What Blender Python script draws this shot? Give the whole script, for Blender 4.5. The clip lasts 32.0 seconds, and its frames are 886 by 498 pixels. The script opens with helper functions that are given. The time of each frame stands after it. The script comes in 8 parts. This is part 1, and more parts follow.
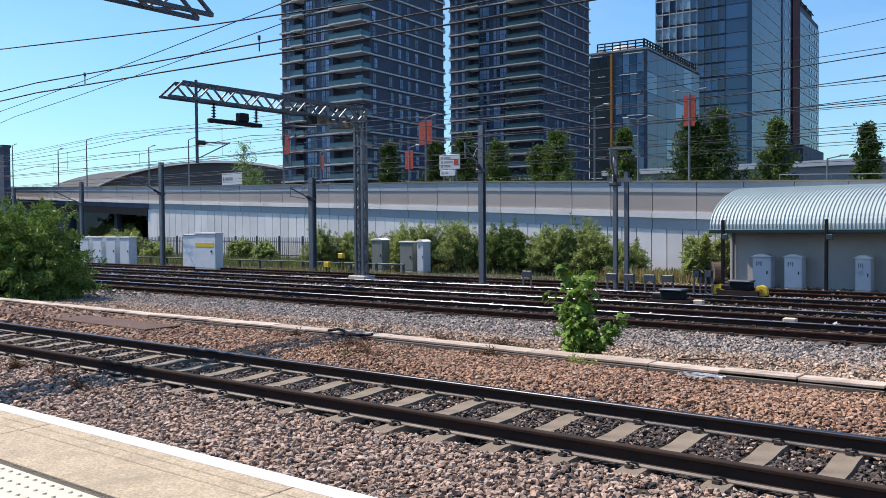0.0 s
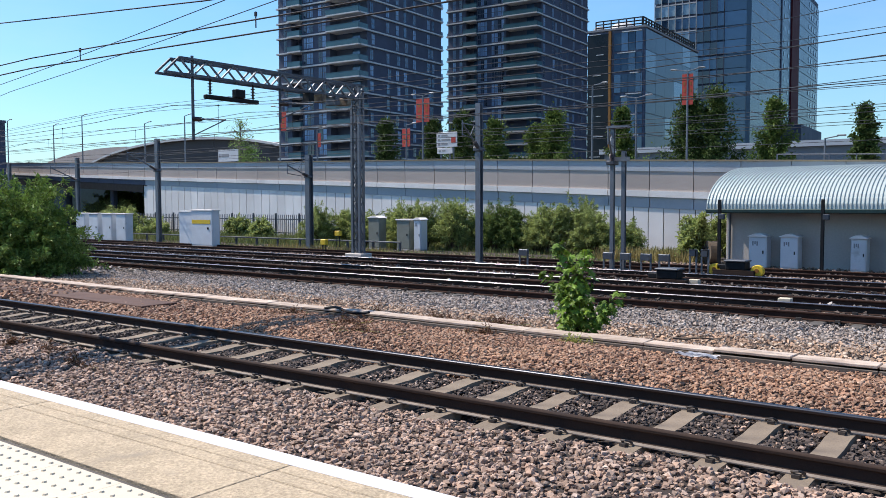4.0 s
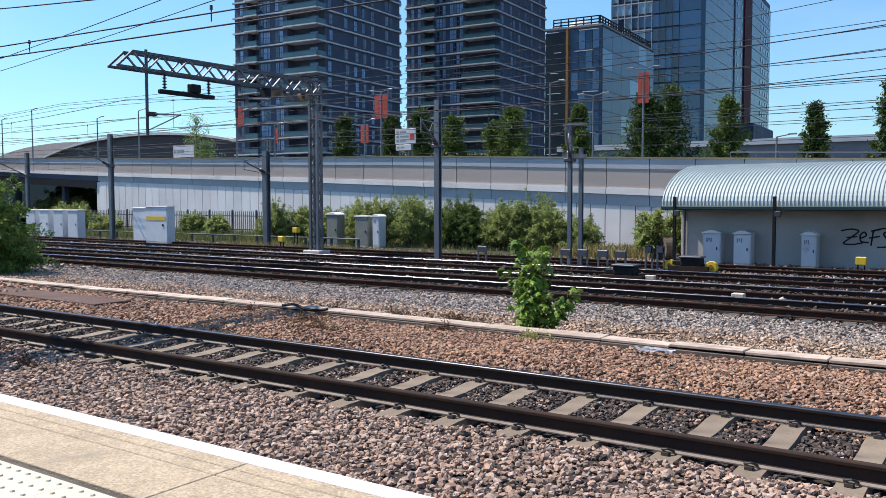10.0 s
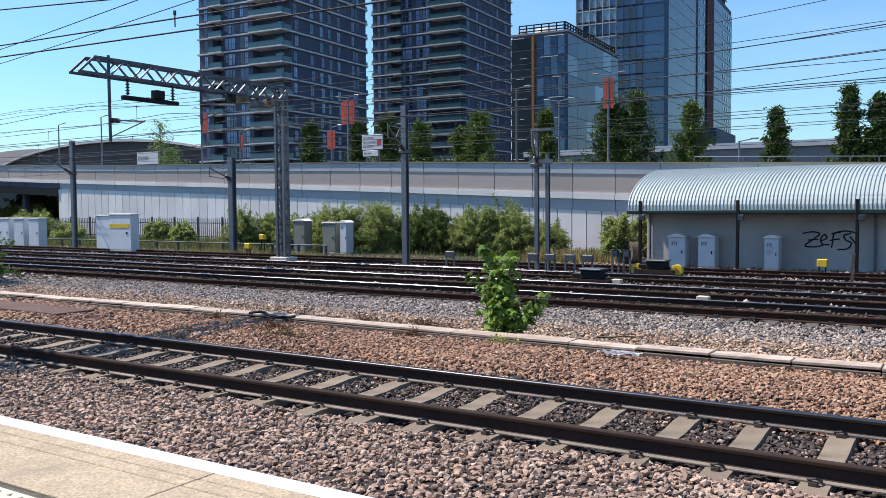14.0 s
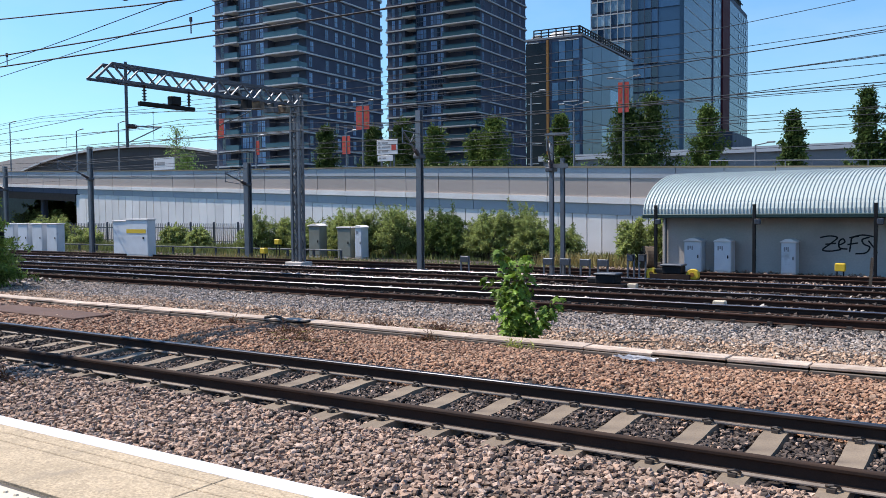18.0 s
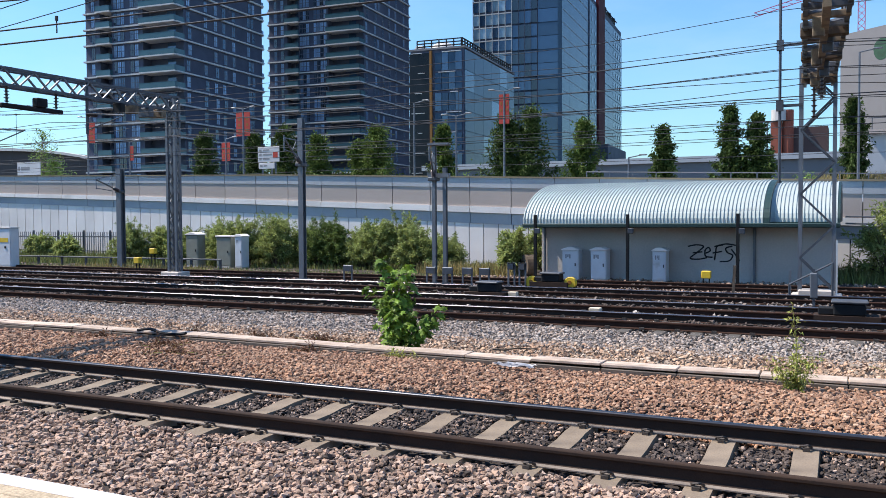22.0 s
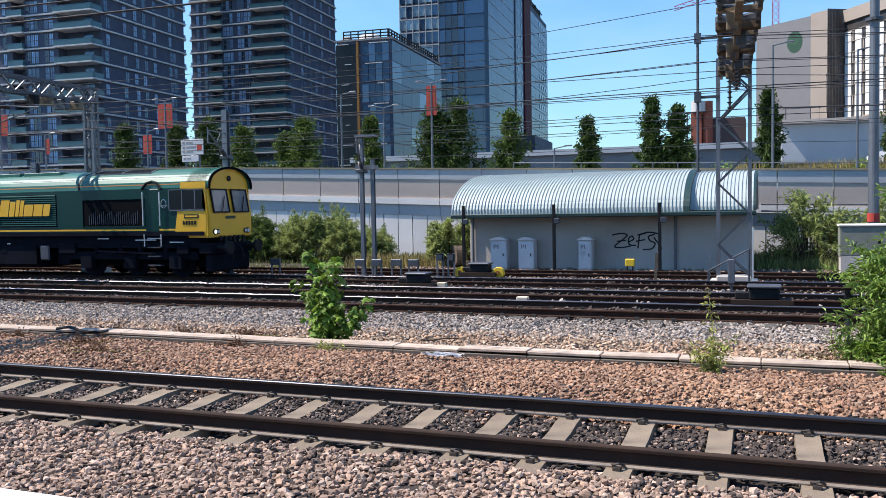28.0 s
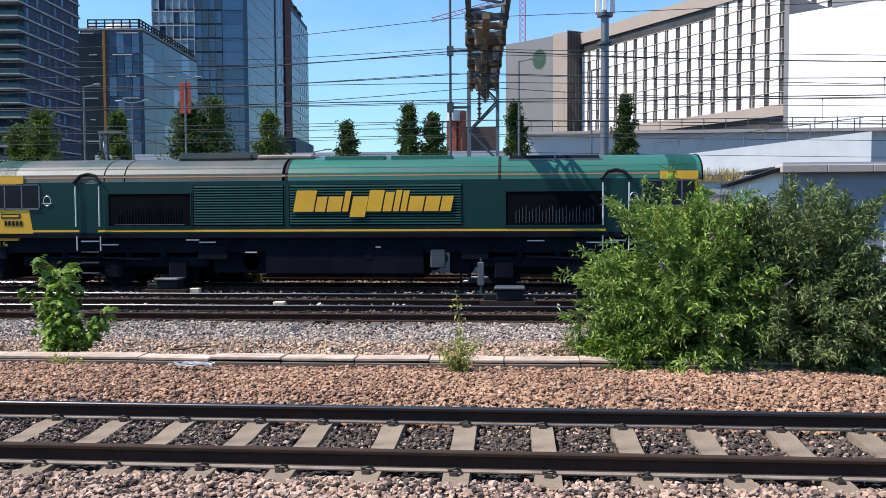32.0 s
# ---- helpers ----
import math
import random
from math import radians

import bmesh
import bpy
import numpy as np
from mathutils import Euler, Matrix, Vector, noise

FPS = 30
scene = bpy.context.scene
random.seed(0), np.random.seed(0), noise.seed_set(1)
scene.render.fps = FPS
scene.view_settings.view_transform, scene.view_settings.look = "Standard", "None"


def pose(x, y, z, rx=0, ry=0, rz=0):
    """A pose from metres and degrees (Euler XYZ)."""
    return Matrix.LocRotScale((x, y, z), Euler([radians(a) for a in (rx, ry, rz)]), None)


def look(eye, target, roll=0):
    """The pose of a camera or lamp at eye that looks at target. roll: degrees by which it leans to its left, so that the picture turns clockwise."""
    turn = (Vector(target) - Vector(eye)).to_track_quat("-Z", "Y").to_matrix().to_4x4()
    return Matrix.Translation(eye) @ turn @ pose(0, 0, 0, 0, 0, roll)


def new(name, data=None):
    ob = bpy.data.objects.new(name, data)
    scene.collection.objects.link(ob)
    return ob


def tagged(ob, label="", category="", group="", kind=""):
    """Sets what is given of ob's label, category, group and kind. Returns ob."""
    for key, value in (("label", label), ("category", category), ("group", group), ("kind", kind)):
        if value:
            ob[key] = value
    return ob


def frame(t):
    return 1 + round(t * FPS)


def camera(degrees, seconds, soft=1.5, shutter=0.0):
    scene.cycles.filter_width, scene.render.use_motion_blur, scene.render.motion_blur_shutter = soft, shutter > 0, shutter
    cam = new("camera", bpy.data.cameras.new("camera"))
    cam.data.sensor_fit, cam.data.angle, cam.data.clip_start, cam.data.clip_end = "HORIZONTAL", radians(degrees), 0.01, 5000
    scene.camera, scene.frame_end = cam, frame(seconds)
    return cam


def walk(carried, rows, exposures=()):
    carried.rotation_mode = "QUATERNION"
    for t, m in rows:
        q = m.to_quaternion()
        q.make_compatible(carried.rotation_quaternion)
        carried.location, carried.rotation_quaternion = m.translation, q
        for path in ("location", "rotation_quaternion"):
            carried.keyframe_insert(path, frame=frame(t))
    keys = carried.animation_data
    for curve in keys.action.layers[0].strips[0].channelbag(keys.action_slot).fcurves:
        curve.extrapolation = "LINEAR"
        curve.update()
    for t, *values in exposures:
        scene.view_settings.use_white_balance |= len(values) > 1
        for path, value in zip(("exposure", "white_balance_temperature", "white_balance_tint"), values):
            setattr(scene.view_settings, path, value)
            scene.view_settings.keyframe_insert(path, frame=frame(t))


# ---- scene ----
cam = camera(54.88, 32.0, soft=0.45)
PATH = [
    (0, pose(-0.035, 0.009, 1.919, 88.358, 0.469, 37.440)),
    (0.5, pose(-0.038, 0.003, 1.930, 88.157, 0.303, 37.377)),
    (1, pose(-0.036, 0.004, 1.929, 87.089, 0.234, 37.049)),
    (1.5, pose(-0.036, 0.006, 1.935, 87.149, 0.386, 37.781)),
    (2, pose(-0.035, 0.003, 1.930, 87.318, 0.356, 37.704)),
    (2.5, pose(-0.035, 0.002, 1.930, 87.089, 0.231, 37.548)),
    (3, pose(-0.040, 0.011, 1.928, 87.184, 0.330, 37.531)),
    (3.5, pose(-0.031, 0.002, 1.929, 86.933, 0.219, 37.385)),
    (5.5, pose(-0.031, 0.003, 1.930, 86.937, 0.339, 36.897)),
    (6, pose(-0.038, 0.010, 1.925, 86.883, 0.428, 37.029)),
    (6.5, pose(-0.038, 0.009, 1.923, 86.739, 0.425, 36.930)),
    (7, pose(-0.036, 0.009, 1.922, 86.432, 0.491, 37.022)),
    (7.5, pose(-0.040, 0.010, 1.922, 86.499, 0.532, 37.037)),
    (8, pose(-0.033, 0.004, 1.927, 86.497, 0.378, 35.553)),
    (8.5, pose(-0.036, 0.007, 1.924, 86.496, 0.094, 34.925)),
    (9, pose(-0.034, 0.004, 1.927, 86.645, 0.202, 34.876)),
    (9.5, pose(-0.037, 0.006, 1.925, 86.664, 0.115, 34.621)),
    (10, pose(-0.035, 0.010, 1.924, 86.654, 0.103, 34.463)),
    (10.5, pose(-0.046, 0.013, 1.921, 86.579, 0.115, 34.494)),
    (11, pose(-0.041, 0.012, 1.921, 86.545, 0.126, 34.204)),
    (11.5, pose(-0.042, 0.012, 1.923, 86.710, 0.029, 33.573)),
    (12, pose(-0.033, 0.010, 1.927, 86.961, 0.178, 33.290)),
    (12.5, pose(-0.040, 0.018, 1.927, 87.130, 0.051, 32.860)),
    (13, pose(-0.033, 0.008, 1.930, 87.325, 0.053, 32.233)),
    (13.5, pose(-0.031, 0.008, 1.930, 87.233, 0.399, 32.415)),
    (14, pose(-0.035, 0.013, 1.924, 87.018, 0.453, 32.289)),
    (14.5, pose(-0.040, 0.011, 1.925, 87.116, 0.543, 32.575)),
    (16.5, pose(-0.042, 0.017, 1.922, 86.944, 0.488, 33.173)),
    (17, pose(-0.036, 0.010, 1.923, 87.063, 0.593, 33.397)),
    (17.5, pose(-0.037, 0.016, 1.921, 87.229, 0.550, 33.342)),
    (18, pose(-0.033, 0.015, 1.925, 87.337, 0.571, 33.281)),
    (18.5, pose(-0.032, 0.017, 1.924, 87.389, 0.566, 33.094)),
    (19, pose(-0.031, 0.014, 1.923, 87.400, 0.626, 32.956)),
    (19.5, pose(-0.024, 0.014, 1.923, 87.267, 0.765, 33.026)),
    (20, pose(-0.026, 0.013, 1.923, 87.235, 1.014, 33.199)),
    (20.5, pose(-0.028, 0.016, 1.923, 87.055, 1.063, 33.297)),
    (21, pose(-0.028, 0.015, 1.923, 87.206, 0.931, 32.728)),
    (21.1, pose(-0.025, 0.015, 1.924, 87.201, 0.921, 32.551)),
    (21.2, pose(-0.021, 0.015, 1.925, 87.208, 0.911, 32.459)),
    (21.3, pose(-0.018, 0.014, 1.926, 87.215, 0.900, 32.332)),
    (21.4, pose(-0.014, 0.014, 1.927, 87.217, 0.890, 31.796)),
    (21.5, pose(-0.011, 0.014, 1.928, 87.239, 0.880, 30.538)),
    (21.6, pose(-0.010, 0.018, 1.929, 87.240, 0.774, 28.614)),
    (21.7, pose(-0.009, 0.022, 1.930, 87.374, 0.667, 26.859)),
    (21.8, pose(-0.007, 0.025, 1.931, 87.556, 0.561, 25.592)),
    (21.9, pose(-0.006, 0.029, 1.932, 87.788, 0.454, 25.323)),
    (22, pose(-0.005, 0.033, 1.933, 87.863, 0.348, 25.511)),
    (22.1, pose(-0.002, 0.028, 1.932, 87.836, 0.353, 25.677)),
    (22.2, pose(0.000, 0.024, 1.931, 87.805, 0.358, 25.874)),
    (22.3, pose(0.003, 0.019, 1.930, 87.775, 0.362, 26.141)),
    (22.4, pose(0.005, 0.015, 1.929, 87.756, 0.367, 26.415)),
    (22.5, pose(0.008, 0.010, 1.928, 87.745, 0.372, 26.723)),
    (23, pose(0.004, 0.009, 1.929, 87.801, 0.347, 26.885)),
    (23.5, pose(0.010, 0.009, 1.927, 87.819, 0.356, 26.986)),
    (24, pose(0.005, 0.016, 1.922, 87.738, 0.353, 26.970)),
    (24.5, pose(0.009, 0.019, 1.923, 87.629, 0.298, 27.059)),
    (26.5, pose(-0.000, 0.019, 1.919, 87.249, 0.926, 28.570)),
    (27, pose(0.012, 0.032, 1.919, 87.290, 0.879, 27.497)),
    (27.1, pose(0.017, 0.030, 1.919, 87.266, 0.865, 26.872)),
    (27.2, pose(0.023, 0.028, 1.920, 87.243, 0.851, 26.259)),
    (27.3, pose(0.028, 0.027, 1.920, 87.220, 0.836, 25.676)),
    (27.4, pose(0.034, 0.025, 1.921, 87.196, 0.822, 24.936)),
    (27.5, pose(0.039, 0.023, 1.921, 87.172, 0.808, 24.248)),
    (27.6, pose(0.043, 0.017, 1.922, 87.183, 0.839, 23.613)),
    (27.7, pose(0.047, 0.012, 1.924, 87.203, 0.871, 23.076)),
    (27.8, pose(0.052, 0.006, 1.925, 87.226, 0.902, 22.538)),
    (27.9, pose(0.056, 0.001, 1.927, 87.240, 0.934, 21.753)),
    (28, pose(0.060, -0.005, 1.928, 87.254, 0.965, 20.789)),
    (28.1, pose(0.070, 0.003, 1.931, 87.278, 0.891, 19.280)),
    (28.2, pose(0.080, 0.011, 1.934, 87.314, 0.816, 17.366)),
    (28.3, pose(0.091, 0.020, 1.936, 87.357, 0.742, 14.356)),
    (28.4, pose(0.101, 0.028, 1.939, 87.388, 0.667, 11.370)),
    (28.5, pose(0.111, 0.036, 1.942, 87.435, 0.593, 8.982)),
    (28.6, pose(0.115, 0.036, 1.942, 87.522, 0.549, 7.121)),
    (28.7, pose(0.119, 0.037, 1.943, 87.629, 0.505, 6.479)),
    (28.8, pose(0.122, 0.037, 1.943, 87.743, 0.462, 6.234)),
    (28.9, pose(0.126, 0.038, 1.944, 87.858, 0.418, 6.170)),
    (29, pose(0.130, 0.038, 1.944, 87.929, 0.374, 6.131)),
    (29.5, pose(0.137, 0.039, 1.942, 87.906, 0.365, 5.759)),
    (30, pose(0.140, 0.044, 1.940, 87.789, 0.417, 5.740)),
    (30.5, pose(0.140, 0.039, 1.940, 87.785, 0.415, 5.216)),
    (31, pose(0.150, 0.044, 1.944, 87.361, 0.580, 4.913)),
    (31.5, pose(0.158, 0.029, 1.939, 87.163, 0.562, 4.893)),
    (32, pose(0.153, 0.020, 1.952, 87.286, 0.294, 4.894)),
]
walk(cam, PATH, [(0.0, 0.40, 6750, 13), (6.0, 0.45, 6750, 13), (20.5, 0.48, 6750, 13), (22.0, 0.60, 6750, 13), (24.0, 0.55, 6750, 13), (27.0, 0.58, 6750, 13), (28.0, 0.62, 6750, 13), (29.0, 0.36, 6750, 13), (30.0, 0.36, 6750, 13), (31.0, 0.50, 6750, 13), (32.0, 0.58, 6750, 13)])

# ---- light ----
SUN = Vector((-0.567, -0.13, 0.814)).normalized()
world = bpy.data.worlds.new("world")
scene.world = world
world.use_nodes = True
wn = world.node_tree.nodes
sky = wn.new("ShaderNodeTexSky")
sky.sky_type = "NISHITA"
sky.sun_disc = False
sky.sun_elevation = math.asin(SUN.z)
sky.sun_rotation = math.atan2(SUN.x, SUN.y)
sky.air_density, sky.dust_density, sky.ozone_density = 1.3, 0.3, 3.0
wn["Background"].inputs["Strength"].default_value = 0.112
tint = wn.new("ShaderNodeMix")
tint.data_type, tint.blend_type = "RGBA", "MULTIPLY"
tint.inputs["Factor"].default_value = 1.0
tint.inputs["B"].default_value = (0.585, 0.915, 1.22, 1)
world.node_tree.links.new(sky.outputs[0], tint.inputs["A"])
# thin high haze
haze, haze_at, veil = wn.new("ShaderNodeTexNoise"), wn.new("ShaderNodeTexCoord"), wn.new("ShaderNodeMix")
squash = wn.new("ShaderNodeMapping")
squash.inputs["Scale"].default_value = (1.6, 1.6, 5.0)
haze.inputs["Scale"].default_value, haze.inputs["Detail"].default_value, haze.inputs["Roughness"].default_value = 1.7, 7.0, 0.6
haze_range = wn.new("ShaderNodeMapRange")
haze_range.inputs["From Min"].default_value, haze_range.inputs["From Max"].default_value = 0.45, 0.8
haze_range.inputs["To Max"].default_value = 0.2
veil.data_type = "RGBA"
veil.inputs["B"].default_value = (5.2, 6.2, 6.8, 1)
sky_links = world.node_tree.links
sky_links.new(haze_at.outputs["Generated"], squash.inputs["Vector"])
sky_links.new(squash.outputs[0], haze.inputs["Vector"])
sky_links.new(haze.outputs["Fac"], haze_range.inputs["Value"])
sky_links.new(haze_range.outputs[0], veil.inputs["Factor"])
sky_links.new(tint.outputs["Result"], veil.inputs["A"])
sky_links.new(veil.outputs["Result"], wn["Background"].inputs["Color"])
sun_data = bpy.data.lights.new("sun", "SUN")
sun_data.energy, sun_data.angle, sun_data.color = 5.0, radians(0.55), (1.0, 0.95, 0.87)
sun = new("sun", sun_data)
sun.matrix_world = look(SUN * 60, (0, 0, 0))

# ---- materials ----
def mat(name, color, rough=0.7, metal=0.0, var=0.25, scale=3.0, fine=40.0, bump=0.0, tint=None, rnd=0.0, island=0.0, spec=0.5, stain=None, stain_at=0.55, emit=0.0, rough_var=0.1, mixc=None):
    """A surface with variation at two scales. tint: second colour of the large patches; stain: colour of sparse patches."""
    m = bpy.data.materials.new(name)
    m.use_nodes = True
    nt = m.node_tree
    n, l = nt.nodes, nt.links
    b = n["Principled BSDF"]
    b.inputs["Metallic"].default_value = metal
    b.inputs["Specular IOR Level"].default_value = spec
    co = n.new("ShaderNodeTexCoord").outputs["Object"]
    big, small = n.new("ShaderNodeTexNoise"), n.new("ShaderNodeTexNoise")
    for node, s, d in ((big, scale, 5), (small, fine, 4)):
        node.inputs["Scale"].default_value, node.inputs["Detail"].default_value = s, d
        l.new(co, node.inputs["Vector"])
    c1 = Vector(color)
    c2 = Vector(tint) if tint else c1 * (1 - var)
    ramp = n.new("ShaderNodeMix")
    ramp.data_type = "RGBA"
    ramp.inputs["A"].default_value, ramp.inputs["B"].default_value = (*c1, 1), (*c2, 1)
    rng = n.new("ShaderNodeMapRange")
    rng.inputs["From Min"].default_value, rng.inputs["From Max"].default_value = 0.35, 0.65
    l.new(big.outputs["Fac"], rng.inputs["Value"])
    l.new(rng.outputs[0], ramp.inputs["Factor"])
    col = ramp.outputs["Result"]

    def times(col, source, lo, hi):
        r = n.new("ShaderNodeMapRange")
        r.inputs["From Min"].default_value, r.inputs["From Max"].default_value = 0.0, 1.0
        r.inputs["To Min"].default_value, r.inputs["To Max"].default_value = lo, hi
        l.new(source, r.inputs["Value"])
        x = n.new("ShaderNodeMix")
        x.data_type, x.blend_type = "RGBA", "MULTIPLY"
        x.inputs["Factor"].default_value = 1
        l.new(col, x.inputs["A"])
        l.new(r.outputs[0], x.inputs["B"])
        return x.outputs["Result"]

    col = times(col, small.outputs["Fac"], 1 - var, 1 + var)
    if rnd:
        col = times(col, n.new("ShaderNodeObjectInfo").outputs["Random"], 1 - rnd, 1 + rnd)
    if mixc:
        x = n.new("ShaderNodeMix")
        x.data_type = "RGBA"
        x.inputs["B"].default_value = (*mixc, 1)
        p = n.new("ShaderNodeMath")
        p.operation = "POWER"
        p.inputs[1].default_value = 2.2
        wv = n.new("ShaderNodeMath")
        wv.operation = "FRACT"
        w7 = n.new("ShaderNodeMath")
        w7.operation = "MULTIPLY"
        w7.inputs[1].default_value = 7.31
        l.new(n.new("ShaderNodeNewGeometry").outputs["Random Per Island"], w7.inputs[0])
        l.new(w7.outputs[0], wv.inputs[0])
        l.new(wv.outputs[0], p.inputs[0])
        l.new(p.outputs[0], x.inputs["Factor"])
        l.new(col, x.inputs["A"])
        col = x.outputs["Result"]
    if island:
        col = times(col, n.new("ShaderNodeNewGeometry").outputs["Random Per Island"], 1 - island, 1 + island)
    if stain:
        sn = n.new("ShaderNodeTexNoise")
        sn.inputs["Scale"].default_value, sn.inputs["Detail"].default_value = scale * 0.6, 8
        l.new(co, sn.inputs["Vector"])
        r = n.new("ShaderNodeMapRange")
        r.inputs["From Min"].default_value, r.inputs["From Max"].default_value = stain_at, stain_at + 0.12
        l.new(sn.outputs["Fac"], r.inputs["Value"])
        x = n.new("ShaderNodeMix")
        x.data_type = "RGBA"
        x.inputs["B"].default_value = (*stain, 1)
        l.new(r.outputs[0], x.inputs["Factor"])
        l.new(col, x.inputs["A"])
        col = x.outputs["Result"]
    l.new(col, b.inputs["Base Color"])
    rr = n.new("ShaderNodeMapRange")
    rr.inputs["To Min"].default_value, rr.inputs["To Max"].default_value = max(rough - rough_var, 0.02), min(rough + rough_var, 1)
    l.new(big.outputs["Fac"], rr.inputs["Value"])
    l.new(rr.outputs[0], b.inputs["Roughness"])
    if bump:
        bp = n.new("ShaderNodeBump")
        bp.inputs["Strength"].default_value, bp.inputs["Distance"].default_value = 0.6, bump
        l.new(small.outputs["Fac"], bp.inputs["Height"])
        l.new(bp.outputs[0], b.inputs["Normal"])
    if emit:
        l.new(col, b.inputs["Emission Color"])
        b.inputs["Emission Strength"].default_value = emit
    return m


def leaf_mat(name, color, tint, rough=0.5, through_light=0.22, spec=0.2):
    """Foliage: colour varies leaf by leaf, and light passes through a little."""
    m = mat(name, color, rough, 0, 0.25, 1.5, 25, tint=tint, island=0.45, spec=spec)
    b = m.node_tree.nodes["Principled BSDF"]
    b.inputs["Subsurface Weight"].default_value = 0.0
    tr = m.node_tree.nodes.new("ShaderNodeBsdfTranslucent")
    mix = m.node_tree.nodes.new("ShaderNodeMixShader")
    mix.inputs[0].default_value = through_light
    src = b.inputs["Base Color"].links[0].from_socket
    m.node_tree.links.new(src, tr.inputs["Color"])
    m.node_tree.links.new(b.outputs[0], mix.inputs[1])
    m.node_tree.links.new(tr.outputs[0], mix.inputs[2])
    m.node_tree.links.new(mix.outputs[0], m.node_tree.nodes["Material Output"].inputs["Surface"])
    return m


# near-black, so the gaps between stones have shade in their colour
M_ground = mat("earth_with_gap_shade", (0.036, 0.025, 0.02), 0.95, 0, 0.4, 0.25, 30, 0.03, tint=(0.026, 0.019, 0.015))
M_stone_near = mat("ballast_buff", (0.375, 0.248, 0.178), 0.9, 0, 0.35, 0.5, 60, tint=(0.26, 0.17, 0.122), island=0.48, mixc=(0.38, 0.29, 0.235))
M_stone_dark = mat("ballast_dark", (0.072, 0.054, 0.045), 0.9, 0, 0.2, 0.8, 60, tint=(0.085, 0.062, 0.05), island=0.55)
M_stone_rust = mat("ballast_rusty", (0.355, 0.195, 0.115), 0.9, 0, 0.25, 0.6, 60, tint=(0.235, 0.122, 0.076), island=0.45, mixc=(0.37, 0.25, 0.175))
M_stone_grey = mat("ballast_grey", (0.315, 0.28, 0.255), 0.9, 0, 0.2, 0.35, 60, tint=(0.29, 0.245, 0.215), island=0.55, mixc=(0.34, 0.25, 0.19))
M_stone_pale = mat("ballast_pale_rusty", (0.43, 0.28, 0.185), 0.9, 0, 0.25, 0.5, 60, tint=(0.34, 0.205, 0.13), island=0.5, mixc=(0.44, 0.35, 0.27))
M_rail_web = mat("rusted_rail_side", (0.036, 0.025, 0.021), 0.85, 0.0, 0.35, 3, 80, 0.002, tint=(0.05, 0.032, 0.024), spec=0.12)
M_rail_top = mat("worn_rail_head", (0.06, 0.063, 0.075), 0.36, 0.7, 0.15, 2, 90, rough_var=0.1)
M_rail_far = mat("worn_far_rail_head", (0.26, 0.245, 0.26), 0.30, 1.0, 0.15, 2, 60, rough_var=0.04)
M_rail_foot = mat("pale_rail_foot", (0.25, 0.21, 0.18), 0.75, 0.1, 0.3, 4, 60)
M_rail_rust = mat("brown_rusty_rail", (0.056, 0.030, 0.022), 0.85, 0.0, 0.35, 3, 80, 0.002, spec=0.12)
M_sleeper = mat("concrete_sleeper", (0.225, 0.175, 0.125), 0.9, 0, 0.35, 5, 70, 0.005, rnd=0.1, tint=(0.175, 0.135, 0.098), stain=(0.12, 0.095, 0.075), stain_at=0.63)
M_clip = mat("sprung_steel_clip", (0.10, 0.085, 0.075), 0.6, 0.5, 0.3, 10, 90)
M_slab = mat("platform_paving", (0.45, 0.355, 0.24), 0.9, 0, 0.75, 9, 90, 0.012, tint=(0.37, 0.295, 0.20), stain=(0.30, 0.245, 0.175), stain_at=0.62)
M_white_line = mat("white_edge_paint", (0.64, 0.63, 0.645), 0.7, 0, 0.06, 3, 60, stain=(0.62, 0.6, 0.56), stain_at=0.66)
M_tactile = mat("buff_tactile_paving", (0.60, 0.53, 0.41), 0.85, 0, 0.08, 2, 80)
M_joint = mat("dark_joint", (0.10, 0.09, 0.08), 0.95, 0, 0.3, 4, 60)
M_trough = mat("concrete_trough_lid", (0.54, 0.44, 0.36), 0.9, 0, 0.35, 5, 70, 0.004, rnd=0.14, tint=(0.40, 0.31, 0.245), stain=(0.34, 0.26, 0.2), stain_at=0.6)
# sides darker than the lids: their shade is put into the colour
M_trough_side = mat("shaded_trough_side", (0.16, 0.13, 0.105), 0.95, 0, 0.25, 2, 50, 0.003)
M_conc = mat("pale_concrete", (0.88, 0.83, 0.78), 0.85, 0, 0.08, 0.4, 20, 0.003, tint=(0.76, 0.71, 0.665), rnd=0.06, stain=(0.45, 0.43, 0.40), stain_at=0.66)
M_conc_tan = mat("tan_concrete_panel", (0.46, 0.385, 0.34), 0.85, 0, 0.08, 0.3, 15, 0.003, rnd=0.06)
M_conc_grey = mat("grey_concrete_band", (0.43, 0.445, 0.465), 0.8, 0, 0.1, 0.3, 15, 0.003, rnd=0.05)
M_conc_dark = mat("stained_render_wall", (0.53, 0.485, 0.44), 0.9, 0, 0.15, 0.5, 15, 0.004, tint=(0.45, 0.41, 0.375), stain=(0.36, 0.335, 0.31), stain_at=0.62)
M_galv = mat("galvanised_steel", (0.165, 0.178, 0.20), 0.5, 0.55, 0.15, 2, 60, rnd=0.08)
M_stain_tan = mat("stained_tan_steel", (0.26, 0.19, 0.12), 0.7, 0.1, 0.3, 3, 40, stain=(0.08, 0.055, 0.04), stain_at=0.52)
M_galv_dark = mat("weathered_steel", (0.09, 0.10, 0.118), 0.55, 0.4, 0.25, 2, 60)
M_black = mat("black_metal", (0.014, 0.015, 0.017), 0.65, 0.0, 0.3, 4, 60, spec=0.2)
M_wire = mat("copper_wire_dark", (0.04, 0.044, 0.052), 0.7, 0.0, 0.2, 2, 40, spec=0.2)
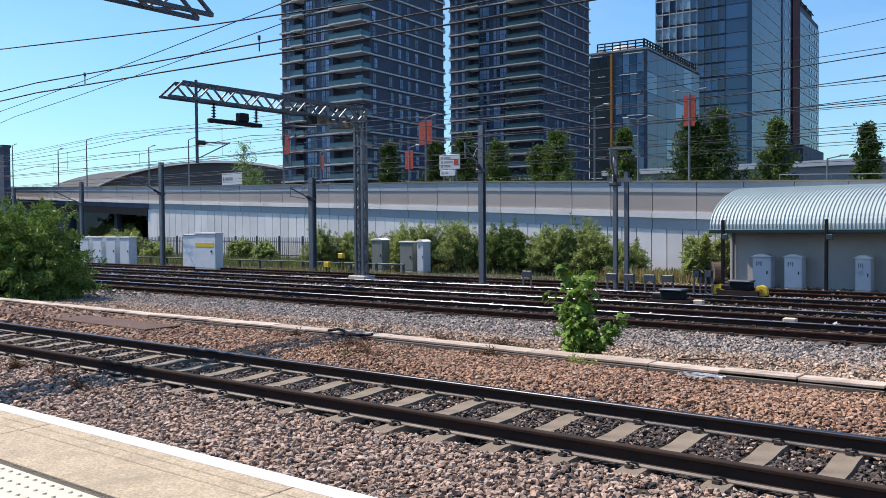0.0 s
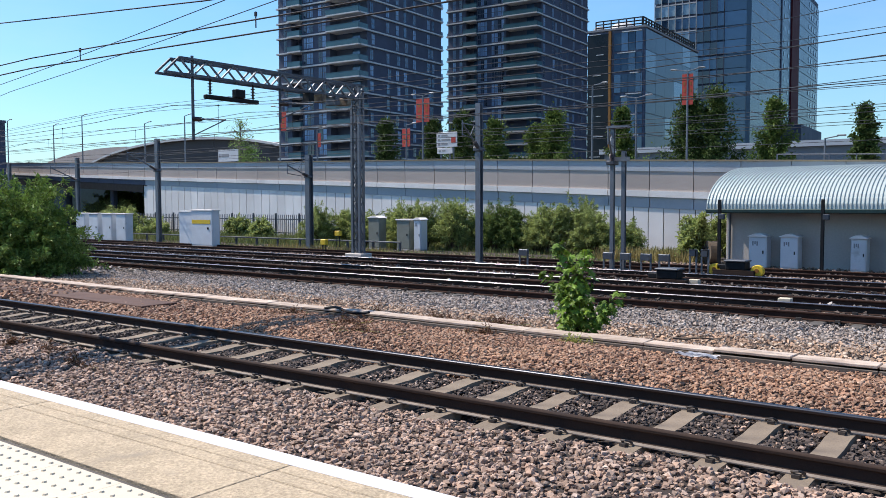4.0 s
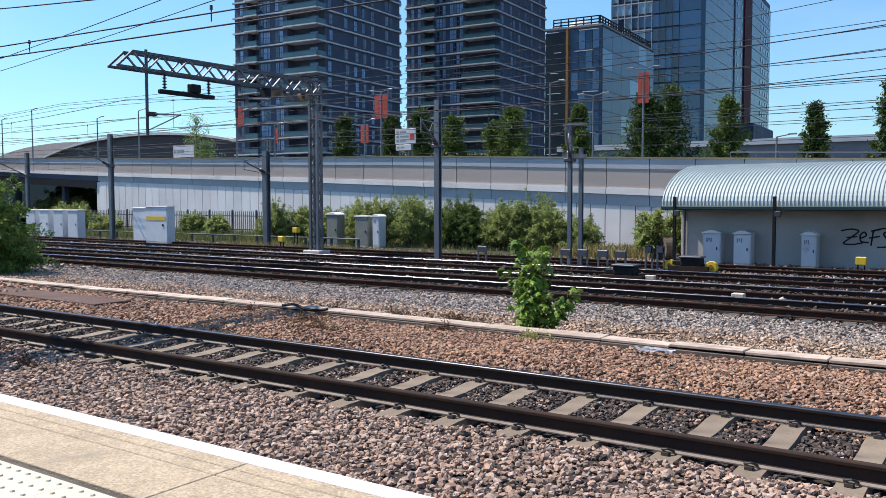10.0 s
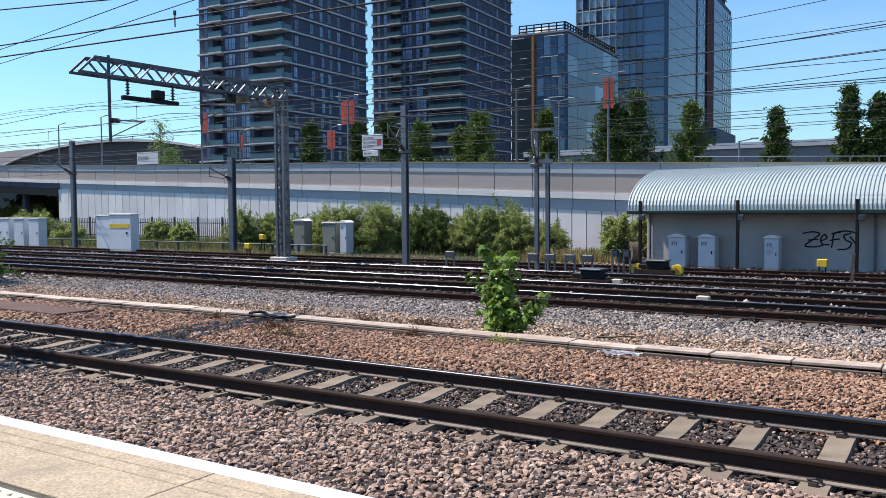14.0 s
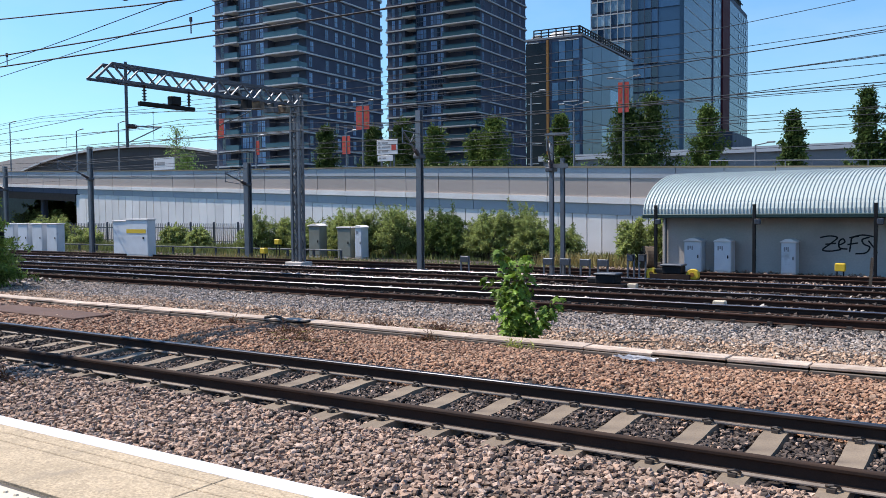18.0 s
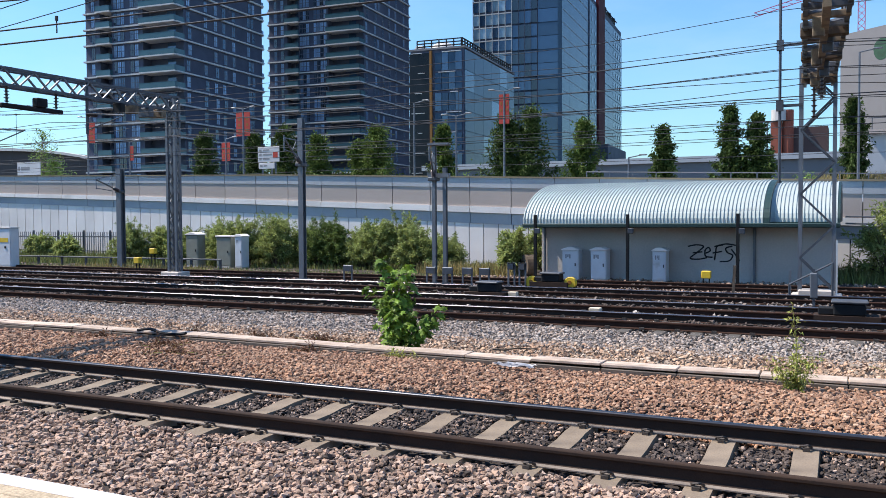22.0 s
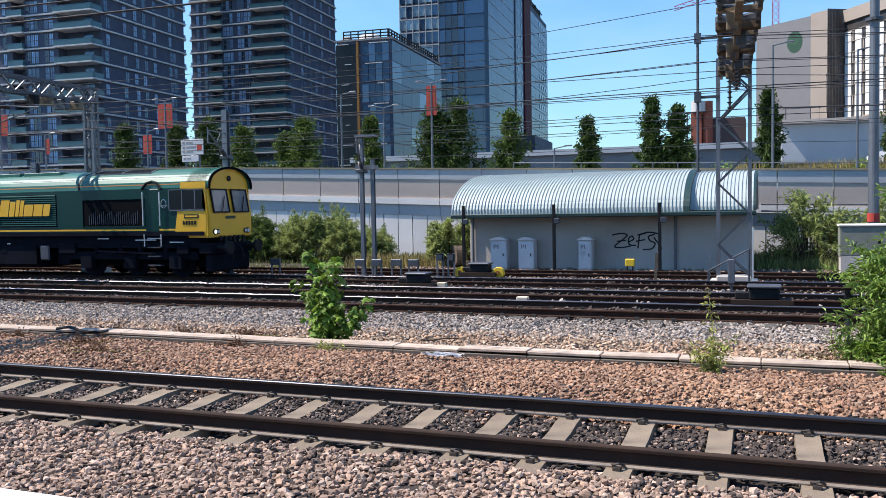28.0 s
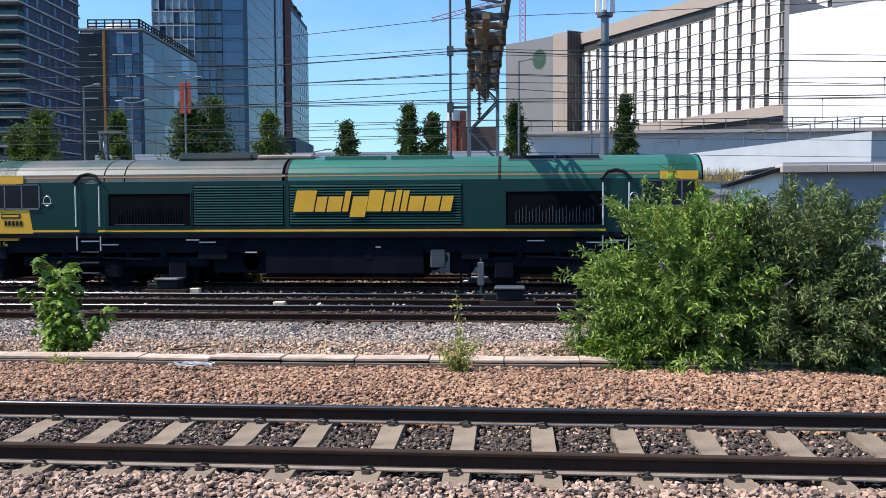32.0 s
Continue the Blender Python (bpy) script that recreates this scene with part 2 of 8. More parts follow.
M_insul = mat("brown_insulator", (0.05, 0.03, 0.028), 0.3, 0, 0.2, 8, 60)
M_yellow = mat("yellow_paint", (0.75, 0.50, 0.03), 0.55, 0, 0.12, 4, 60)
M_cab = mat("grey_cabinet_paint", (0.66, 0.68, 0.70), 0.5, 0.05, 0.08, 2, 60, rnd=0.05, stain=(0.36, 0.36, 0.35), stain_at=0.66)
M_cab_olive = mat("olive_cabinet", (0.22, 0.23, 0.19), 0.6, 0, 0.12, 3, 60)
M_roof = mat("pale_green_roof_sheet", (0.42, 0.475, 0.46), 0.5, 0.1, 0.08, 0.8, 30, tint=(0.37, 0.42, 0.41))
M_roof_trim = mat("dark_green_trim", (0.012, 0.042, 0.04), 0.5, 0.1, 0.15, 2, 40)
M_leaf_left = leaf_mat("mid_green_bush_leaf", (0.22, 0.32, 0.072), (0.135, 0.21, 0.052), through_light=0.15)
M_leaf = leaf_mat("bush_leaf", (0.25, 0.36, 0.075), (0.16, 0.25, 0.055), through_light=0.15, spec=0.3)
# greyer leaf, darkened to carry the shade on the bush's right side
M_leaf_shaded = leaf_mat("grey_green_shaded_leaf", (0.185, 0.235, 0.09), (0.115, 0.165, 0.056), through_light=0.1, spec=0.35)
M_leaf_light = leaf_mat("sapling_leaf", (0.165, 0.265, 0.036), (0.105, 0.185, 0.026))
M_leaf_shrub = leaf_mat("shrub_leaf", (0.36, 0.41, 0.15), (0.25, 0.30, 0.105), through_light=0.42)
M_leaf_shrub_dark = leaf_mat("dark_shrub_leaf", (0.19, 0.25, 0.07), (0.12, 0.17, 0.05), through_light=0.3)
M_leaf_tree = leaf_mat("tree_leaf", (0.078, 0.118, 0.034), (0.05, 0.082, 0.024), spec=0.1)
M_leaf_tree_light = leaf_mat("light_tree_leaf", (0.12, 0.17, 0.042), (0.078, 0.12, 0.03), spec=0.1)
M_leaf_dry = leaf_mat("pale_weed_leaf", (0.40, 0.40, 0.11), (0.27, 0.32, 0.08))
M_dead = leaf_mat("dead_weed", (0.17, 0.085, 0.05), (0.12, 0.07, 0.04))
M_bark = mat("bark", (0.12, 0.09, 0.065), 0.9, 0, 0.3, 4, 40, 0.004)
M_grass = leaf_mat("grass_blade", (0.16, 0.2, 0.06), (0.22, 0.22, 0.09))
M_grass_dry = leaf_mat("dry_grass_blade", (0.36, 0.29, 0.12), (0.27, 0.22, 0.09))
M_coping = mat("weathered_tan_coping", (0.30, 0.235, 0.15), 0.85, 0, 0.15, 0.4, 12, 0.003)
M_flower = mat("lilac_flower", (0.22, 0.13, 0.22), 0.8, 0, 0.2, 6, 60)
M_red = mat("red_banner_cloth", (0.46, 0.05, 0.035), 0.75, 0, 0.12, 1, 20)
M_sign = mat("white_sign_panel", (0.55, 0.55, 0.56), 0.5, 0, 0.05, 1, 20)
M_bar = mat("grey_lettering", (0.25, 0.25, 0.26), 0.6, 0, 0.1, 1, 20)
M_glass_dark = mat("dark_window_glass", (0.025, 0.04, 0.06), 0.08, 0.0, 0.3, 0.15, 3, spec=0.9, rnd=0.5, rough_var=0.03)
M_glass_blue = mat("blue_curtain_glass", (0.04, 0.09, 0.16), 0.10, 0.25, 0.2, 0.05, 2, spec=1.0, rnd=0.3, rough_var=0.04)
# sky reflection painted into the colour of panes and end balustrades
M_glass_win = mat("painted_sky_window_glass", (0.23, 0.36, 0.53), 0.25, 0.0, 0.35, 0.2, 3, spec=0.5, rnd=0.5)
M_win_frame = mat("grey_window_frame", (0.13, 0.15, 0.19), 0.6, 0, 0.1, 1, 10)
M_dark_bay = mat("unlit_dark_glass", (0.012, 0.014, 0.018), 0.25, 0.0, 0.3, 0.2, 3, spec=0.25)
# brighter panes, their sky reflection also put in as plain colour
M_glass_bright = mat("painted_bright_sky_glass", (0.36, 0.52, 0.62), 0.2, 0.0, 0.3, 0.2, 3, spec=0.5, rnd=0.35)
M_glass_teal = mat("pale_blue_glass", (0.032, 0.078, 0.135), 0.25, 0.0, 0.12, 0.04, 2, spec=0.25, rnd=0.15, rough_var=0.05)
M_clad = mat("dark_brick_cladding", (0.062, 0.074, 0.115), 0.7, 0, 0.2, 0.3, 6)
M_slab_edge = mat("pale_balcony_edge", (0.58, 0.57, 0.55), 0.7, 0, 0.08, 0.5, 6)
M_balu = mat("green_balustrade_glass", (0.06, 0.14, 0.165), 0.2, 0.0, 0.15, 0.3, 5, spec=0.4)
M_orange = mat("orange_strip", (0.28, 0.115, 0.015), 0.6, 0, 0.1, 1, 10)
M_redclad = mat("dark_red_cladding", (0.10, 0.014, 0.018), 0.7, 0, 0.1, 0.3, 5, spec=0.15)
M_white_clad = mat("white_cladding", (0.80, 0.79, 0.78), 0.7, 0, 0.04, 0.2, 5, rnd=0.04)
M_grey_clad = mat("grey_cladding", (0.19, 0.19, 0.20), 0.7, 0, 0.06, 0.3, 5)
M_tan_clad = mat("tan_cladding", (0.36, 0.30, 0.255), 0.7, 0, 0.06, 0.3, 5)
M_brick = mat("red_brick", (0.36, 0.10, 0.06), 0.85, 0, 0.15, 0.5, 10)
M_loco_green = mat("loco_green_paint", (0.003, 0.042, 0.036), 0.32, 0.0, 0.15, 0.8, 40, tint=(0.004, 0.038, 0.033), spec=0.3)
# lighter copy of the body green, painting the lit line on each louvre
M_loco_louvre = mat("lit_louvre_green", (0.005, 0.066, 0.055), 0.6, 0, 0.2, 0.8, 40, spec=0.2)
M_glass_cab = mat("windscreen_glass", (0.16, 0.18, 0.20), 0.12, 0, 0.2, 2, 8, spec=0.8)
M_loco_roof = mat("loco_roof_green", (0.018, 0.135, 0.098), 0.42, 0, 0.12, 0.7, 30, tint=(0.025, 0.12, 0.092), stain=(0.07, 0.11, 0.095), stain_at=0.66)
# soot tone, with the grey of sun glare on the roof mixed in
M_loco_soot_glare = mat("sooty_sun_glare_roof", (0.035, 0.065, 0.058), 0.5, 0.05, 0.3, 0.9, 30, tint=(0.085, 0.085, 0.08))
M_loco_yellow = mat("loco_yellow_paint", (0.86, 0.46, 0.03), 0.4, 0, 0.1, 1, 40)
# near-black: shade below the body is part of this colour
M_loco_under = mat("underframe_grime_and_shade", (0.010, 0.012, 0.019), 0.95, 0.0, 0.35, 1.2, 30, spec=0.06)
M_loco_grille = mat("grille_black", (0.004, 0.005, 0.007), 0.9, 0.0, 0.3, 3, 60, spec=0.08)
M_loco_stripe = mat("orange_waist_stripe", (0.75, 0.30, 0.10), 0.45, 0, 0.05, 1, 20)
M_steel_light = mat("polished_handrail", (0.72, 0.73, 0.74), 0.35, 0.4, 0.05, 3, 40)
M_cream = mat("cream_box", (0.6, 0.52, 0.4), 0.7, 0, 0.1, 4, 40)
M_graffiti = mat("black_spray_paint", (0.02, 0.02, 0.022), 0.7, 0, 0.2, 6, 60)
M_lamp_glow = mat("lit_headlight", (1.0, 0.95, 0.85), 0.3, 0, 0.02, 3, 40, emit=0.5)
M_crane = mat("magenta_crane_paint", (0.62, 0.07, 0.14), 0.6, 0, 0.1, 1, 10)

# ---- mesh helpers ----
def box(bm, x0, y0, z0, x1, y1, z1, m=None):
    """A box between two corners, moved by the matrix m."""
    v = [bm.verts.new((x, y, z)) for z in (z0, z1) for y in (y0, y1) for x in (x0, x1)]
    for f in ((0, 2, 3, 1), (4, 5, 7, 6), (0, 1, 5, 4), (2, 6, 7, 3), (0, 4, 6, 2), (1, 3, 7, 5)):
        bm.faces.new([v[i] for i in f])
    if m is not None:
        bmesh.ops.transform(bm, matrix=m, verts=v)
    return v


def bevelled(bm, width=0.01, segments=1):
    bmesh.ops.bevel(bm, geom=list(bm.edges), offset=width, segments=segments, affect="EDGES", clamp_overlap=True)
    return bm


def boxes(*rows, bevel=0.0):
    bm = bmesh.new()
    for r in rows:
        box(bm, *r)
    return bevelled(bm, bevel) if bevel else bm


def rod(bm, a, b, r, n=8, r2=None):
    """A round bar from a to b."""
    a, b = Vector(a), Vector(b)
    d = b - a
    m = Matrix.Translation((a + b) / 2) @ d.to_track_quat("Z", "Y").to_matrix().to_4x4()
    bmesh.ops.create_cone(bm, cap_ends=True, segments=n, radius1=r, radius2=r if r2 is None else r2, depth=d.length, matrix=m)
    return bm


def bar(bm, a, b, w, h=None):
    """A square bar from a to b."""
    a, b = Vector(a), Vector(b)
    d = b - a
    h = h or w
    m = Matrix.Translation(a) @ d.to_track_quat("Z", "Y").to_matrix().to_4x4()
    box(bm, -w / 2, -h / 2, 0, w / 2, h / 2, d.length, m)
    return bm


def extrude(profile, x0, x1, axis="x"):
    """A prism of a closed outline of (a, b) points along an axis: x uses (y, z), y uses (x, z), z uses (x, y)."""
    bm = bmesh.new()

    def at(p, s):
        return {"x": (s, p[0], p[1]), "y": (p[0], s, p[1]), "z": (p[0], p[1], s)}[axis]

    a = [bm.verts.new(at(p, x0)) for p in profile]
    b = [bm.verts.new(at(p, x1)) for p in profile]
    n = len(profile)
    for i in range(n):
        bm.faces.new((a[i], a[(i + 1) % n], b[(i + 1) % n], b[i]))
    bm.faces.new(a[::-1])
    bm.faces.new(b)
    bmesh.ops.recalc_face_normals(bm, faces=bm.faces)
    return bm


def mesh_of(name, bm, material, smooth=False):
    me = bpy.data.meshes.new(name)
    bm.to_mesh(me)
    bm.free()
    me.materials.append(material)
    if smooth:
        me.shade_smooth()
    return me


def thing(name, m=None, label="", category="", group="", kind=""):
    ob = new(name)
    ob.empty_display_size = 0.2
    if m is not None:
        ob.matrix_world = m
    return tagged(ob, label, category, group, kind)


def part(name, bm, material, parent, label="", smooth=False, kind=""):
    ob = new(name, mesh_of(name, bm, material, smooth))
    ob.parent = parent
    return tagged(ob, label, kind=kind)


def piece(name, me, parent, m):
    """One more object on a shared mesh."""
    ob = new(name, me)
    ob.parent = parent
    ob.matrix_basis = m
    return ob


def raw(name, verts, faces, material, parent=None, smooth=False):
    """A mesh object from arrays."""
    me = bpy.data.meshes.new(name)
    verts, faces = np.asarray(verts, np.float32), np.asarray(faces, np.int32)
    k = faces.shape[1]
    me.vertices.add(len(verts))
    me.vertices.foreach_set("co", verts.ravel())
    me.loops.add(faces.size)
    me.loops.foreach_set("vertex_index", faces.ravel())
    me.polygons.add(len(faces))
    me.polygons.foreach_set("loop_start", np.arange(0, faces.size, k, dtype=np.int32))
    me.update(calc_edges=True)
    me.materials.append(material)
    if smooth:
        me.shade_smooth()
    else:
        me.shade_flat()
    ob = new(name, me)
    ob.parent = parent
    return ob


def turned(a):
    """Rotation matrices about z for an array of angles."""
    c, s, o, i = np.cos(a), np.sin(a), np.zeros_like(a), np.ones_like(a)
    return np.stack([np.stack([c, -s, o], -1), np.stack([s, c, o], -1), np.stack([o, o, i], -1)], -2)


def random_turns(n, rng):
    q = rng.normal(size=(n, 4))
    q /= np.linalg.norm(q, axis=1, keepdims=True)
    w, x, y, z = q.T
    return np.stack([np.stack([1 - 2 * (y * y + z * z), 2 * (x * y - z * w), 2 * (x * z + y * w)], -1),
                     np.stack([2 * (x * y + z * w), 1 - 2 * (x * x + z * z), 2 * (y * z - x * w)], -1),
                     np.stack([2 * (x * z - y * w), 2 * (y * z + x * w), 1 - 2 * (x * x + y * y)], -1)], -2)


# ---- ground, platform, near track ----
GROUND = [(-60, -0.45), (2.2, -0.42), (3.2, -0.30), (4.6, -0.21), (6.0, -0.185), (6.38, -0.17), (6.55, -0.205), (6.7, -0.24), (8.4, -0.24), (8.75, -0.20), (9.3, -0.13), (10.3, -0.12), (11.0, -0.17), (11.8, -0.17), (13.0, -0.30),
          (16.3, -0.43), (17.2, -0.45), (23.0, -0.50), (24.3, -0.56), (33.0, -0.56), (60.0, -0.6), (3000, -0.6)]


def ground_z(y):
    return float(np.interp(y, [p[0] for p in GROUND], [p[1] for p in GROUND]))


def build_ground():
    rng = np.random.default_rng(3)
    ys = np.unique(np.r_[np.array([-2500, -600, -150, -60, -20, 0]), np.arange(2.0, 34, 0.2), np.arange(34, 64, 3), np.array([90, 150, 300, 700, 1500, 3000])])
    xs = np.unique(np.r_[np.array([-3000, -1200, -500, -250, -150, -100, -80]), np.arange(-60, 16, 0.4), np.array([20, 30, 45, 70, 120, 250, 600, 1500, 3000])])
    gx, gy = np.meshgrid(xs, ys)
    gz = np.interp(gy, [p[0] for p in GROUND], [p[1] for p in GROUND])
    rough = ((gy > 2.4) & (gy < 33)).astype(float)
    gz += rough * (rng.normal(0, 0.003, gz.shape) + 0.02 * np.sin(gx * 0.9 + gy) * np.sin(gx * 0.37))
    n = len(xs)
    i, j = np.meshgrid(np.arange(len(ys) - 1), np.arange(n - 1), indexing="ij")
    a = (i * n + j).ravel()
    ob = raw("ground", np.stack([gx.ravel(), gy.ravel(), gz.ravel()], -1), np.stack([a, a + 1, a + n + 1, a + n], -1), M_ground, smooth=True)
    tagged(ob, "brown and grey stony railway ground with ballast", "ground", kind="structure")
    return ob


ground = build_ground()

# rail cross-section, head top at 0
RAIL_WEB = [(-0.036, -0.014), (0.036, -0.014), (0.036, -0.035), (0.009, -0.052), (0.009, -0.125), (0.03, -0.142), (-0.03, -0.142), (-0.009, -0.125), (-0.009, -0.052), (-0.036, -0.035)]
RAIL_TOP = [(-0.036, -0.014), (-0.0335, -0.0095), (-0.028, -0.0035), (-0.018, 0.0), (0.018, 0.0), (0.028, -0.0035), (0.0335, -0.0095), (0.036, -0.014)]
RAIL_FOOT = [(-0.03, -0.141), (0.03, -0.141), (0.07, -0.150), (0.07, -0.160), (-0.07, -0.160), (-0.07, -0.150)]


def shifted(profile, y, z):
    return [(a + y, b + z) for a, b in profile]


def rail(parent, y, z, x0, x1, web, top, foot, label=""):
    r = part("rail", extrude(shifted(RAIL_WEB, y, z), x0, x1), web, parent, label)
    part("running_surface", extrude(shifted(RAIL_TOP, y, z), x0, x1), top, r, "worn steel running surface")
    part("rail_foot", extrude(shifted(RAIL_FOOT, y, z), x0, x1), foot, r)
    return r


NEAR_Y = (6.805, 8.31)
near_track = thing("railway_track", pose(0, 7.55, -0.16), "single railway track with concrete sleepers on stone ballast", "railway track")
near_track.matrix_world = Matrix.Identity(4)
rail(near_track, NEAR_Y[0], 0.0, -160, 70, M_rail_web, M_rail_web, M_rail_foot, "dark rusty steel rail")
rail(near_track, NEAR_Y[1], 0.0, -160, 70, M_rail_web, M_rail_top, M_rail_foot, "dark steel rail with a bright top")

FAR_TRACKS = [(17.72, -0.25, M_rail_rust, M_rail_far), (20.95, -0.30, M_rail_rust, M_rail_far), (25.2, -0.38, M_rail_rust, M_rail_far), (28.7, -0.38, M_rail_rust, M_rail_rust)]
far_tracks = []
for y, z, web, top in FAR_TRACKS:
    tr = thing("railway_track", None, "rusty railway track on grey ballast beyond the cable trough", "railway track", "far tracks")
    rail(tr, y, z, -260, 120, web, M_rail_rust, M_rail_rust)
    rail(tr, y + 1.505, z, -260, 120, M_rail_web if top is not M_rail_rust else M_rail_rust, top, M_rail_rust)
    far_tracks.append(tr)


def platform():
    p = thing("platform", None, "pale stone railway platform with white painted edge", "platform", kind="structure")
    part("platform_body", boxes((-120, -12, -0.6, 60, 2.235, 0.862)), M_conc_dark, p)
    # coping edge with the white line
    part("white_edge", boxes((-120, 2.243, 0.80, 60, 2.33, 0.918), bevel=0.006), M_white_line, p, "white painted platform edge")
    part("far_paving", boxes((-120, -12, 0.86, 60, 0.4, 0.905)), M_slab, p)
    slab = mesh_of("paving_slab", boxes((-0.9, -0.2, 0, 0.895, 0.106, 0.05), (-0.9, 0.112, 0, 0.895, 0.190, 0.05), (-0.9, 0.196, 0, 0.895, 0.272, 0.05), bevel=0.003), M_slab)
    for k in range(26):
        piece("paving_slab", slab, p, pose(-33.97 + 1.8 * k, 1.965, 0.865))
    tile = bmesh.new()
    box(tile, 0, 0, 0, 0.398, 0.398, 0.05)
    for i in range(6):
        for j in range(6):
            bmesh.ops.create_cone(tile, cap_ends=True, segments=6, radius1=0.011, radius2=0.007, depth=0.006, matrix=pose(0.033 + 0.0664 * i, 0.033 + 0.0664 * j, 0.053))
    tile = mesh_of("tactile_tile", tile, M_tactile)
    for k in range(44):
        for r in range(2):
            piece("tactile_tile", tile, p, pose(-14 + 0.4 * k, 1.32 - 0.4 * r, 0.868))
    part("joint_filler", boxes((-120, 1.72, 0.82, 60, 1.78, 0.9)), M_joint, p)
    return p


platform()
# plain unseen wall, added behind the platform to hold back some sky light
rear_wall = thing("unseen_back_wall", None, "plain brick wall added unseen behind the platform", "wall", kind="structure")
part("wall_face", boxes((-120, -9.5, 0.86, 60, -9.0, 4.2)), mat("back_wall_brick", (0.32, 0.22, 0.17), 0.9, 0, 0.2, 0.6, 12, 0.003), rear_wall)

# ---- road viaduct behind the tracks ----
WALL_Y = 42.0


def parapet_z(x):
    return float(np.interp(x, [-160, -87, -53, -31, -15, 1, 40], [7.9, 6.05, 5.05, 4.55, 4.0, 3.47, 2.3]))


def panel_z(x):
    return float(np.interp(x, [-160, -87, -63, -41, -17, 1, 40], [6.2, 4.5, 3.44, 2.6, 1.55, 0.8, -0.7]))


def strip(xs, lo, hi, y0, y1):
    """A slab whose lower and upper edges follow two functions of x."""
    bm = bmesh.new()
    rows = [[bm.verts.new((x, y, z)) for y, z in ((y0, lo(x)), (y0, hi(x)), (y1, hi(x)), (y1, lo(x)))] for x in xs]
    for a, b in zip(rows, rows[1:]):
        for i in range(4):
            bm.faces.new((a[i], a[(i + 1) % 4], b[(i + 1) % 4], b[i]))
    bm.faces.new(rows[0][::-1])
    bm.faces.new(rows[-1])
    bmesh.ops.recalc_face_normals(bm, faces=bm.faces)
    return bm


def viaduct():
    v = thing("road_viaduct", None, "long concrete road ramp with tan and grey parapet panels", "viaduct", kind="structure")
    left_end = -63.0
    # retaining wall of upright pale panels
    w = 0.84
    x = left_end
    while x < 40:
        top = lambda s: panel_z(s) + 0.02
        part("wall_panel", strip((x + 0.025, x + w - 0.025), lambda s: -0.9, top, WALL_Y, WALL_Y + 0.3), M_conc, v)
        x += w
    part("wall_core", strip((left_end, -20, 40), lambda s: -0.9, panel_z, WALL_Y + 0.06, WALL_Y + 0.5), M_joint, v)
    xs = [-160, -87, -53, -31, -15, 1, 40]
    mid = lambda f: (lambda s: panel_z(s) + f * (parapet_z(s) - panel_z(s)))
    x, w = -160.0, 2.36
    while x < 40:
        e = (x + 0.02, x + w - 0.02)
        # shade under the ledge painted as a grey band, darker past the bridge end
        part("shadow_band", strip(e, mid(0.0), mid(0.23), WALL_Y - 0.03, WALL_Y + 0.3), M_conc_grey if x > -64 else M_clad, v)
        part("ledge_panel", strip(e, mid(0.23), mid(0.36), WALL_Y - 0.13, WALL_Y + 0.3), M_conc, v)
        part("tan_panel", strip(e, mid(0.36), mid(0.76), WALL_Y - 0.07, WALL_Y + 0.3), M_conc_tan, v)
        part("grey_panel", strip(e, mid(0.76), mid(0.97), WALL_Y - 0.10, WALL_Y + 0.3), M_conc_grey, v)
        x += w
    part("coping", strip(xs, mid(0.97), parapet_z, WALL_Y - 0.15, WALL_Y + 0.34), M_coping, v)
    part("road_deck", strip(xs, lambda s: panel_z(s) + 0.1, lambda s: parapet_z(s) - 1.0, WALL_Y + 0.3, WALL_Y + 26), M_conc_grey, v)
    part("back_parapet", strip(xs, lambda s: parapet_z(s) - 1.1, lambda s: parapet_z(s) - 0.1, WALL_Y + 26, WALL_Y + 26.4), M_conc_grey, v)
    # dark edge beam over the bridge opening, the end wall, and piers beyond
    # the beam's black colour carries the shade of the deck underside
    part("edge_beam", strip((-160, -87, left_end - 0.5), lambda s: panel_z(s) - 0.6, lambda s: panel_z(s) + 0.02, WALL_Y - 0.06, WALL_Y + 24), M_black, v, "beams under the bridge deck, black for the shade there")
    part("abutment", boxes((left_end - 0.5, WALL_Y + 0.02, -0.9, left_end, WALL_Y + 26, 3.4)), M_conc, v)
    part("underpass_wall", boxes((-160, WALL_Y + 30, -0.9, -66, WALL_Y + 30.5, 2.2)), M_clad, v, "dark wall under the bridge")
    for px in (-70, -78, -88, -100, -115):
        part("pier", boxes((px - 0.22, WALL_Y + 1.0, -0.9, px + 0.22, WALL_Y + 1.5, panel_z(px) + 0.12), bevel=0.06), M_clad, v)
        part("pier", boxes((px - 0.22, WALL_Y + 22.0, -0.9, px + 0.22, WALL_Y + 22.5, panel_z(px) + 0.12), bevel=0.06), M_clad, v)
    return v


viaduct()

# ---- towers ----
U = Vector((-1, -0.08, 0)).normalized()   # along the left-hand faces, away from the near corner
W = Vector((-0.08, 1, 0)).normalized()    # along the right-hand faces, away from the near corner


def oriented(corner):
    """Local x runs along U, local y along W from the near corner (x to the left, so faces are mirrored)."""
    m = Matrix.Identity(4)
    m.col[0][:3], m.col[1][:3], m.col[3][:3] = U, W, corner
    return m


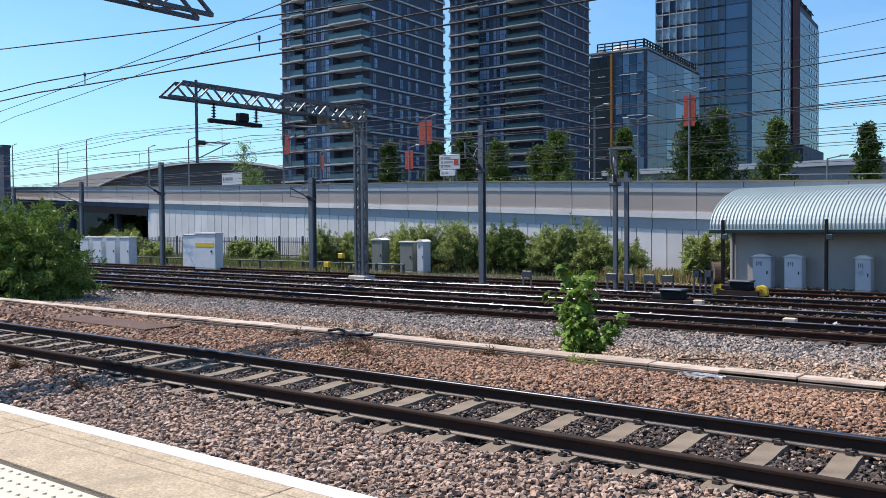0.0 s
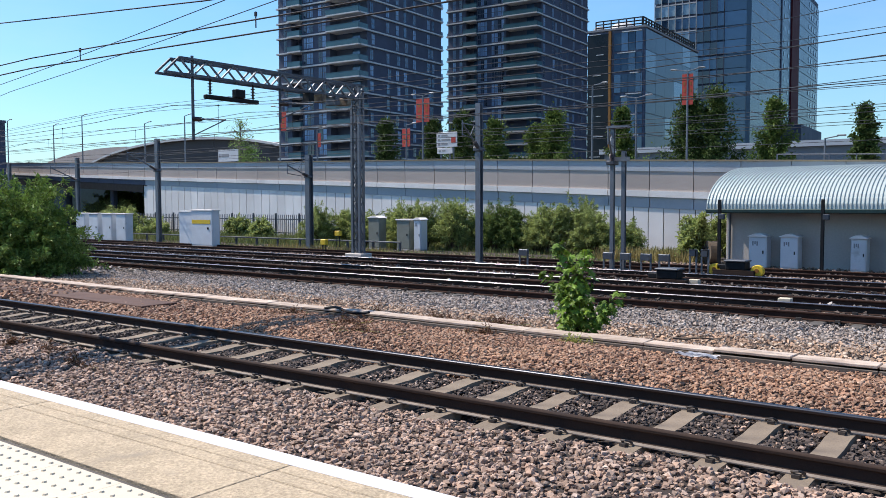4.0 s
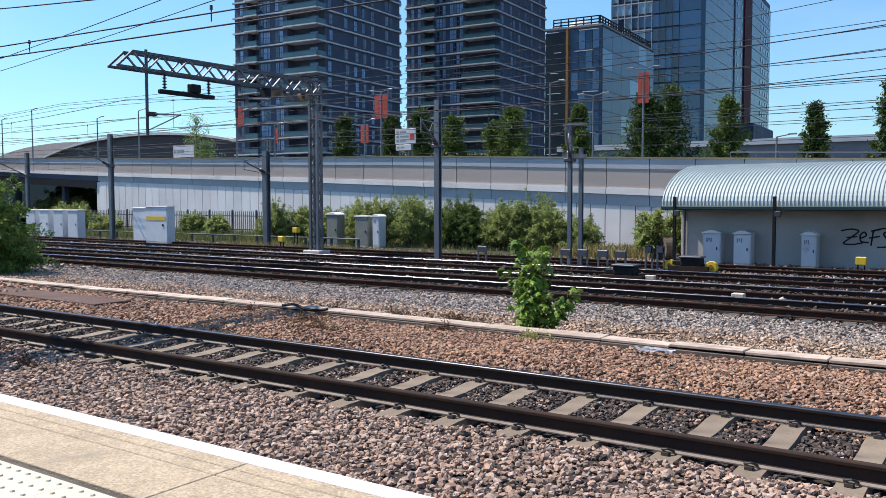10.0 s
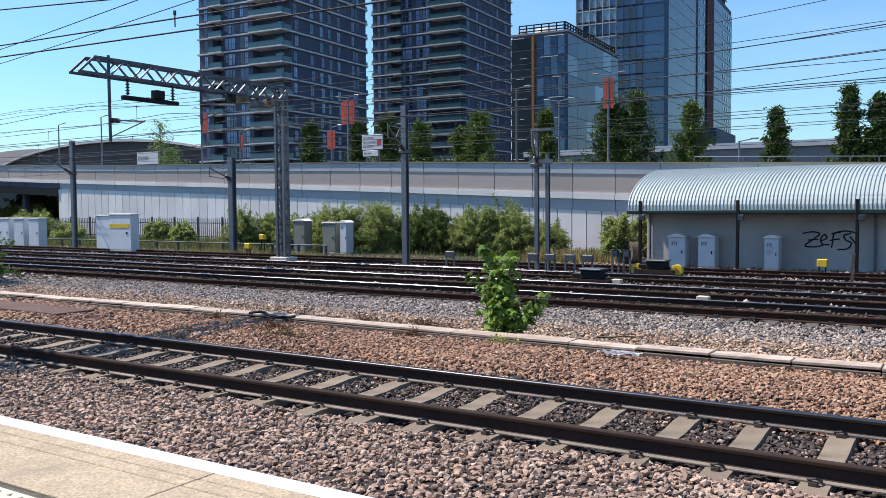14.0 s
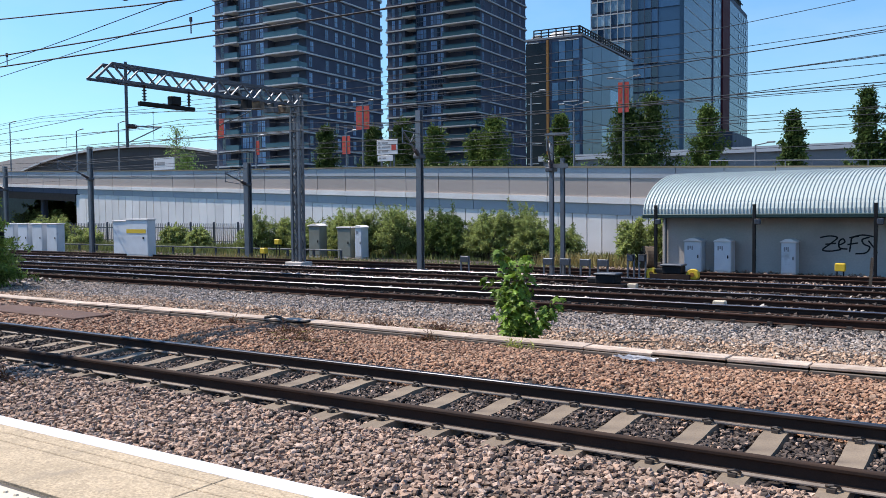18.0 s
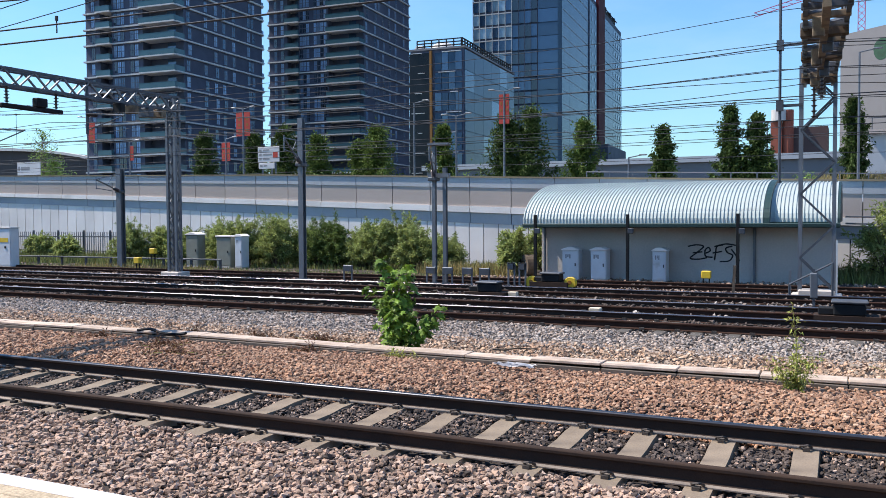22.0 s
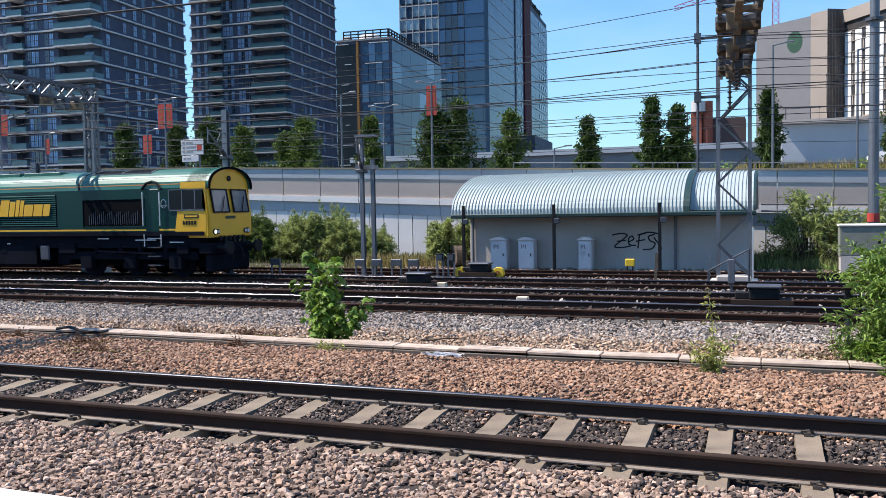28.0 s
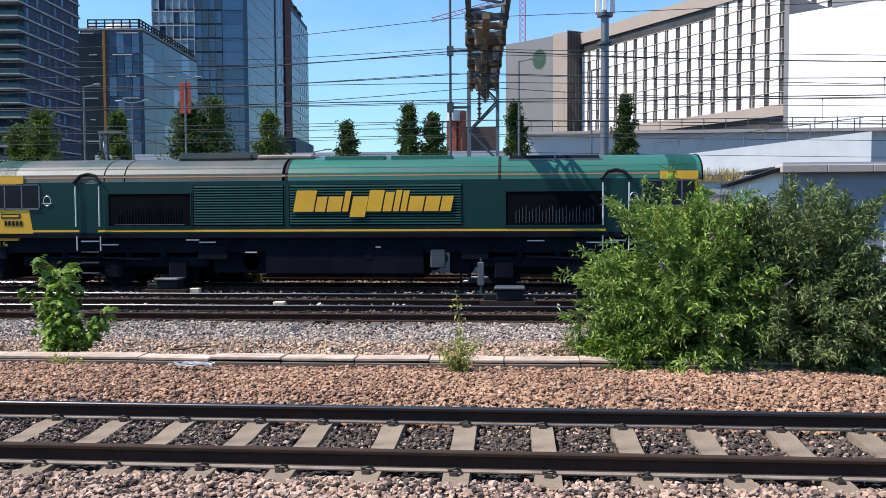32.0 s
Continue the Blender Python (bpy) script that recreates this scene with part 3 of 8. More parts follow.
def apartment_tower(corner, u, w, z_ref, left, right, label, seed):
    """left: spans of windows and balconies along the left-hand face; right: window places on the other face."""
    rng = random.Random(seed)
    t = thing("apartment_tower", oriented(corner), label, "apartment tower", "apartment towers")
    pitch, z0 = 3.2, corner[2]
    H = 96.0
    deep = 2.2
    bal = [s for s in left if s[2] == "b"]
    # the wall is notched for the recessed balconies
    spans = sorted(bal, key=lambda s: s[0])
    poly = [(-0.0, deep)] if spans and spans[0][0] <= 0.01 else [(0.0, 0.0)]
    for a, b, _ in spans:
        if a > 0.01:
            poly += [(a, 0.0), (a, deep)]
        poly += [(b, deep), (b, 0.0)]
    poly += [(u, 0.0), (u, w), (0.0, w)]
    part("wall", extrude(poly, 0, H, "z"), M_clad, t)
    part("roof_parapet", boxes((-0.2, -0.2, H, u + 0.2, w + 0.2, H + 1.2)), M_clad, t)
    slab = bmesh.new()
    box(slab, -0.4, -0.4, -0.15, u + 0.4, w + 0.4, 0.15)
    for a, b, _ in spans:
        box(slab, a - 0.3, -1.05, -0.16, b + 0.3, -0.2, 0.12)
    box(slab, u + 0.25, 1.0, -0.08, u + 1.0, 6.0, 0.08)
    box(slab, 0.5, w + 0.25, -0.14, 4.5, w + 1.5, 0.14)
    slab_me = mesh_of("floor_slab", slab, M_slab_edge)
    def framed(wide, high, glass, axis):
        """A window: one frame of four lights, the panes set back in it."""
        bm = bmesh.new()
        bmesh.ops.create_grid(bm, x_segments=2, y_segments=2, size=1.0)
        cells = list(bm.faces)
        back = [e for e in bm.edges if len(e.link_faces) == 1]
        lip = [v for v in bmesh.ops.extrude_edge_only(bm, edges=back)["geom"] if isinstance(v, bmesh.types.BMVert)]
        bmesh.ops.translate(bm, verts=lip, vec=(0, 0, -0.12))
        bmesh.ops.inset_individual(bm, faces=cells, thickness=0.09, depth=-0.05)
        for f in bm.faces:
            f.material_index = 1
        for f in cells:
            f.material_index = 0
        m = Matrix(((wide, 0, 0, 0), (0, 0, -1, -0.08), (0, high, 0, 0), (0, 0, 0, 1))) if axis == "x" else Matrix(((0, 0, -1, -0.08), (wide, 0, 0, 0), (0, high, 0, 0), (0, 0, 0, 1)))
        bmesh.ops.transform(bm, matrix=m, verts=bm.verts)
        bmesh.ops.recalc_face_normals(bm, faces=bm.faces)
        me = mesh_of("window", bm, glass)
        me.materials.append(M_win_frame)
        return me

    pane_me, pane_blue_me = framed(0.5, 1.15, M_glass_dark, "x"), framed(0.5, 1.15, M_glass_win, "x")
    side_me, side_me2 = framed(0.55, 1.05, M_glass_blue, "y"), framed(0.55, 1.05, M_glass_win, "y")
    bal_me = []
    for a, b, _ in spans:
        bb = bmesh.new()
        box(bb, a - 0.25, -1.02, 0.14, b + 0.25, -0.98, 1.15)
        box(bb, a - 0.25, -1.0, 0.14, a - 0.21, -0.2, 1.15)
        if a <= 0.01:
            box(bb, -0.25, -1.0, 0.14, -0.21, deep, 1.15)
        box(bb, a - 0.25, -1.04, 1.13, b + 0.25, -0.96, 1.19)
        bal_me.append(mesh_of("balustrade", bb, M_balu))
    eb = bmesh.new()
    box(eb, u + 0.94, 1.0, 0.14, u + 0.98, 6.0, 1.15)
    box(eb, u + 0.3, 1.0, 0.14, u + 0.98, 1.04, 1.15)
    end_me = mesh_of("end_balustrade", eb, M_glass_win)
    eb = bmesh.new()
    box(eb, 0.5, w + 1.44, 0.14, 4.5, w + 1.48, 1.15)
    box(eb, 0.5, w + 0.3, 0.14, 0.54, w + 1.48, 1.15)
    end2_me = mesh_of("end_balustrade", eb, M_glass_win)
    door_me = mesh_of("balcony_door", boxes((-1.0, -0.05, -1.2, 1.0, 0.05, 1.2)), M_glass_blue)
    n = int((H - 2) / pitch)
    first = (z_ref - z0) % pitch
    for k in range(n):
        z = first + k * pitch
        if z > H - 1:
            break
        seen = z < 66
        if not seen:
            piece("floor_slab", slab_me, t, pose(0, 0, z))
            continue
        piece("floor_slab", slab_me, t, pose(0, 0, z))
        mid = z + 1.6
        for (a, b, kind) in left:
            if kind == "w":
                count = max(1, round((b - a) / 0.95))
                for i in range(count):
                    x = a + (i + 0.5) * (b - a) / count
                    piece("window", pane_blue_me if rng.random() < 0.7 else pane_me, t, pose(x, 0, mid) @ Matrix.Diagonal(((b - a) / count * 0.86, 1, 1, 1)))
        for me in bal_me:
            piece("balustrade", me, t, pose(0, 0, z))
        for a, b, _ in spans:
            piece("balcony_door", door_me, t, pose(a + (b - a) * 0.35, deep, mid))
        piece("end_balustrade", end_me, t, pose(0, 0, z))
        piece("end_balustrade", end2_me, t, pose(0, 0, z))
        for y in right:
            if rng.random() < 0.9:
                piece("window", side_me2 if rng.random() < 0.5 else side_me, t, pose(0, y + rng.choice((0, 0, 0.5)), mid))
    return t


apartment_tower((-118.4, 128.5, -0.6), 22.3, 30, 43.4,
                [(0.0, 8.0, "b"), (9.0, 11.2, "w"), (12.5, 15.2, "w"), (15.7, 18.7, "b"), (19.9, 20.9, "w")], [3.6, 9.2, 12.6, 15.5, 19.0, 24.6, 26.0],
                "tall dark clad apartment tower with pale balcony slabs", 1)
apartment_tower((-110.0, 183.4, -0.6), 26.0, 30.8, 54.8,
                [(0.0, 8.8, "b"), (9.2, 13.0, "w"), (14.2, 17.0, "w"), (17.3, 20.6, "b"), (21.6, 22.6, "w"), (23.6, 24.6, "w")], [3.6, 8.6, 10.4, 13.5, 17.5, 21.5, 27.0],
                "tall dark clad apartment tower with pale balcony slabs", 2)


def glass_block():
    t = thing("glass_office_building", oriented((-57, 128, -0.6)), "mid-height glass office building with an orange upright strip", "office building")
    u, w, h = 9.8, 28.9, 30.3
    part("core", boxes((0.15, 0.15, 0, u - 0.15, w - 0.15, h - 0.1)), M_clad, t)
    part("dark_facade", boxes((6.2, 0, 0, u, 0.2, h - 0.6)), M_dark_bay, t, "dark glazed bay")
    part("orange_strip", boxes((5.72, -0.25, 0, 6.1, 0.2, h - 0.3)), M_orange, t, "orange upright cladding strip")
    for i in range(4):
        for k in range(9):
            x0 = 0.5 + 1.2 * i
            part("window", boxes((x0, 0.02, 3.3 * k + 0.3, x0 + 1.12, 0.14, 3.3 * k + 3.2)), M_glass_teal if (i * 7 + k * 3) % 5 < 3 else M_glass_blue, t)
    for k in range(1, 10):
        part("ledge", boxes((0.6 + (k % 3) * 0.5, -0.2, 3.3 * k - 0.06, 4.6 - (k % 4) * 0.7, 0.1, 3.3 * k + 0.06)), M_slab_edge, t)
        part("ledge", boxes((7.0 + (k % 2) * 0.5, -0.2, 3.3 * k - 0.05, 9.4 - (k % 3) * 0.6, 0.1, 3.3 * k + 0.05)), M_slab_edge, t)
    for k in range(9):
        for i in range(6):
            y0 = 0.25 + 4.75 * i
            part("glass_panel", boxes((0.0, y0, 3.32 * k + 0.12, 0.14, y0 + 4.68, 3.32 * k + 3.36)), M_glass_teal if (i * 3 + 2 * k) % 7 else M_slab_edge if (i, k) in ((3, 7), (4, 7), (1, 6), (3, 3)) else M_glass_blue, t)
    part("roof", boxes((-0.1, -0.1, h - 0.15, u + 0.1, w + 0.1, h + 0.15)), M_grey_clad, t)
    rail_bm = bmesh.new()
    for k in range(22):
        y = 0.2 + k * 1.32
        box(rail_bm, 0.4, y, h, 0.6, y + 0.2, h + 1.5)
    for zz in (h + 0.5, h + 1.0, h + 1.5):
        box(rail_bm, 0.4, 0.2, zz - 0.08, 0.6, w - 0.4, zz + 0.08)
        box(rail_bm, 0.4, 0.2, zz - 0.08, 8.5, 0.4, zz + 0.08)
    for k in range(7):
        box(rail_bm, 0.6 + 1.3 * k, 0.2, h, 0.75 + 1.3 * k, 0.4, h + 1.5)
    part("roof_railing", rail_bm, M_black, t)
    dome = bmesh.new()
    bmesh.ops.create_uvsphere(dome, u_segments=16, v_segments=8, radius=2.2, matrix=pose(5.5, 5, h) @ Matrix.Diagonal((1.2, 1.4, 0.9, 1)))
    part("roof_dome", dome, M_slab_edge, t, smooth=True)
    box(dm := bmesh.new(), 7.4, 0.6, h, 9.2, 2.4, h + 0.9)
    part("roof_plant", bevelled(dm, 0.3, 2), M_white_clad, t)
    return t


glass_block()


def glass_tower():
    t = thing("glass_office_tower", oriented((-75.6, 238, -0.6)), "tall blue glass office tower with a dark red upright strip", "office tower")
    u, w, h = 26.8, 107.0, 76.6
    part("core", boxes((0.2, 0.2, 0, u - 0.2, w - 0.2, h - 0.2)), M_clad, t)
    fl = 3.9
    win = {}
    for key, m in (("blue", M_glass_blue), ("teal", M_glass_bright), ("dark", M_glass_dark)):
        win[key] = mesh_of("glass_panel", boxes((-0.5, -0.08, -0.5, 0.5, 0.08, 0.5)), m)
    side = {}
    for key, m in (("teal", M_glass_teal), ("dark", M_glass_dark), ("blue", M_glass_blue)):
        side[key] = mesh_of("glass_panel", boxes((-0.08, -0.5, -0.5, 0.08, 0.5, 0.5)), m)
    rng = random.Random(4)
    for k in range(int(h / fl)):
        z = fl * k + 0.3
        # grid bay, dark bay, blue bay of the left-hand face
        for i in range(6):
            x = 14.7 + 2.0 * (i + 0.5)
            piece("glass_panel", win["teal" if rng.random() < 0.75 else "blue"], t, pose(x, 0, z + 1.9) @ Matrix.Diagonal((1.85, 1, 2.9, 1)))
        part("spandrel", boxes((14.6, -0.2, z + 3.42, 26.8, 0.1, z + 3.75)), M_slab_edge, t)
        for i in range(4):
            piece("glass_panel", win["dark" if rng.random() < 0.6 else "blue"], t, pose(7.0 + 1.9 * (i + 0.5), 0, z + 1.9) @ Matrix.Diagonal((1.75, 1, 3.4, 1)))
        piece("glass_panel", win["blue"], t, pose(3.9, 0, z + 1.9) @ Matrix.Diagonal((5.9, 1, 3.75, 1)))
        if k % 2 == 0:
            part("light_line", boxes((1.0, -0.16, z + 3.6, 6.8, -0.02, z + 3.78)), M_glass_teal, t)
        # right-hand face
        for i in range(4):
            piece("glass_panel", side["teal"], t, pose(0, 1.0 + 9.6 * (i + 0.5), z + 1.9) @ Matrix.Diagonal((1, 9.5, 3.78, 1)))
        part("floor_line", boxes((-0.16, 1.0, z + 3.7, 0.0, 39.0, z + 3.86)), M_slab_edge, t)
        piece("glass_panel", side["teal"], t, pose(-0.1, 47.4, z + 1.9) @ Matrix.Diagonal((1, 13.0, 3.8, 1)))
        for y in (44.5, 50.5):
            piece("window", side["dark"], t, pose(-0.2, y, z + 2.0) @ Matrix.Diagonal((1, 2.0, 1.3, 1)))
        for i in range(4):
            piece("glass_panel", side["teal"], t, pose(0, 68 + 9.7 * (i + 0.5), z + 1.9) @ Matrix.Diagonal((1, 9.6, 3.7, 1)))
        for y in (88, 93, 98, 103):
            piece("window", side["dark"] if rng.random() < 0.4 else side["blue"], t, pose(-0.12, y, z + 2.0) @ Matrix.Diagonal((1, 2.4, 1.6, 1)))
    for i in range(7):
        part("mullion", boxes((14.62 + 2.0 * i, -0.24, 0, 14.78 + 2.0 * i, 0.1, h)), M_slab_edge, t)
    for i in range(5):
        part("mullion", boxes((6.95 + 1.9 * i, -0.2, 0, 7.07 + 1.9 * i, 0.1, h)), M_clad, t)
    part("corner_trim", boxes((-0.35, -0.35, 0, 0.9, 0.9, h)), M_glass_teal, t)
    part("dark_trim", boxes((-0.3, 39.3, 0, 0.3, 40.6, h)), M_clad, t)
    part("red_strip", boxes((-0.6, 54.4, 0, 0.4, 66.6, h + 6)), M_redclad, t, "dark red upright cladding strip")
    pl = bmesh.new()
    for k in range(9):
        box(pl, 1, 70 + 3.2 * k, h, 3, 72.0 + 3.2 * k, h + 2.2 + (k % 3) * 0.6)
    box(pl, 0.5, 68, h + 2.0, 0.8, 99, h + 2.3)
    part("roof_plant", pl, M_black, t)
    part("low_block", boxes((-6, 42, 0, 0.1, 80, 26.5)), M_clad, t, "dark low block at the foot")
    return t


glass_tower()


def hotel():
    t = thing("hotel_building", None, "long white panelled hotel with dark slot windows", "hotel building")
    P0, P1 = Vector((14.8, 224.5, 0)), Vector((56.0, 159.0, 0))
    d = (P1 - P0).normalized()
    back = Vector((-d.y, d.x, 0))
    if back.y < 0:
        back = -back
    Q, R = Vector((9.6, 221.8, 0)), Vector((-2.6, 232, 0))
    part("grey_end", extrude([(p.x, p.y) for p in (Q, R, R + back * 20, Q + back * 20)], -0.6, 45.8, "z"), M_grey_clad, t, "plain grey end wall")
    P0b = Vector((13.05, 218.9, 0))
    part("tan_pier", extrude([(p.x, p.y) for p in (P0b, Q, Q + back * 18, P0b + back * 18)], -0.6, 46.3, "z"), M_tan_clad, t)
    part("wall", extrude([(p.x, p.y) for p in (P0, P1, P1 + back * 18, P0 + back * 18)], -0.6, 44.5, "z"), mat("brown_slot_glass", (0.075, 0.07, 0.068), 0.3, 0, 0.4, 0.25, 3, spec=0.4), t)
    part("dark_pier", extrude([(p.x, p.y) for p in (P0b, P0 + d * 0.4, P0 + d * 0.4 + back * 18, P0b + back * 18)], -0.6, 46.6, "z"), mat("brown_pier", (0.09, 0.075, 0.07), 0.7, 0, 0.1, 0.3, 5), t)
    L = (P1 - P0).length
    m = Matrix.Identity(4)
    m.col[0][:3], m.col[1][:3], m.col[3][:3] = d, back, P0
    part("roof_band", extrude([(p.x, p.y) for p in (P0 - back * 0.5, P1 - back * 0.5, P1 + back * 18, P0 + back * 18)], 43.4, 46.2, "z"), M_tan_clad, t)
    part("podium", extrude([(p.x, p.y) for p in (P0 - back * 0.7, P1 - back * 0.7, P1 + back * 17, P0 + back * 17)], 19.2, 21.2, "z"), M_tan_clad, t)
    pan = mesh_of("white_panel", boxes((-0.5, -0.16, 0.08, 0.5, 0.1, 2.42)), M_white_clad)
    col = mesh_of("tan_strip", boxes((-0.16, -0.12, 0.1, 0.16, 0.1, 2.42)), M_tan_clad)
    sill = mesh_of("shelf_line", boxes((0, -0.24, -0.06, L, 0.1, 0.06)), M_tan_clad)
    slots = 22
    for k in range(10):
        z = 21.3 + 2.48 * k
        if k < 9:
            piece("shelf_line", sill, t, m @ pose(0, 0, z))
        for i in range(slots):
            if k > 7 and i < 14:
                continue
            x = (i + 0.5) * L / slots + 0.0
            piece("white_panel", pan, t, m @ pose(x, 0, z) @ Matrix.Diagonal((L / slots - (1.25 if (i * 5 + k * 3) % 4 else 1.5), 1, 1, 1)))
            if (i + k) % 2 == 0:
                piece("tan_strip", col, t, m @ pose(x + L / slots * 0.46, 0, z))
    # faded green emblem, a plain shape
    e = bmesh.new()
    bmesh.ops.create_circle(e, cap_ends=True, segments=20, radius=1.7)
    n = (R - Q).normalized()
    em = Matrix.Identity(4)
    nn = Vector((n.y, -n.x, 0))
    if nn.y > 0:
        nn = -nn
    em.col[0][:3], em.col[1][:3], em.col[2][:3] = n, (0, 0, 1), nn
    em.col[3][:3] = Q.lerp(R, 0.28) + nn * 0.05 + Vector((0, 0, 40.5))
    bmesh.ops.transform(e, matrix=em @ Matrix.Diagonal((1.3, 1.5, 1, 1)), verts=e.verts)
    part("emblem", e, mat("faded_green_emblem", (0.02, 0.085, 0.05), 0.7, 0, 0.3, 0.5, 6), t, "faded green round emblem")
    return t


hotel()


def white_hall():
    t = thing("white_hall", None, "huge plain white clad building with a sloping top", "building")
    P0, P1 = Vector((32.3, 105.0, 0)), Vector((70.0, 70.0, 0))
    back = Vector((0.68, 0.73, 0)).normalized()
    part("wall", extrude([(p.x, p.y) for p in (P0, P1, P1 + back * 30, P0 + back * 30)], -0.6, 24.6, "z"), M_white_clad, t)
    d = (P1 - P0).normalized()
    part("grey_edge", extrude([(p.x, p.y) for p in (P0 - d * 0.6, P0, P0 + back * 20, P0 - d * 0.6 + back * 20)], 10, 27, "z"), M_grey_clad, t)
    q = P0 + d * 5
    part("roof_box", extrude([(p.x, p.y) for p in (q - back * 0.1, q + d * 9, q + d * 9 + back * 8, q + back * 8)], 24.6, 30, "z"), M_grey_clad, t)
    return t


white_hall()

# ---- ramps and distance beyond the viaduct ----
def ramps():
    r = thing("access_ramp", None, "pale concrete access ramp with railings", "ramp")
    bm = bmesh.new()
    for a, b, za, zb, y0, y1 in ((6.5, 24.0, 5.0, 7.0, 60, 66),):
        v = [bm.verts.new(p) for p in ((a, y0, -0.6), (b, y0, -0.6), (b, y0, zb), (a, y0, za), (a, y1, -0.6), (b, y1, -0.6), (b, y1, zb), (a, y1, za))]
        for f in ((0, 1, 2, 3), (5, 4, 7, 6), (3, 2, 6, 7), (1, 5, 6, 2), (4, 0, 3, 7)):
            bm.faces.new([v[i] for i in f])
    part("ramp_wall", bm, M_conc, r)
    rb2 = bmesh.new()
    for k in range(12):
        x = 7 + 1.45 * k
        z = 5.0 + (x - 6.5) * 2.0 / 17.5
        bar(rb2, (x, 60.2, z), (x, 60.2, z + 1.0), 0.06)
    bar(rb2, (7, 60.2, 6.05), (23.5, 60.2, 7.95), 0.06)
    part("railing", rb2, M_galv, r)
    part("grey_deck", boxes((1.2, 78, 5.2, 40, 84, 8.5)), M_conc_grey, r, "grey concrete deck edge")
    part("deck_lip", boxes((1.0, 77.4, 8.5, 40, 84, 8.8)), M_conc_tan, r)
    rb3 = bmesh.new()
    for k in range(20):
        bar(rb3, (1.5 + 1.9 * k, 77.6, 8.8), (1.5 + 1.9 * k, 77.6, 9.8), 0.07)
    bar(rb3, (1.2, 77.6, 9.75), (38, 77.6, 9.75), 0.07)
    part("deck_railing", rb3, M_galv_dark, r)

    c = thing("canopy_block", None, "low grey concrete block with a tan fascia", "building")
    part("wall", boxes((12.4, 40.4, -0.6, 34, 52, 3.5)), mat("blue_grey_render", (0.27, 0.29, 0.34), 0.8, 0, 0.12, 0.4, 12), c, "blue-grey rendered wall")
    for k in range(6):
        part("fascia_panel", boxes((12.15 + 2.0 * k, 39.9, 3.5, 14.13 + 2.0 * k, 41.0, 3.84), bevel=0.02), M_conc_tan, c)
    part("roof", boxes((12.2, 40.0, 3.84, 34, 52.5, 3.96)), M_conc_grey, c)
    wing = [(10.1, -0.6), (12.38, -0.6), (12.38, 3.62), (10.2, 2.95)]
    part("wing_wall", extrude(wing, 40.5, 41.2, "y"), M_conc, c, "pale concrete wing wall")
    part("sloping_coping", bar(bmesh.new(), (9.8, 40.75, 2.93), (12.4, 40.75, 3.74), 1.1, 0.16), M_black, c)
    for k in range(3):
        part("service_door", boxes((14.6 + 2.2 * k, 40.34, -0.6, 15.7 + 2.2 * k, 40.39, 1.3)), M_cab, c, "pale steel service door")

    f = thing("distant_shed", None, "long low grey shed roof in the distance", "building")
    part("wall", boxes((-46, 92, -0.6, 2, 110, 7.5)), M_grey_clad, f)
    part("roof", boxes((-46.5, 91.6, 7.5, 2.3, 110, 8.1)), M_conc_grey, f)

    b = thing("brick_works", None, "red brick block with round red silos", "building")
    part("wall", boxes((-9.4, 150.5, -0.6, -3.4, 158, 16.2)), mat("brown_metal_sheet", (0.10, 0.06, 0.055), 0.8, 0, 0.12, 0.3, 5), b)
    for k, x in enumerate((-11.0, -9.3)):
        s = bmesh.new()
        rod(s, (x, 150, 7), (x, 150, 18.2 + k * 0.8), 0.85, 14)
        part("silo", s, M_brick, b, smooth=False)
    dr = bmesh.new()
    rod(dr, (-10.7, 149.4, 17.2), (-10.7, 149.4, 19.0), 1.15, 16)
    part("drum", dr, M_slab_edge, b)
    part("brick_wall", boxes((-11.9, 149.0, 5, -10.2, 151, 17.0)), M_brick, b)

    k = thing("tower_crane", None, "distant slim magenta tower crane", "crane")
    cb2 = bmesh.new()
    for i in range(40):
        z = 2 * i
        for sx in (-1, 1):
            bar(cb2, (2.5 + sx, 300, z), (2.5 + sx, 300, z + 2), 0.22)
        bar(cb2, (1.5, 300, z), (3.5, 300, z + 2), 0.16)
        bar(cb2, (3.5, 300, z), (1.5, 300, z + 2), 0.16)
    part("crane_mast", cb2, M_crane, k)
    jb = bmesh.new()
    for i in range(12):
        a, c2 = Vector((-0.5 - 2.4 * i, 300, 74.2 - 0.6 * i)), Vector((-2.9 - 2.4 * i, 300, 73.6 - 0.6 * i))
        bar(jb, a, c2, 0.2)
        bar(jb, a + Vector((0, 0, 1.4)), c2 + Vector((0, 0, 1.4)), 0.2)
        bar(jb, a, c2 + Vector((0, 0, 1.4)), 0.14)
    part("jib", jb, M_crane, k)

    # arched hall roofs behind the ramp
    h = thing("arched_hall", None, "wide dark arched hall roof with a pale rim", "building")
    arch = [(-219 + 66 * math.cos(a), 6 + 15.2 * math.sin(a)) for a in np.linspace(0, math.pi, 31)]
    part("roof", extrude(arch, 160, 215, "y"), mat("dark_hall_roof", (0.075, 0.055, 0.05), 0.7, 0, 0.15, 0.05, 2), h)
    rim = [(-219 + 66.4 * math.cos(a), 6 + 15.6 * math.sin(a)) for a in np.linspace(0.0, math.pi, 31)] + [(-219 + 65.6 * math.cos(a), 6 + 14.9 * math.sin(a)) for a in np.linspace(math.pi, 0.0, 31)]
    part("rim", extrude(rim, 158.8, 160.2, "y"), M_slab_edge, h)
    h2 = thing("arched_hall", None, "pale arched hall roof in the distance", "building")
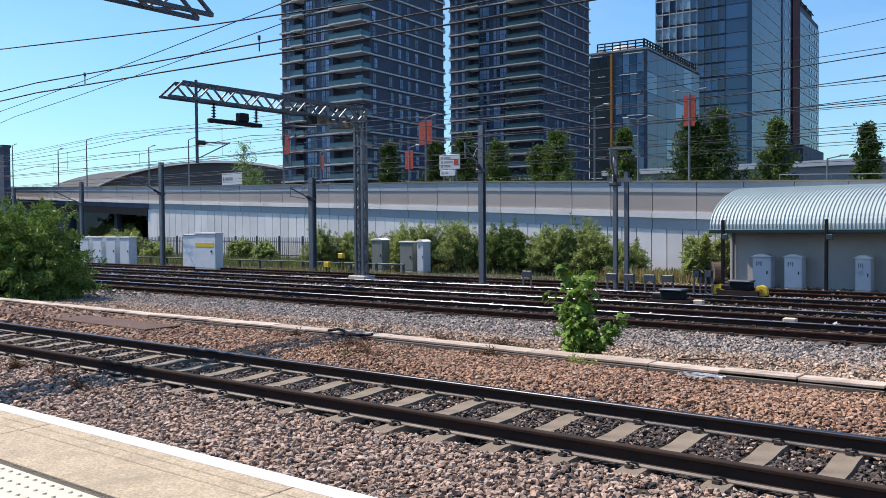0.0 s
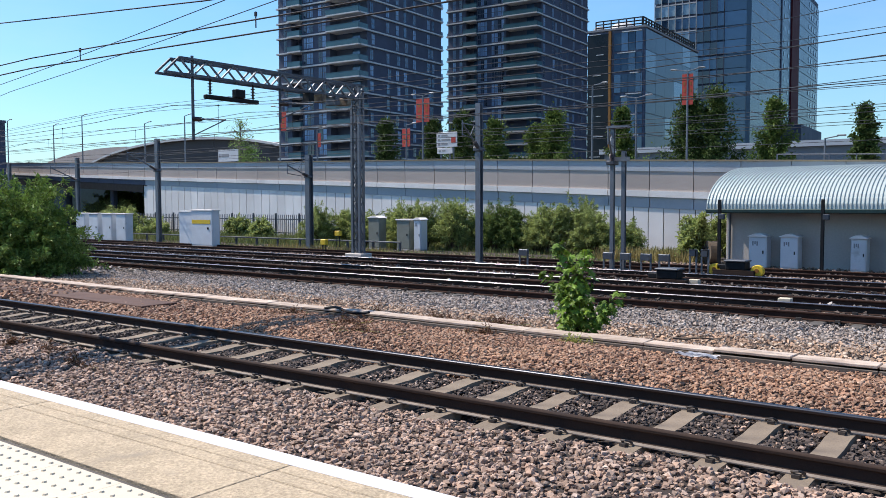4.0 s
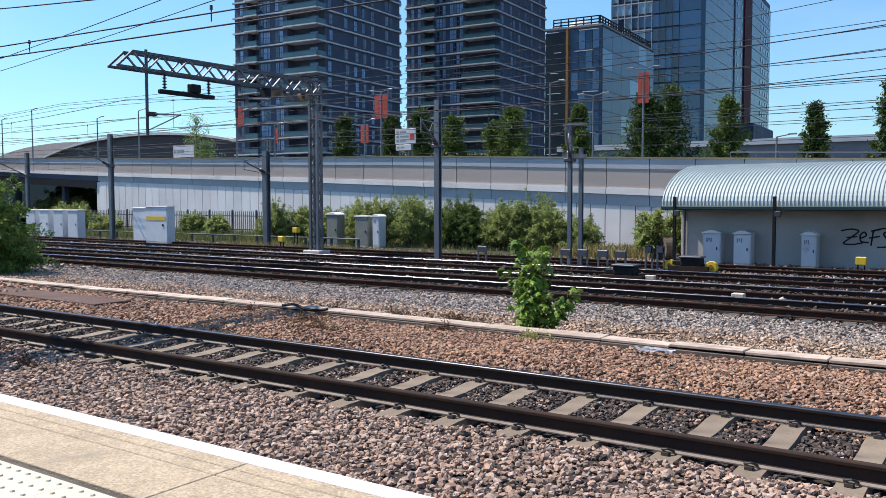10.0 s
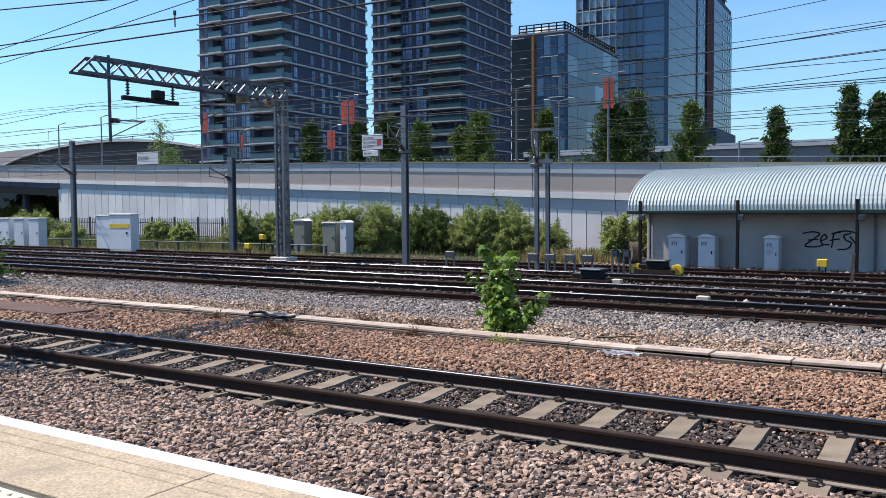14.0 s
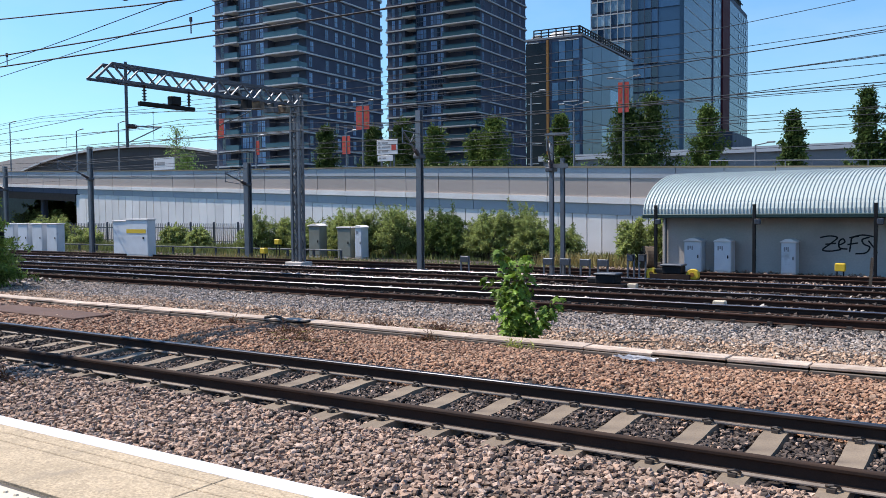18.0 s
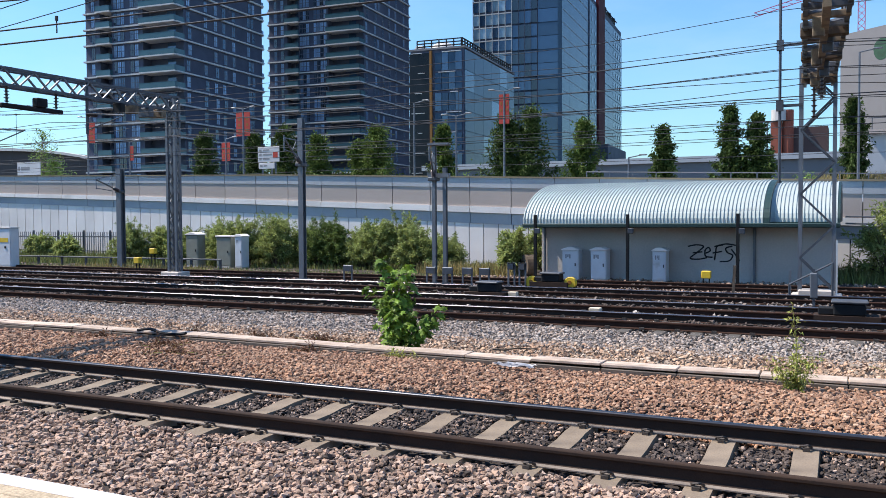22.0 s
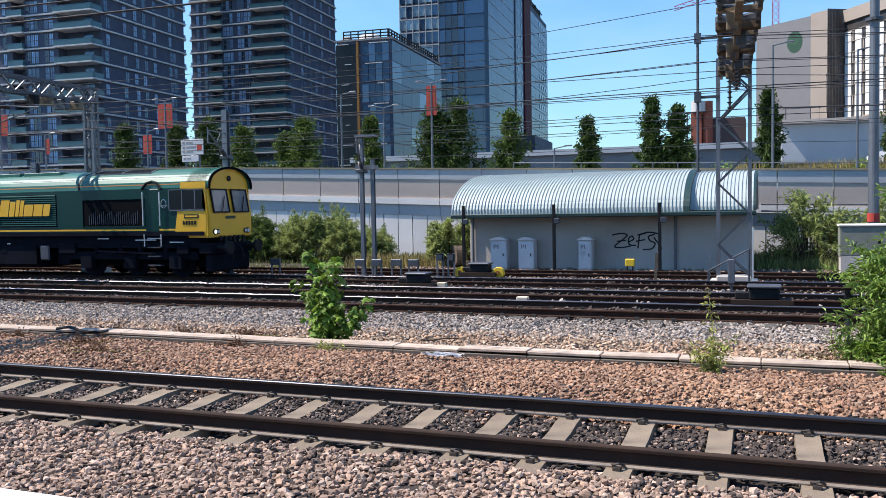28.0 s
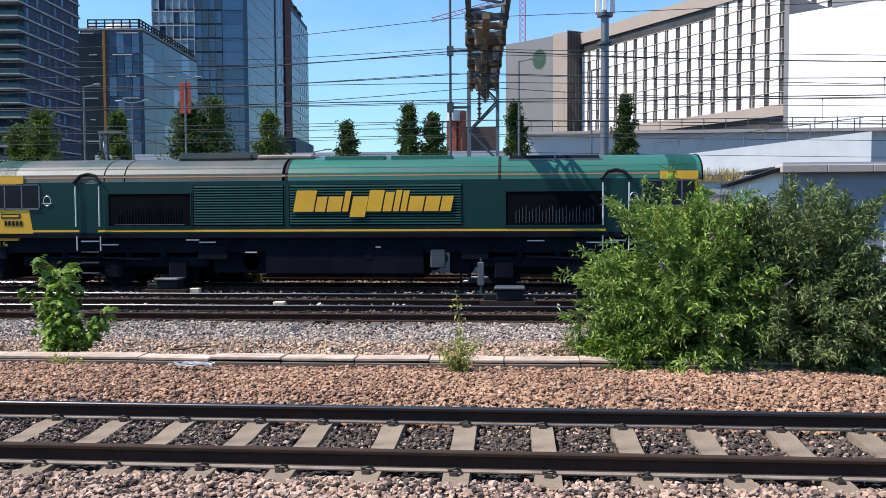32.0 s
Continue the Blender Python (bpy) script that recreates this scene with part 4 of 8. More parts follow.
    arch2 = [(-325 + 75 * math.cos(a), (8 + 17.2 * math.sin(a)) if 0.001 < a < 3.14 else -0.6) for a in np.linspace(0, math.pi, 25)]
    part("roof", extrude(arch2, 200, 240, "y"), M_conc_tan, h2)
    pl = thing("signal_building", None, "tall plain building beside the line, darkened for shade", "building")
    # dark cladding colour stands in for the shadow on this wall
    part("wall", boxes((-92, 37.5, -0.6, -79.0, 38.1, 9.25)), M_clad, pl)
    part("parapet", boxes((-92.2, 37.4, 9.25, -78.95, 38.2, 9.5)), M_clad, pl)
    # what shows under the bridge
    u = thing("blue_hoarding", None, "teal blue site hoarding under the bridge", "hoarding")
    part("panel", boxes((-150, 71.2, -0.6, -88, 71.5, 5.2)), mat("teal_hoarding", (0.006, 0.05, 0.075), 0.6), u)
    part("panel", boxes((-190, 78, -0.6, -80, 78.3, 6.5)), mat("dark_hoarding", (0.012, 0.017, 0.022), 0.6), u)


ramps()

# ---- overhead line ----
def lattice_pair(bm, x, y, z0, z1, w, d=0.0):
    """Zigzag lacing between two uprights at x and x + w."""
    n = max(2, int((z1 - z0) / (w * 1.0)))
    s = (z1 - z0) / n
    for i in range(n):
        a, b = (x, x + w) if i % 2 else (x + w, x)
        bar(bm, (a, y, z0 + i * s), (b, y, z0 + (i + 1) * s), 0.05, 0.02)


def truss(t, x, y0, y1, z, h, wd, material, light, skew=0.0):
    """A boxed lattice boom along y, tapering to its tip at y1; skew: metres to the side per metre of length."""
    before = set(t.children)
    truss_parts(t, 0.0, 0.0, y1 - y0, z, h, wd, material, light)
    m = Matrix.Translation((x, y0, 0)) @ Matrix.Rotation(skew, 4, "Z")
    for ob in set(t.children) - before:
        ob.data.transform(m)


def truss_parts(t, x, y0, y1, z, h, wd, material, light):
    tip = y0 + (y1 - y0) * 0.94
    for sx in (-wd / 2, wd / 2):
        for zz, e in ((z, y1), (z + h, tip)):
            part("chord", bar(bmesh.new(), (x + sx, y0, zz), (x + sx, e, zz), 0.09), material, t)
        part("tip_strut", bar(bmesh.new(), (x + sx, tip, z + h), (x + sx, y1, z), 0.07), material, t)
    n = int(abs(y1 - y0) / 0.62)
    for k, (zz, lab) in enumerate(((z, "lower_lacing"), (z + h, "upper_lacing"))):
        bm = bmesh.new()
        for i in range(n):
            a, b = (-1, 1) if i % 2 else (1, -1)
            bar(bm, (x + a * wd / 2, y0 + (tip - y0) * i / n, zz), (x + b * wd / 2, y0 + (tip - y0) * (i + 1) / n, zz), 0.06, 0.045)
            part("brace", bm, light, t)
            bm = bmesh.new()
    for sx in (-wd / 2, wd / 2):
        bm = bmesh.new()
        for i in range(n):
            a, b = (0, h) if i % 2 else (h, 0)
            bar(bm, (x + sx, y0 + (tip - y0) * i / n, z + a), (x + sx, y0 + (tip - y0) * (i + 1) / n, z + b), 0.07, 0.05)
            part("brace", bm, light, t)
            bm = bmesh.new()


def insulator(bm, a, b, r=0.07, n=7):
    a, b = Vector(a), Vector(b)
    rod(bm, a, b, r * 0.4, 8)
    for i in range(n):
        p = a.lerp(b, (i + 0.5) / n)
        q = a.lerp(b, (i + 0.75) / n)
        rod(bm, p, q, r, 10, r * 0.5)


def boom_mast(x, y, tip_y, z_base, z_top, label, droppers, beam=None, width=0.42, skew=0.0, boom=0.5):
    t = thing("gantry_mast", None, label, "overhead line mast", "gantry masts")
    part("plinth", boxes((x - 0.5, y - 0.35, ground_z(y) - 0.1, x + 0.5, y + 0.35, z_base + 0.06), bevel=0.03), M_conc_dark, t)
    for sx in (-width / 2, width / 2):
        for sy in (-0.12, 0.12):
            part("upright", bar(bmesh.new(), (x + sx, y + sy, z_base), (x + sx, y + sy, z_top), 0.11), M_galv, t)
    for sy in (-0.12, 0.12):
        bm = bmesh.new()
        lattice_pair(bm, x - width / 2, y + sy, z_base + 0.1, z_top - 0.1, width)
        part("lacing", bm, M_galv_dark, t, kind="stuff")
    bm = bmesh.new()
    n = int((z_top - z_base) / 0.4)
    for sx in (-width / 2, width / 2):
        for i in range(n):
            a, b = (-0.12, 0.12) if i % 2 else (0.12, -0.12)
            bar(bm, (x + sx, y + a, z_base + 0.4 * i), (x + sx, y + b, z_base + 0.4 * (i + 1)), 0.04, 0.02)
    part("cross_lacing", bm, M_galv_dark, t, kind="stuff")
    truss(t, x, y + 0.2, tip_y, z_top - 0.56, 0.56, boom, M_galv_dark, M_galv, skew)
    for dy, zlo in droppers:
        part("drop_tube", rod(bmesh.new(), (x + 0.12, dy, zlo), (x + 0.12, dy, z_top + 0.15), 0.055, 8), M_galv_dark, t)
        arm = bmesh.new()
        rod(arm, (x + 0.12, dy, zlo + 0.75), (x + 2.3, dy - 0.3, zlo + 0.55), 0.028, 6)
        rod(arm, (x + 0.12, dy, zlo + 0.15), (x + 2.3, dy - 0.3, zlo + 0.55), 0.022, 6)
        part("registration_arm", arm, M_galv_dark, t)
        ib = bmesh.new()
        insulator(ib, (x + 0.14, dy, zlo + 0.74), (x + 0.7, dy - 0.08, zlo + 0.68), 0.085, 6)
        part("insulator", ib, M_insul, t)
    if beam:
        ya, yb, zb = beam
        for yy in (ya, yb):
            ib = bmesh.new()
            insulator(ib, (x, yy, z_top - 0.45), (x, yy, zb + 0.1), 0.1, 6)
            part("insulator", ib, M_insul, t)
        part("hanging_beam", boxes((x - 0.09, ya - 0.25, zb - 0.08, x + 0.09, yb + 0.25, zb + 0.08), bevel=0.03), M_black, t)
        part("switch_box", boxes((x - 0.14, (ya + yb) / 2 + 0.1, zb + 0.08, x + 0.14, (ya + yb) / 2 + 0.55, zb + 0.4), bevel=0.03), M_black, t)
    return t


boom_mast(-25.83, 27.75, 17.8, -0.36, 7.02, "grey steel lattice mast with a long boom over the tracks", [(19.05, 4.2), (23.17, 5.1)], (19.9, 21.9, 5.8))
main_mast = bpy.data.objects["gantry_mast"]
for k, yy in enumerate((26.9, 26.2, 25.4, 24.7)):
    part("switch_gear", boxes((-26.2 + 0.1 * k, yy - 0.12, 6.1 - 0.06 * (k % 2), -25.5, yy + 0.14, 6.42), bevel=0.02), (M_stain_tan, M_galv_dark, M_stain_tan, M_black)[k], main_mast)
rear = boom_mast(-0.9, 27.75, 15.5, -0.35, 6.35, "grey steel lattice mast with a rust-stained boom overhead", [], None, 0.92, 0.045, 0.75)
boom_mast(-15.7, 0.4, 11.9, 0.9, 7.1, "grey steel lattice mast on the platform with a boom", [], None)
# rust-stained gear hung under the boom that comes towards the platform
for i, yy in enumerate((26.3, 22.9, 19.5)):
    part("cross_plate", boxes((-0.9 + (27.75 - yy) * 0.045 - 0.46, yy - 0.12, 5.62 + (i % 2) * 0.08, -0.9 + (27.75 - yy) * 0.045 + 0.46, yy + 0.12, 5.93), bevel=0.02), mat("rusty_gear", (0.10, 0.065, 0.04), 0.8, 0.2, 0.3, 2, 30) if i == 0 else bpy.data.materials["rusty_gear"], rear)
part("spine_beam", bar(bmesh.new(), (-0.9, 27.4, 5.56), (-0.4, 16.2, 5.56), 0.14, 0.12), M_stain_tan, rear)
for k, yy in enumerate(np.arange(17.2, 27.4, 0.85)):
    xo = -0.9 + (27.75 - yy) * 0.045
    part("cross_plate", boxes((xo - 0.44, yy - 0.06, 5.70, xo + 0.44, yy + 0.06, 5.82), bevel=0.01), (M_galv_dark, M_stain_tan, M_galv)[k % 3], rear)
    if k % 2:
        part("hanger_box", boxes((xo - 0.34 + 0.1 * (k % 4), yy - 0.1, 5.34, xo - 0.12 + 0.1 * (k % 4), yy + 0.1, 5.72), bevel=0.02), M_stain_tan if k % 4 == 1 else M_galv_dark, rear)
for a, b in (((-0.95, 26.0, 5.5), (-0.95, 26.0, 4.6)), ((-0.7, 24.0, 5.5), (-0.7, 24.0, 4.9))):
    gear = bmesh.new()
    insulator(gear, a, b, 0.09, 6)
    part("insulator", gear, M_insul, rear)
part("side_pole", rod(bmesh.new(), (-1.95, 27.6, 2.9), (-1.95, 27.6, 9.5), 0.042, 8), M_galv_dark, rear)
for z in (5.2, 7.0):
    brk = bmesh.new()
    bar(brk, (-1.95, 27.6, z), (-1.3, 27.6, z), 0.08)
    box(brk, -2.05, 27.5, z - 0.15, -1.85, 27.7, z + 0.15)
    part("bracket", brk, M_galv_dark, rear)
# bracing of the wide lattice between the legs
for i in range(7):
    z = -0.3 + 0.95 * i
    a, b = (-1.36, -0.44) if i % 2 else (-0.44, -1.36)
    wl = bar(bmesh.new(), (a, 27.62, z), (b, 27.62, z + 0.95), 0.13, 0.06)
    part("diagonal_brace", wl, M_galv_dark, rear)
part("base_box", boxes((-1.6, 27.4, -0.7, -0.2, 28.2, -0.42), bevel=0.03), M_conc_dark, rear)


def plain_mast(x, y, z1, w, label, arms=(), twin=0.0):
    t = thing("line_mast", None, label, "overhead line mast", "line masts")
    z0 = ground_z(y) + 0.09
    part("plinth", boxes((x - 0.3, y - 0.3, ground_z(y) - 0.1, x + 0.3 + twin, y + 0.3, z0), bevel=0.03), M_conc_dark, t)
    for dx in ((0, twin) if twin else (0,)):
        top = z1 if dx == 0 else z1 - 0.9
        h, f, e = w / 2, 0.02, w / 2 - 0.025
        ring = [(-h, -h), (h, -h), (h, -e), (f, -e), (f, e), (h, e), (h, h), (-h, h), (-h, e), (-f, e), (-f, -e), (-h, -e)]
        c = extrude([(x + dx + p, y + q) for p, q in ring], z0, top, "z")
        part("column", c, M_galv, t)
        part("base_plate", boxes((x + dx - w, y - w, z0, x + dx + w, y + w, z0 + 0.04)), M_galv_dark, t)
    for zz, reach, rise in arms:
        a = bmesh.new()
        rod(a, (x, y, zz), (x + reach * 0.35, y - abs(reach) * 0.95, zz + rise), 0.036, 8)
        rod(a, (x, y, zz + 0.9), (x + reach * 0.35, y - abs(reach) * 0.95, zz + rise + 0.02), 0.02, 8)
        tip = Vector((x + reach * 0.35, y - abs(reach) * 0.95, zz + rise))
        rod(a, tip - Vector((0, 0, 0.45)), tip + Vector((0, 0, 0.12)), 0.02, 6)
        rod(a, tip - Vector((0, 0, 0.4)), tip + Vector((-reach * 0.1, abs(reach) * 0.5, -0.5)), 0.018, 6)
        rod(a, Vector((x, y, zz)).lerp(tip, 0.55), Vector((x, y, zz + 0.9)).lerp(tip, 0.3), 0.015, 6)
        part("cantilever", a, M_galv, t)
        part("arm_bracket", boxes((x - 0.16, y - 0.22, zz - 0.07, x + 0.16, y + 0.16, zz + 0.07), bevel=0.02), M_galv_dark, t)
        ib = bmesh.new()
        d = Vector((reach * 0.35, -abs(reach) * 0.95, rise))
        p = Vector((x, y, zz))
        insulator(ib, p + d * 0.06, p + d * 0.28, 0.085, 6)
        part("insulator", ib, M_insul, t)
    return t


plain_mast(-19.25, 27.65, 5.8, 0.22, "plain grey steel mast between the tracks", [(4.0, 2.4, 0.8)])
tw = plain_mast(-13.55, 27.7, 4.6, 0.135, "pair of grey steel posts with a cross piece", [(3.3, 1.6, 1.0)], 0.43)
part("cross_piece", boxes((-13.75, 27.6, 3.35, -12.95, 27.8, 3.5)), M_galv, tw)
part("top_plate", boxes((-13.75, 27.55, 4.5, -12.95, 27.85, 4.58)), M_galv, tw)
plain_mast(-44.8, 30.6, 5.8, 0.24, "plain grey steel mast beside a cabinet", [(3.9, 2.8, 0.9)])
plain_mast(-32.9, 31.6, 4.45, 0.3, "stout grey steel mast by the shrubs", [(3.3, 2.4, 0.5)], 0.0)
plain_mast(-58.0, 33.0, 5.2, 0.24, "plain grey steel mast further down the line", [(3.6, 2.6, 0.8)])
plain_mast(-70.0, 34.0, 5.2, 0.24, "plain grey steel mast further down the line", [(3.6, 2.6, 0.8)])
plain_mast(-86.0, 31.0, 6.0, 0.24, "plain grey steel mast further down the line", [(3.6, 2.6, 0.8)])
plain_mast(-98.0, 28.0, 6.2, 0.24, "plain grey steel mast further down the line", [(3.6, 2.6, 0.8)])


def tube(pts, r, n=3):
    """One continuous tube through points."""
    bm = bmesh.new()
    pts = [Vector(p) for p in pts]
    rings = []
    for i, p in enumerate(pts):
        d = (pts[min(i + 1, len(pts) - 1)] - pts[max(i - 1, 0)]).normalized()
        s = d.cross(Vector((0, 0, 1)))
        s = s.normalized() if s.length > 1e-4 else Vector((1, 0, 0))
        u = s.cross(d)
        rings.append([bm.verts.new(p + r * (math.cos(k * 2 * math.pi / n) * s + math.sin(k * 2 * math.pi / n) * u)) for k in range(n)])
    for a, b in zip(rings, rings[1:]):
        for k in range(n):
            bm.faces.new((a[k], a[(k + 1) % n], b[(k + 1) % n], b[k]))
    bm.faces.new(rings[0][::-1])
    bm.faces.new(rings[-1])
    bmesh.ops.recalc_face_normals(bm, faces=bm.faces)
    return bm


def wire(t, pts, r=0.011, name="wire"):
    """One wire through points, hanging a little between them."""
    out = [Vector(pts[0])]
    for a, b in zip(pts, pts[1:]):
        a, b = Vector(a), Vector(b)
        n = max(2, int((b - a).length / 6))
        sag = 0.0001 * (b - a).length ** 2
        out += [a.lerp(b, i / n) - Vector((0, 0, 4 * sag * (i / n) * (1 - i / n))) for i in range(1, n + 1)]
    return part(name, tube(out, r), M_wire, t)


def catenary(y, zc, zm, span0, label, zig=0.15, r=0.012, step=24.9):
    """Contact wire and carrying wire over one track with droppers."""
    t = thing("overhead_line", None, label, "overhead wires", "overhead wires")
    xs = [span0 + step * k for k in range(-6, 5)]
    con = [(x, y + zig * (1 if k % 2 else -1), zc) for k, x in enumerate(xs)]
    wire(t, con, r, "contact_wire")
    bm = bmesh.new()
    mes = []
    for k, (a, b) in enumerate(zip(con, con[1:])):
        a, b = Vector(a), Vector(b)
        n = 10
        for i in range(n):
            f = i / n
            p = a.lerp(b, f)
            z = zm - 4 * 0.45 * (zm - zc) * f * (1 - f)
            mes.append((p.x, p.y, z))
            if i % 3 == 1:
                bar(bm, (p.x, p.y, zc), (p.x, p.y, z), 0.008)
                box(bm, p.x - 0.012, p.y - 0.012, z - 0.04, p.x + 0.012, p.y + 0.012, z + 0.02)
    part("carrying_wire", tube(mes, r), M_wire, t)
    part("dropper_set", bm, M_wire, t, kind="stuff")
    return t


nl = thing("overhead_line", None, "contact, auxiliary and carrying wires over the near track", "overhead wires", "overhead wires")
wire(nl, [(-160, 7.6, 4.3), (-60, 7.7, 4.3), (-14.6, 7.5, 4.25), (31, 7.7, 4.2), (77, 7.5, 4.2)], 0.013, "contact_wire")
wire(nl, [(-160, 7.6, 4.55), (-60, 7.7, 4.52), (-14.6, 7.5, 4.42), (31, 7.7, 4.4), (77, 7.5, 4.4)], 0.012, "auxiliary_wire")
wire(nl, [(-60, 7.6, 5.9), (-38, 7.6, 4.9), (-22, 7.6, 5.8), (-16, 7.6, 5.2), (-10, 7.6, 4.75), (-6.6, 7.6, 4.56), (0, 7.6, 4.52), (8, 7.6, 4.9), (22, 7.6, 5.8), (45, 7.6, 4.7), (70, 7.6, 5.8)], 0.012, "carrying_wire")
for x, z in ((-8.9, 4.7), (-13.2, 5.0), (-4.5, 4.54), (1.5, 4.58), (-18.5, 5.45)):
    bm = bmesh.new()
    bar(bm, (x, 7.6, 4.24), (x, 7.6, 4.43), 0.012)
    box(bm, x - 0.014, 7.586, 4.39, x + 0.014, 7.614, 4.45)
    part("dropper", bm, M_wire, nl)
catenary(18.4, 4.30, 5.36, -25.8, "contact and carrying wires over a far track")
catenary(21.7, 4.66, 5.38, -25.8, "contact and carrying wires over a far track")
catenary(25.9, 4.42, 5.62, -25.8, "contact and carrying wires over a far track")
catenary(29.5, 4.5, 5.0, -25.8, "contact and carrying wires over a far track")
fw = thing("feeder_wires", None, "bare feeder wires strung between masts", "overhead wires", "overhead wires")
for high in ((7.3, 7.3, 7.58, 8.06, 8.3), (7.2, 6.95, 6.88, 7.1, 6.6), (7.0, 6.75, 6.7, 6.93, 6.4), (6.2, 6.0, 6.05, 6.3, 5.7)):
    wire(fw, [(-160, 29, high[0] + 0.5)] + [(x, 27.7, z) for x, z in zip((-45, -18, -7.5, -1.95, 12), high)] + [(60, 27.7, high[4] + 0.3)], 0.012)
for y, z, dz in ((25.9, 4.6, 0.0), (31.6, 4.5, 0.1), (30.6, 5.7, 0.0), (24.4, 5.7, -0.2), (33.0, 4.1, 0.0)):
    wire(fw, [(-160, y + 3, z + 0.5 + dz), (-90, y + 1, z + 0.2), (-45, y, z), (-20, y, z), (0, y, z + dz), (45, y + 0.4, z + dz - 0.5), (90, y, z - 0.5)], 0.011)
for off in (0.0, 0.85):
    wire(fw, [(-110, 30.1 + off, 6.4), (-33, 15.3 + off, 6.2), (-12.6, 11.3 + off, 6.2), (0, 8.9 + off, 6.3), (30, 3.1 + off, 6.6)], 0.012)

# tall tube pole with aerials
tp = thing("aerial_pole", None, "tall grey tube pole with a cluster of aerials on top", "pole")
part("tube", rod(bmesh.new(), (3.5, 33.0, -0.56), (3.5, 33.0, 9.2), 0.19, 16, 0.15), M_galv, tp, smooth=False)
for z in (8.1, 9.15):
    part("collar", rod(bmesh.new(), (3.5, 33.0, z), (3.5, 33.0, z + 0.1), 0.3, 14), M_galv_dark, tp)
for k in range(3):
    a = k * 2.09 + 0.4
    part("aerial", boxes((3.5 + 0.32 * math.cos(a) - 0.09, 33 + 0.32 * math.sin(a) - 0.09, 9.3, 3.5 + 0.32 * math.cos(a) + 0.09, 33 + 0.32 * math.sin(a) + 0.09, 10.9), bevel=0.02), M_white_clad, tp, "white aerial panel")
part("inner_pole", rod(bmesh.new(), (3.5, 33.0, 9.2), (3.5, 33.0, 11), 0.07, 8), M_galv_dark, tp)
part("red_band", rod(bmesh.new(), (3.5, 33.0, 1.2), (3.5, 33.0, 1.5), 0.2, 16), M_red, tp)

# ---- trackside building and cabinets ----
def substation():
    s = thing("substation", None, "rendered trackside building with a curved pale green sheet roof", "building")
    x0, x1, y0, y1, zb, ze = -11.3, -0.55, 33.0, 40.2, -0.7, 1.72
    part("wall", boxes((x0, y0, zb, x1, y1, ze), bevel=0.01), M_conc_dark, s)
    yc, zc, ry, rz = 36.75, 1.66, 4.95, 1.66

    def shell(xa, xb, k, label):
        """A stretch of ribbed sheet: raised seams every 0.3 m along the building."""
        bm = bmesh.new()
        xs, x = [], xa
        while x < xb - 1e-6:
            xs += [(x, 0.04), (x + 0.035, 0.04), (x + 0.042, 0.0), (x + 0.125, 0.0)]
            x += 0.132
        xs.append((xb, 0.0))
        rows = []
        for x, up in xs:
            rows.append([bm.verts.new((x, yc - (ry * k + up) * math.cos(a), zc + (rz * k + up) * math.sin(a))) for a in np.linspace(0.0, math.pi, 29)])
        for a, b in zip(rows, rows[1:]):
            for i in range(28):
                bm.faces.new((a[i], a[i + 1], b[i + 1], b[i]))
        bmesh.ops.recalc_face_normals(bm, faces=bm.faces)
        part("roof_sheet", bm, M_roof, s, label)

    def gable(x, k, t, material):
        o = [(yc - (ry * k) * math.cos(a), zc + (rz * k) * math.sin(a)) for a in np.linspace(0.0, math.pi, 29)]
        part("gable", extrude(o, x, x + t), material, s)

    shell(-11.65, -2.75, 1.0, "pale green ribbed metal roof sheet")
    shell(-2.55, -0.35, 0.93, "pale green ribbed metal roof sheet, lower end")
    gable(-11.45, 0.985, 0.2, M_conc_dark)
    gable(-2.75, 1.012, 0.2, M_roof_trim)
    gable(-0.42, 0.935, 0.1, M_roof_trim)
    part("gutter", boxes((-11.68, yc - ry - 0.08, 1.50, -0.3, yc - ry + 0.12, 1.66), bevel=0.03), M_roof_trim, s, "dark green gutter")
    part("soffit", boxes((-11.5, yc - ry + 0.1, 1.62, -0.5, 33.05, 1.70)), M_roof_trim, s)
    for x in (-11.15, -3.15):
        part("downpipe", rod(bmesh.new(), (x, 32.93, -0.6), (x, 32.93, 1.6), 0.05, 8), M_galv, s)
    # scrawled black tag on the wall, plain strokes
    g = bmesh.new()
    strokes = [[(-.06, .5), (.25, .56), (.5, .5), (.3, .3), (.02, .06), (.3, .02), (.62, .08)], [(.12, .26), (.45, .3)], [(.56, .24), (.74, .34), (.68, .46), (.56, .36), (.58, .14), (.82, .1)],
               [(1.18, .56), (.98, .5), (.94, .3), (.9, .0)], [(.84, .26), (1.16, .32)], [(1.52, .52), (1.3, .44), (1.36, .28), (1.54, .18), (1.42, -.02), (1.1, -.06)], [(1.5, .4), (1.7, .12), (1.78, -.02)], [(.9, .5), (1.3, .6), (1.7, .54)]]
    for st in strokes:
        run = [Vector((p[0], 0, p[1])) for p in st]
        ends = [run[0]] + run + [run[-1]]
        curve = []
        for p0, p1, p2, p3 in zip(ends, ends[1:], ends[2:], ends[3:]):
            for i in range(6):
                f = i / 6
                curve.append(0.5 * (2 * p1 + (p2 - p0) * f + (2 * p0 - 5 * p1 + 4 * p2 - p3) * f ** 2 + (3 * p1 - p0 - 3 * p2 + p3) * f ** 3))
        curve.append(run[-1])
        for p, q in zip(curve, curve[1:]):
            d = q - p
            at = pose(-5.45 + p.x, 32.99, 0.28 + p.z) @ Matrix.Rotation(-math.atan2(d.z, d.x), 4, "Y")
            box(g, -0.012, -0.006, -0.026, d.length + 0.012, 0.006, 0.026, at)
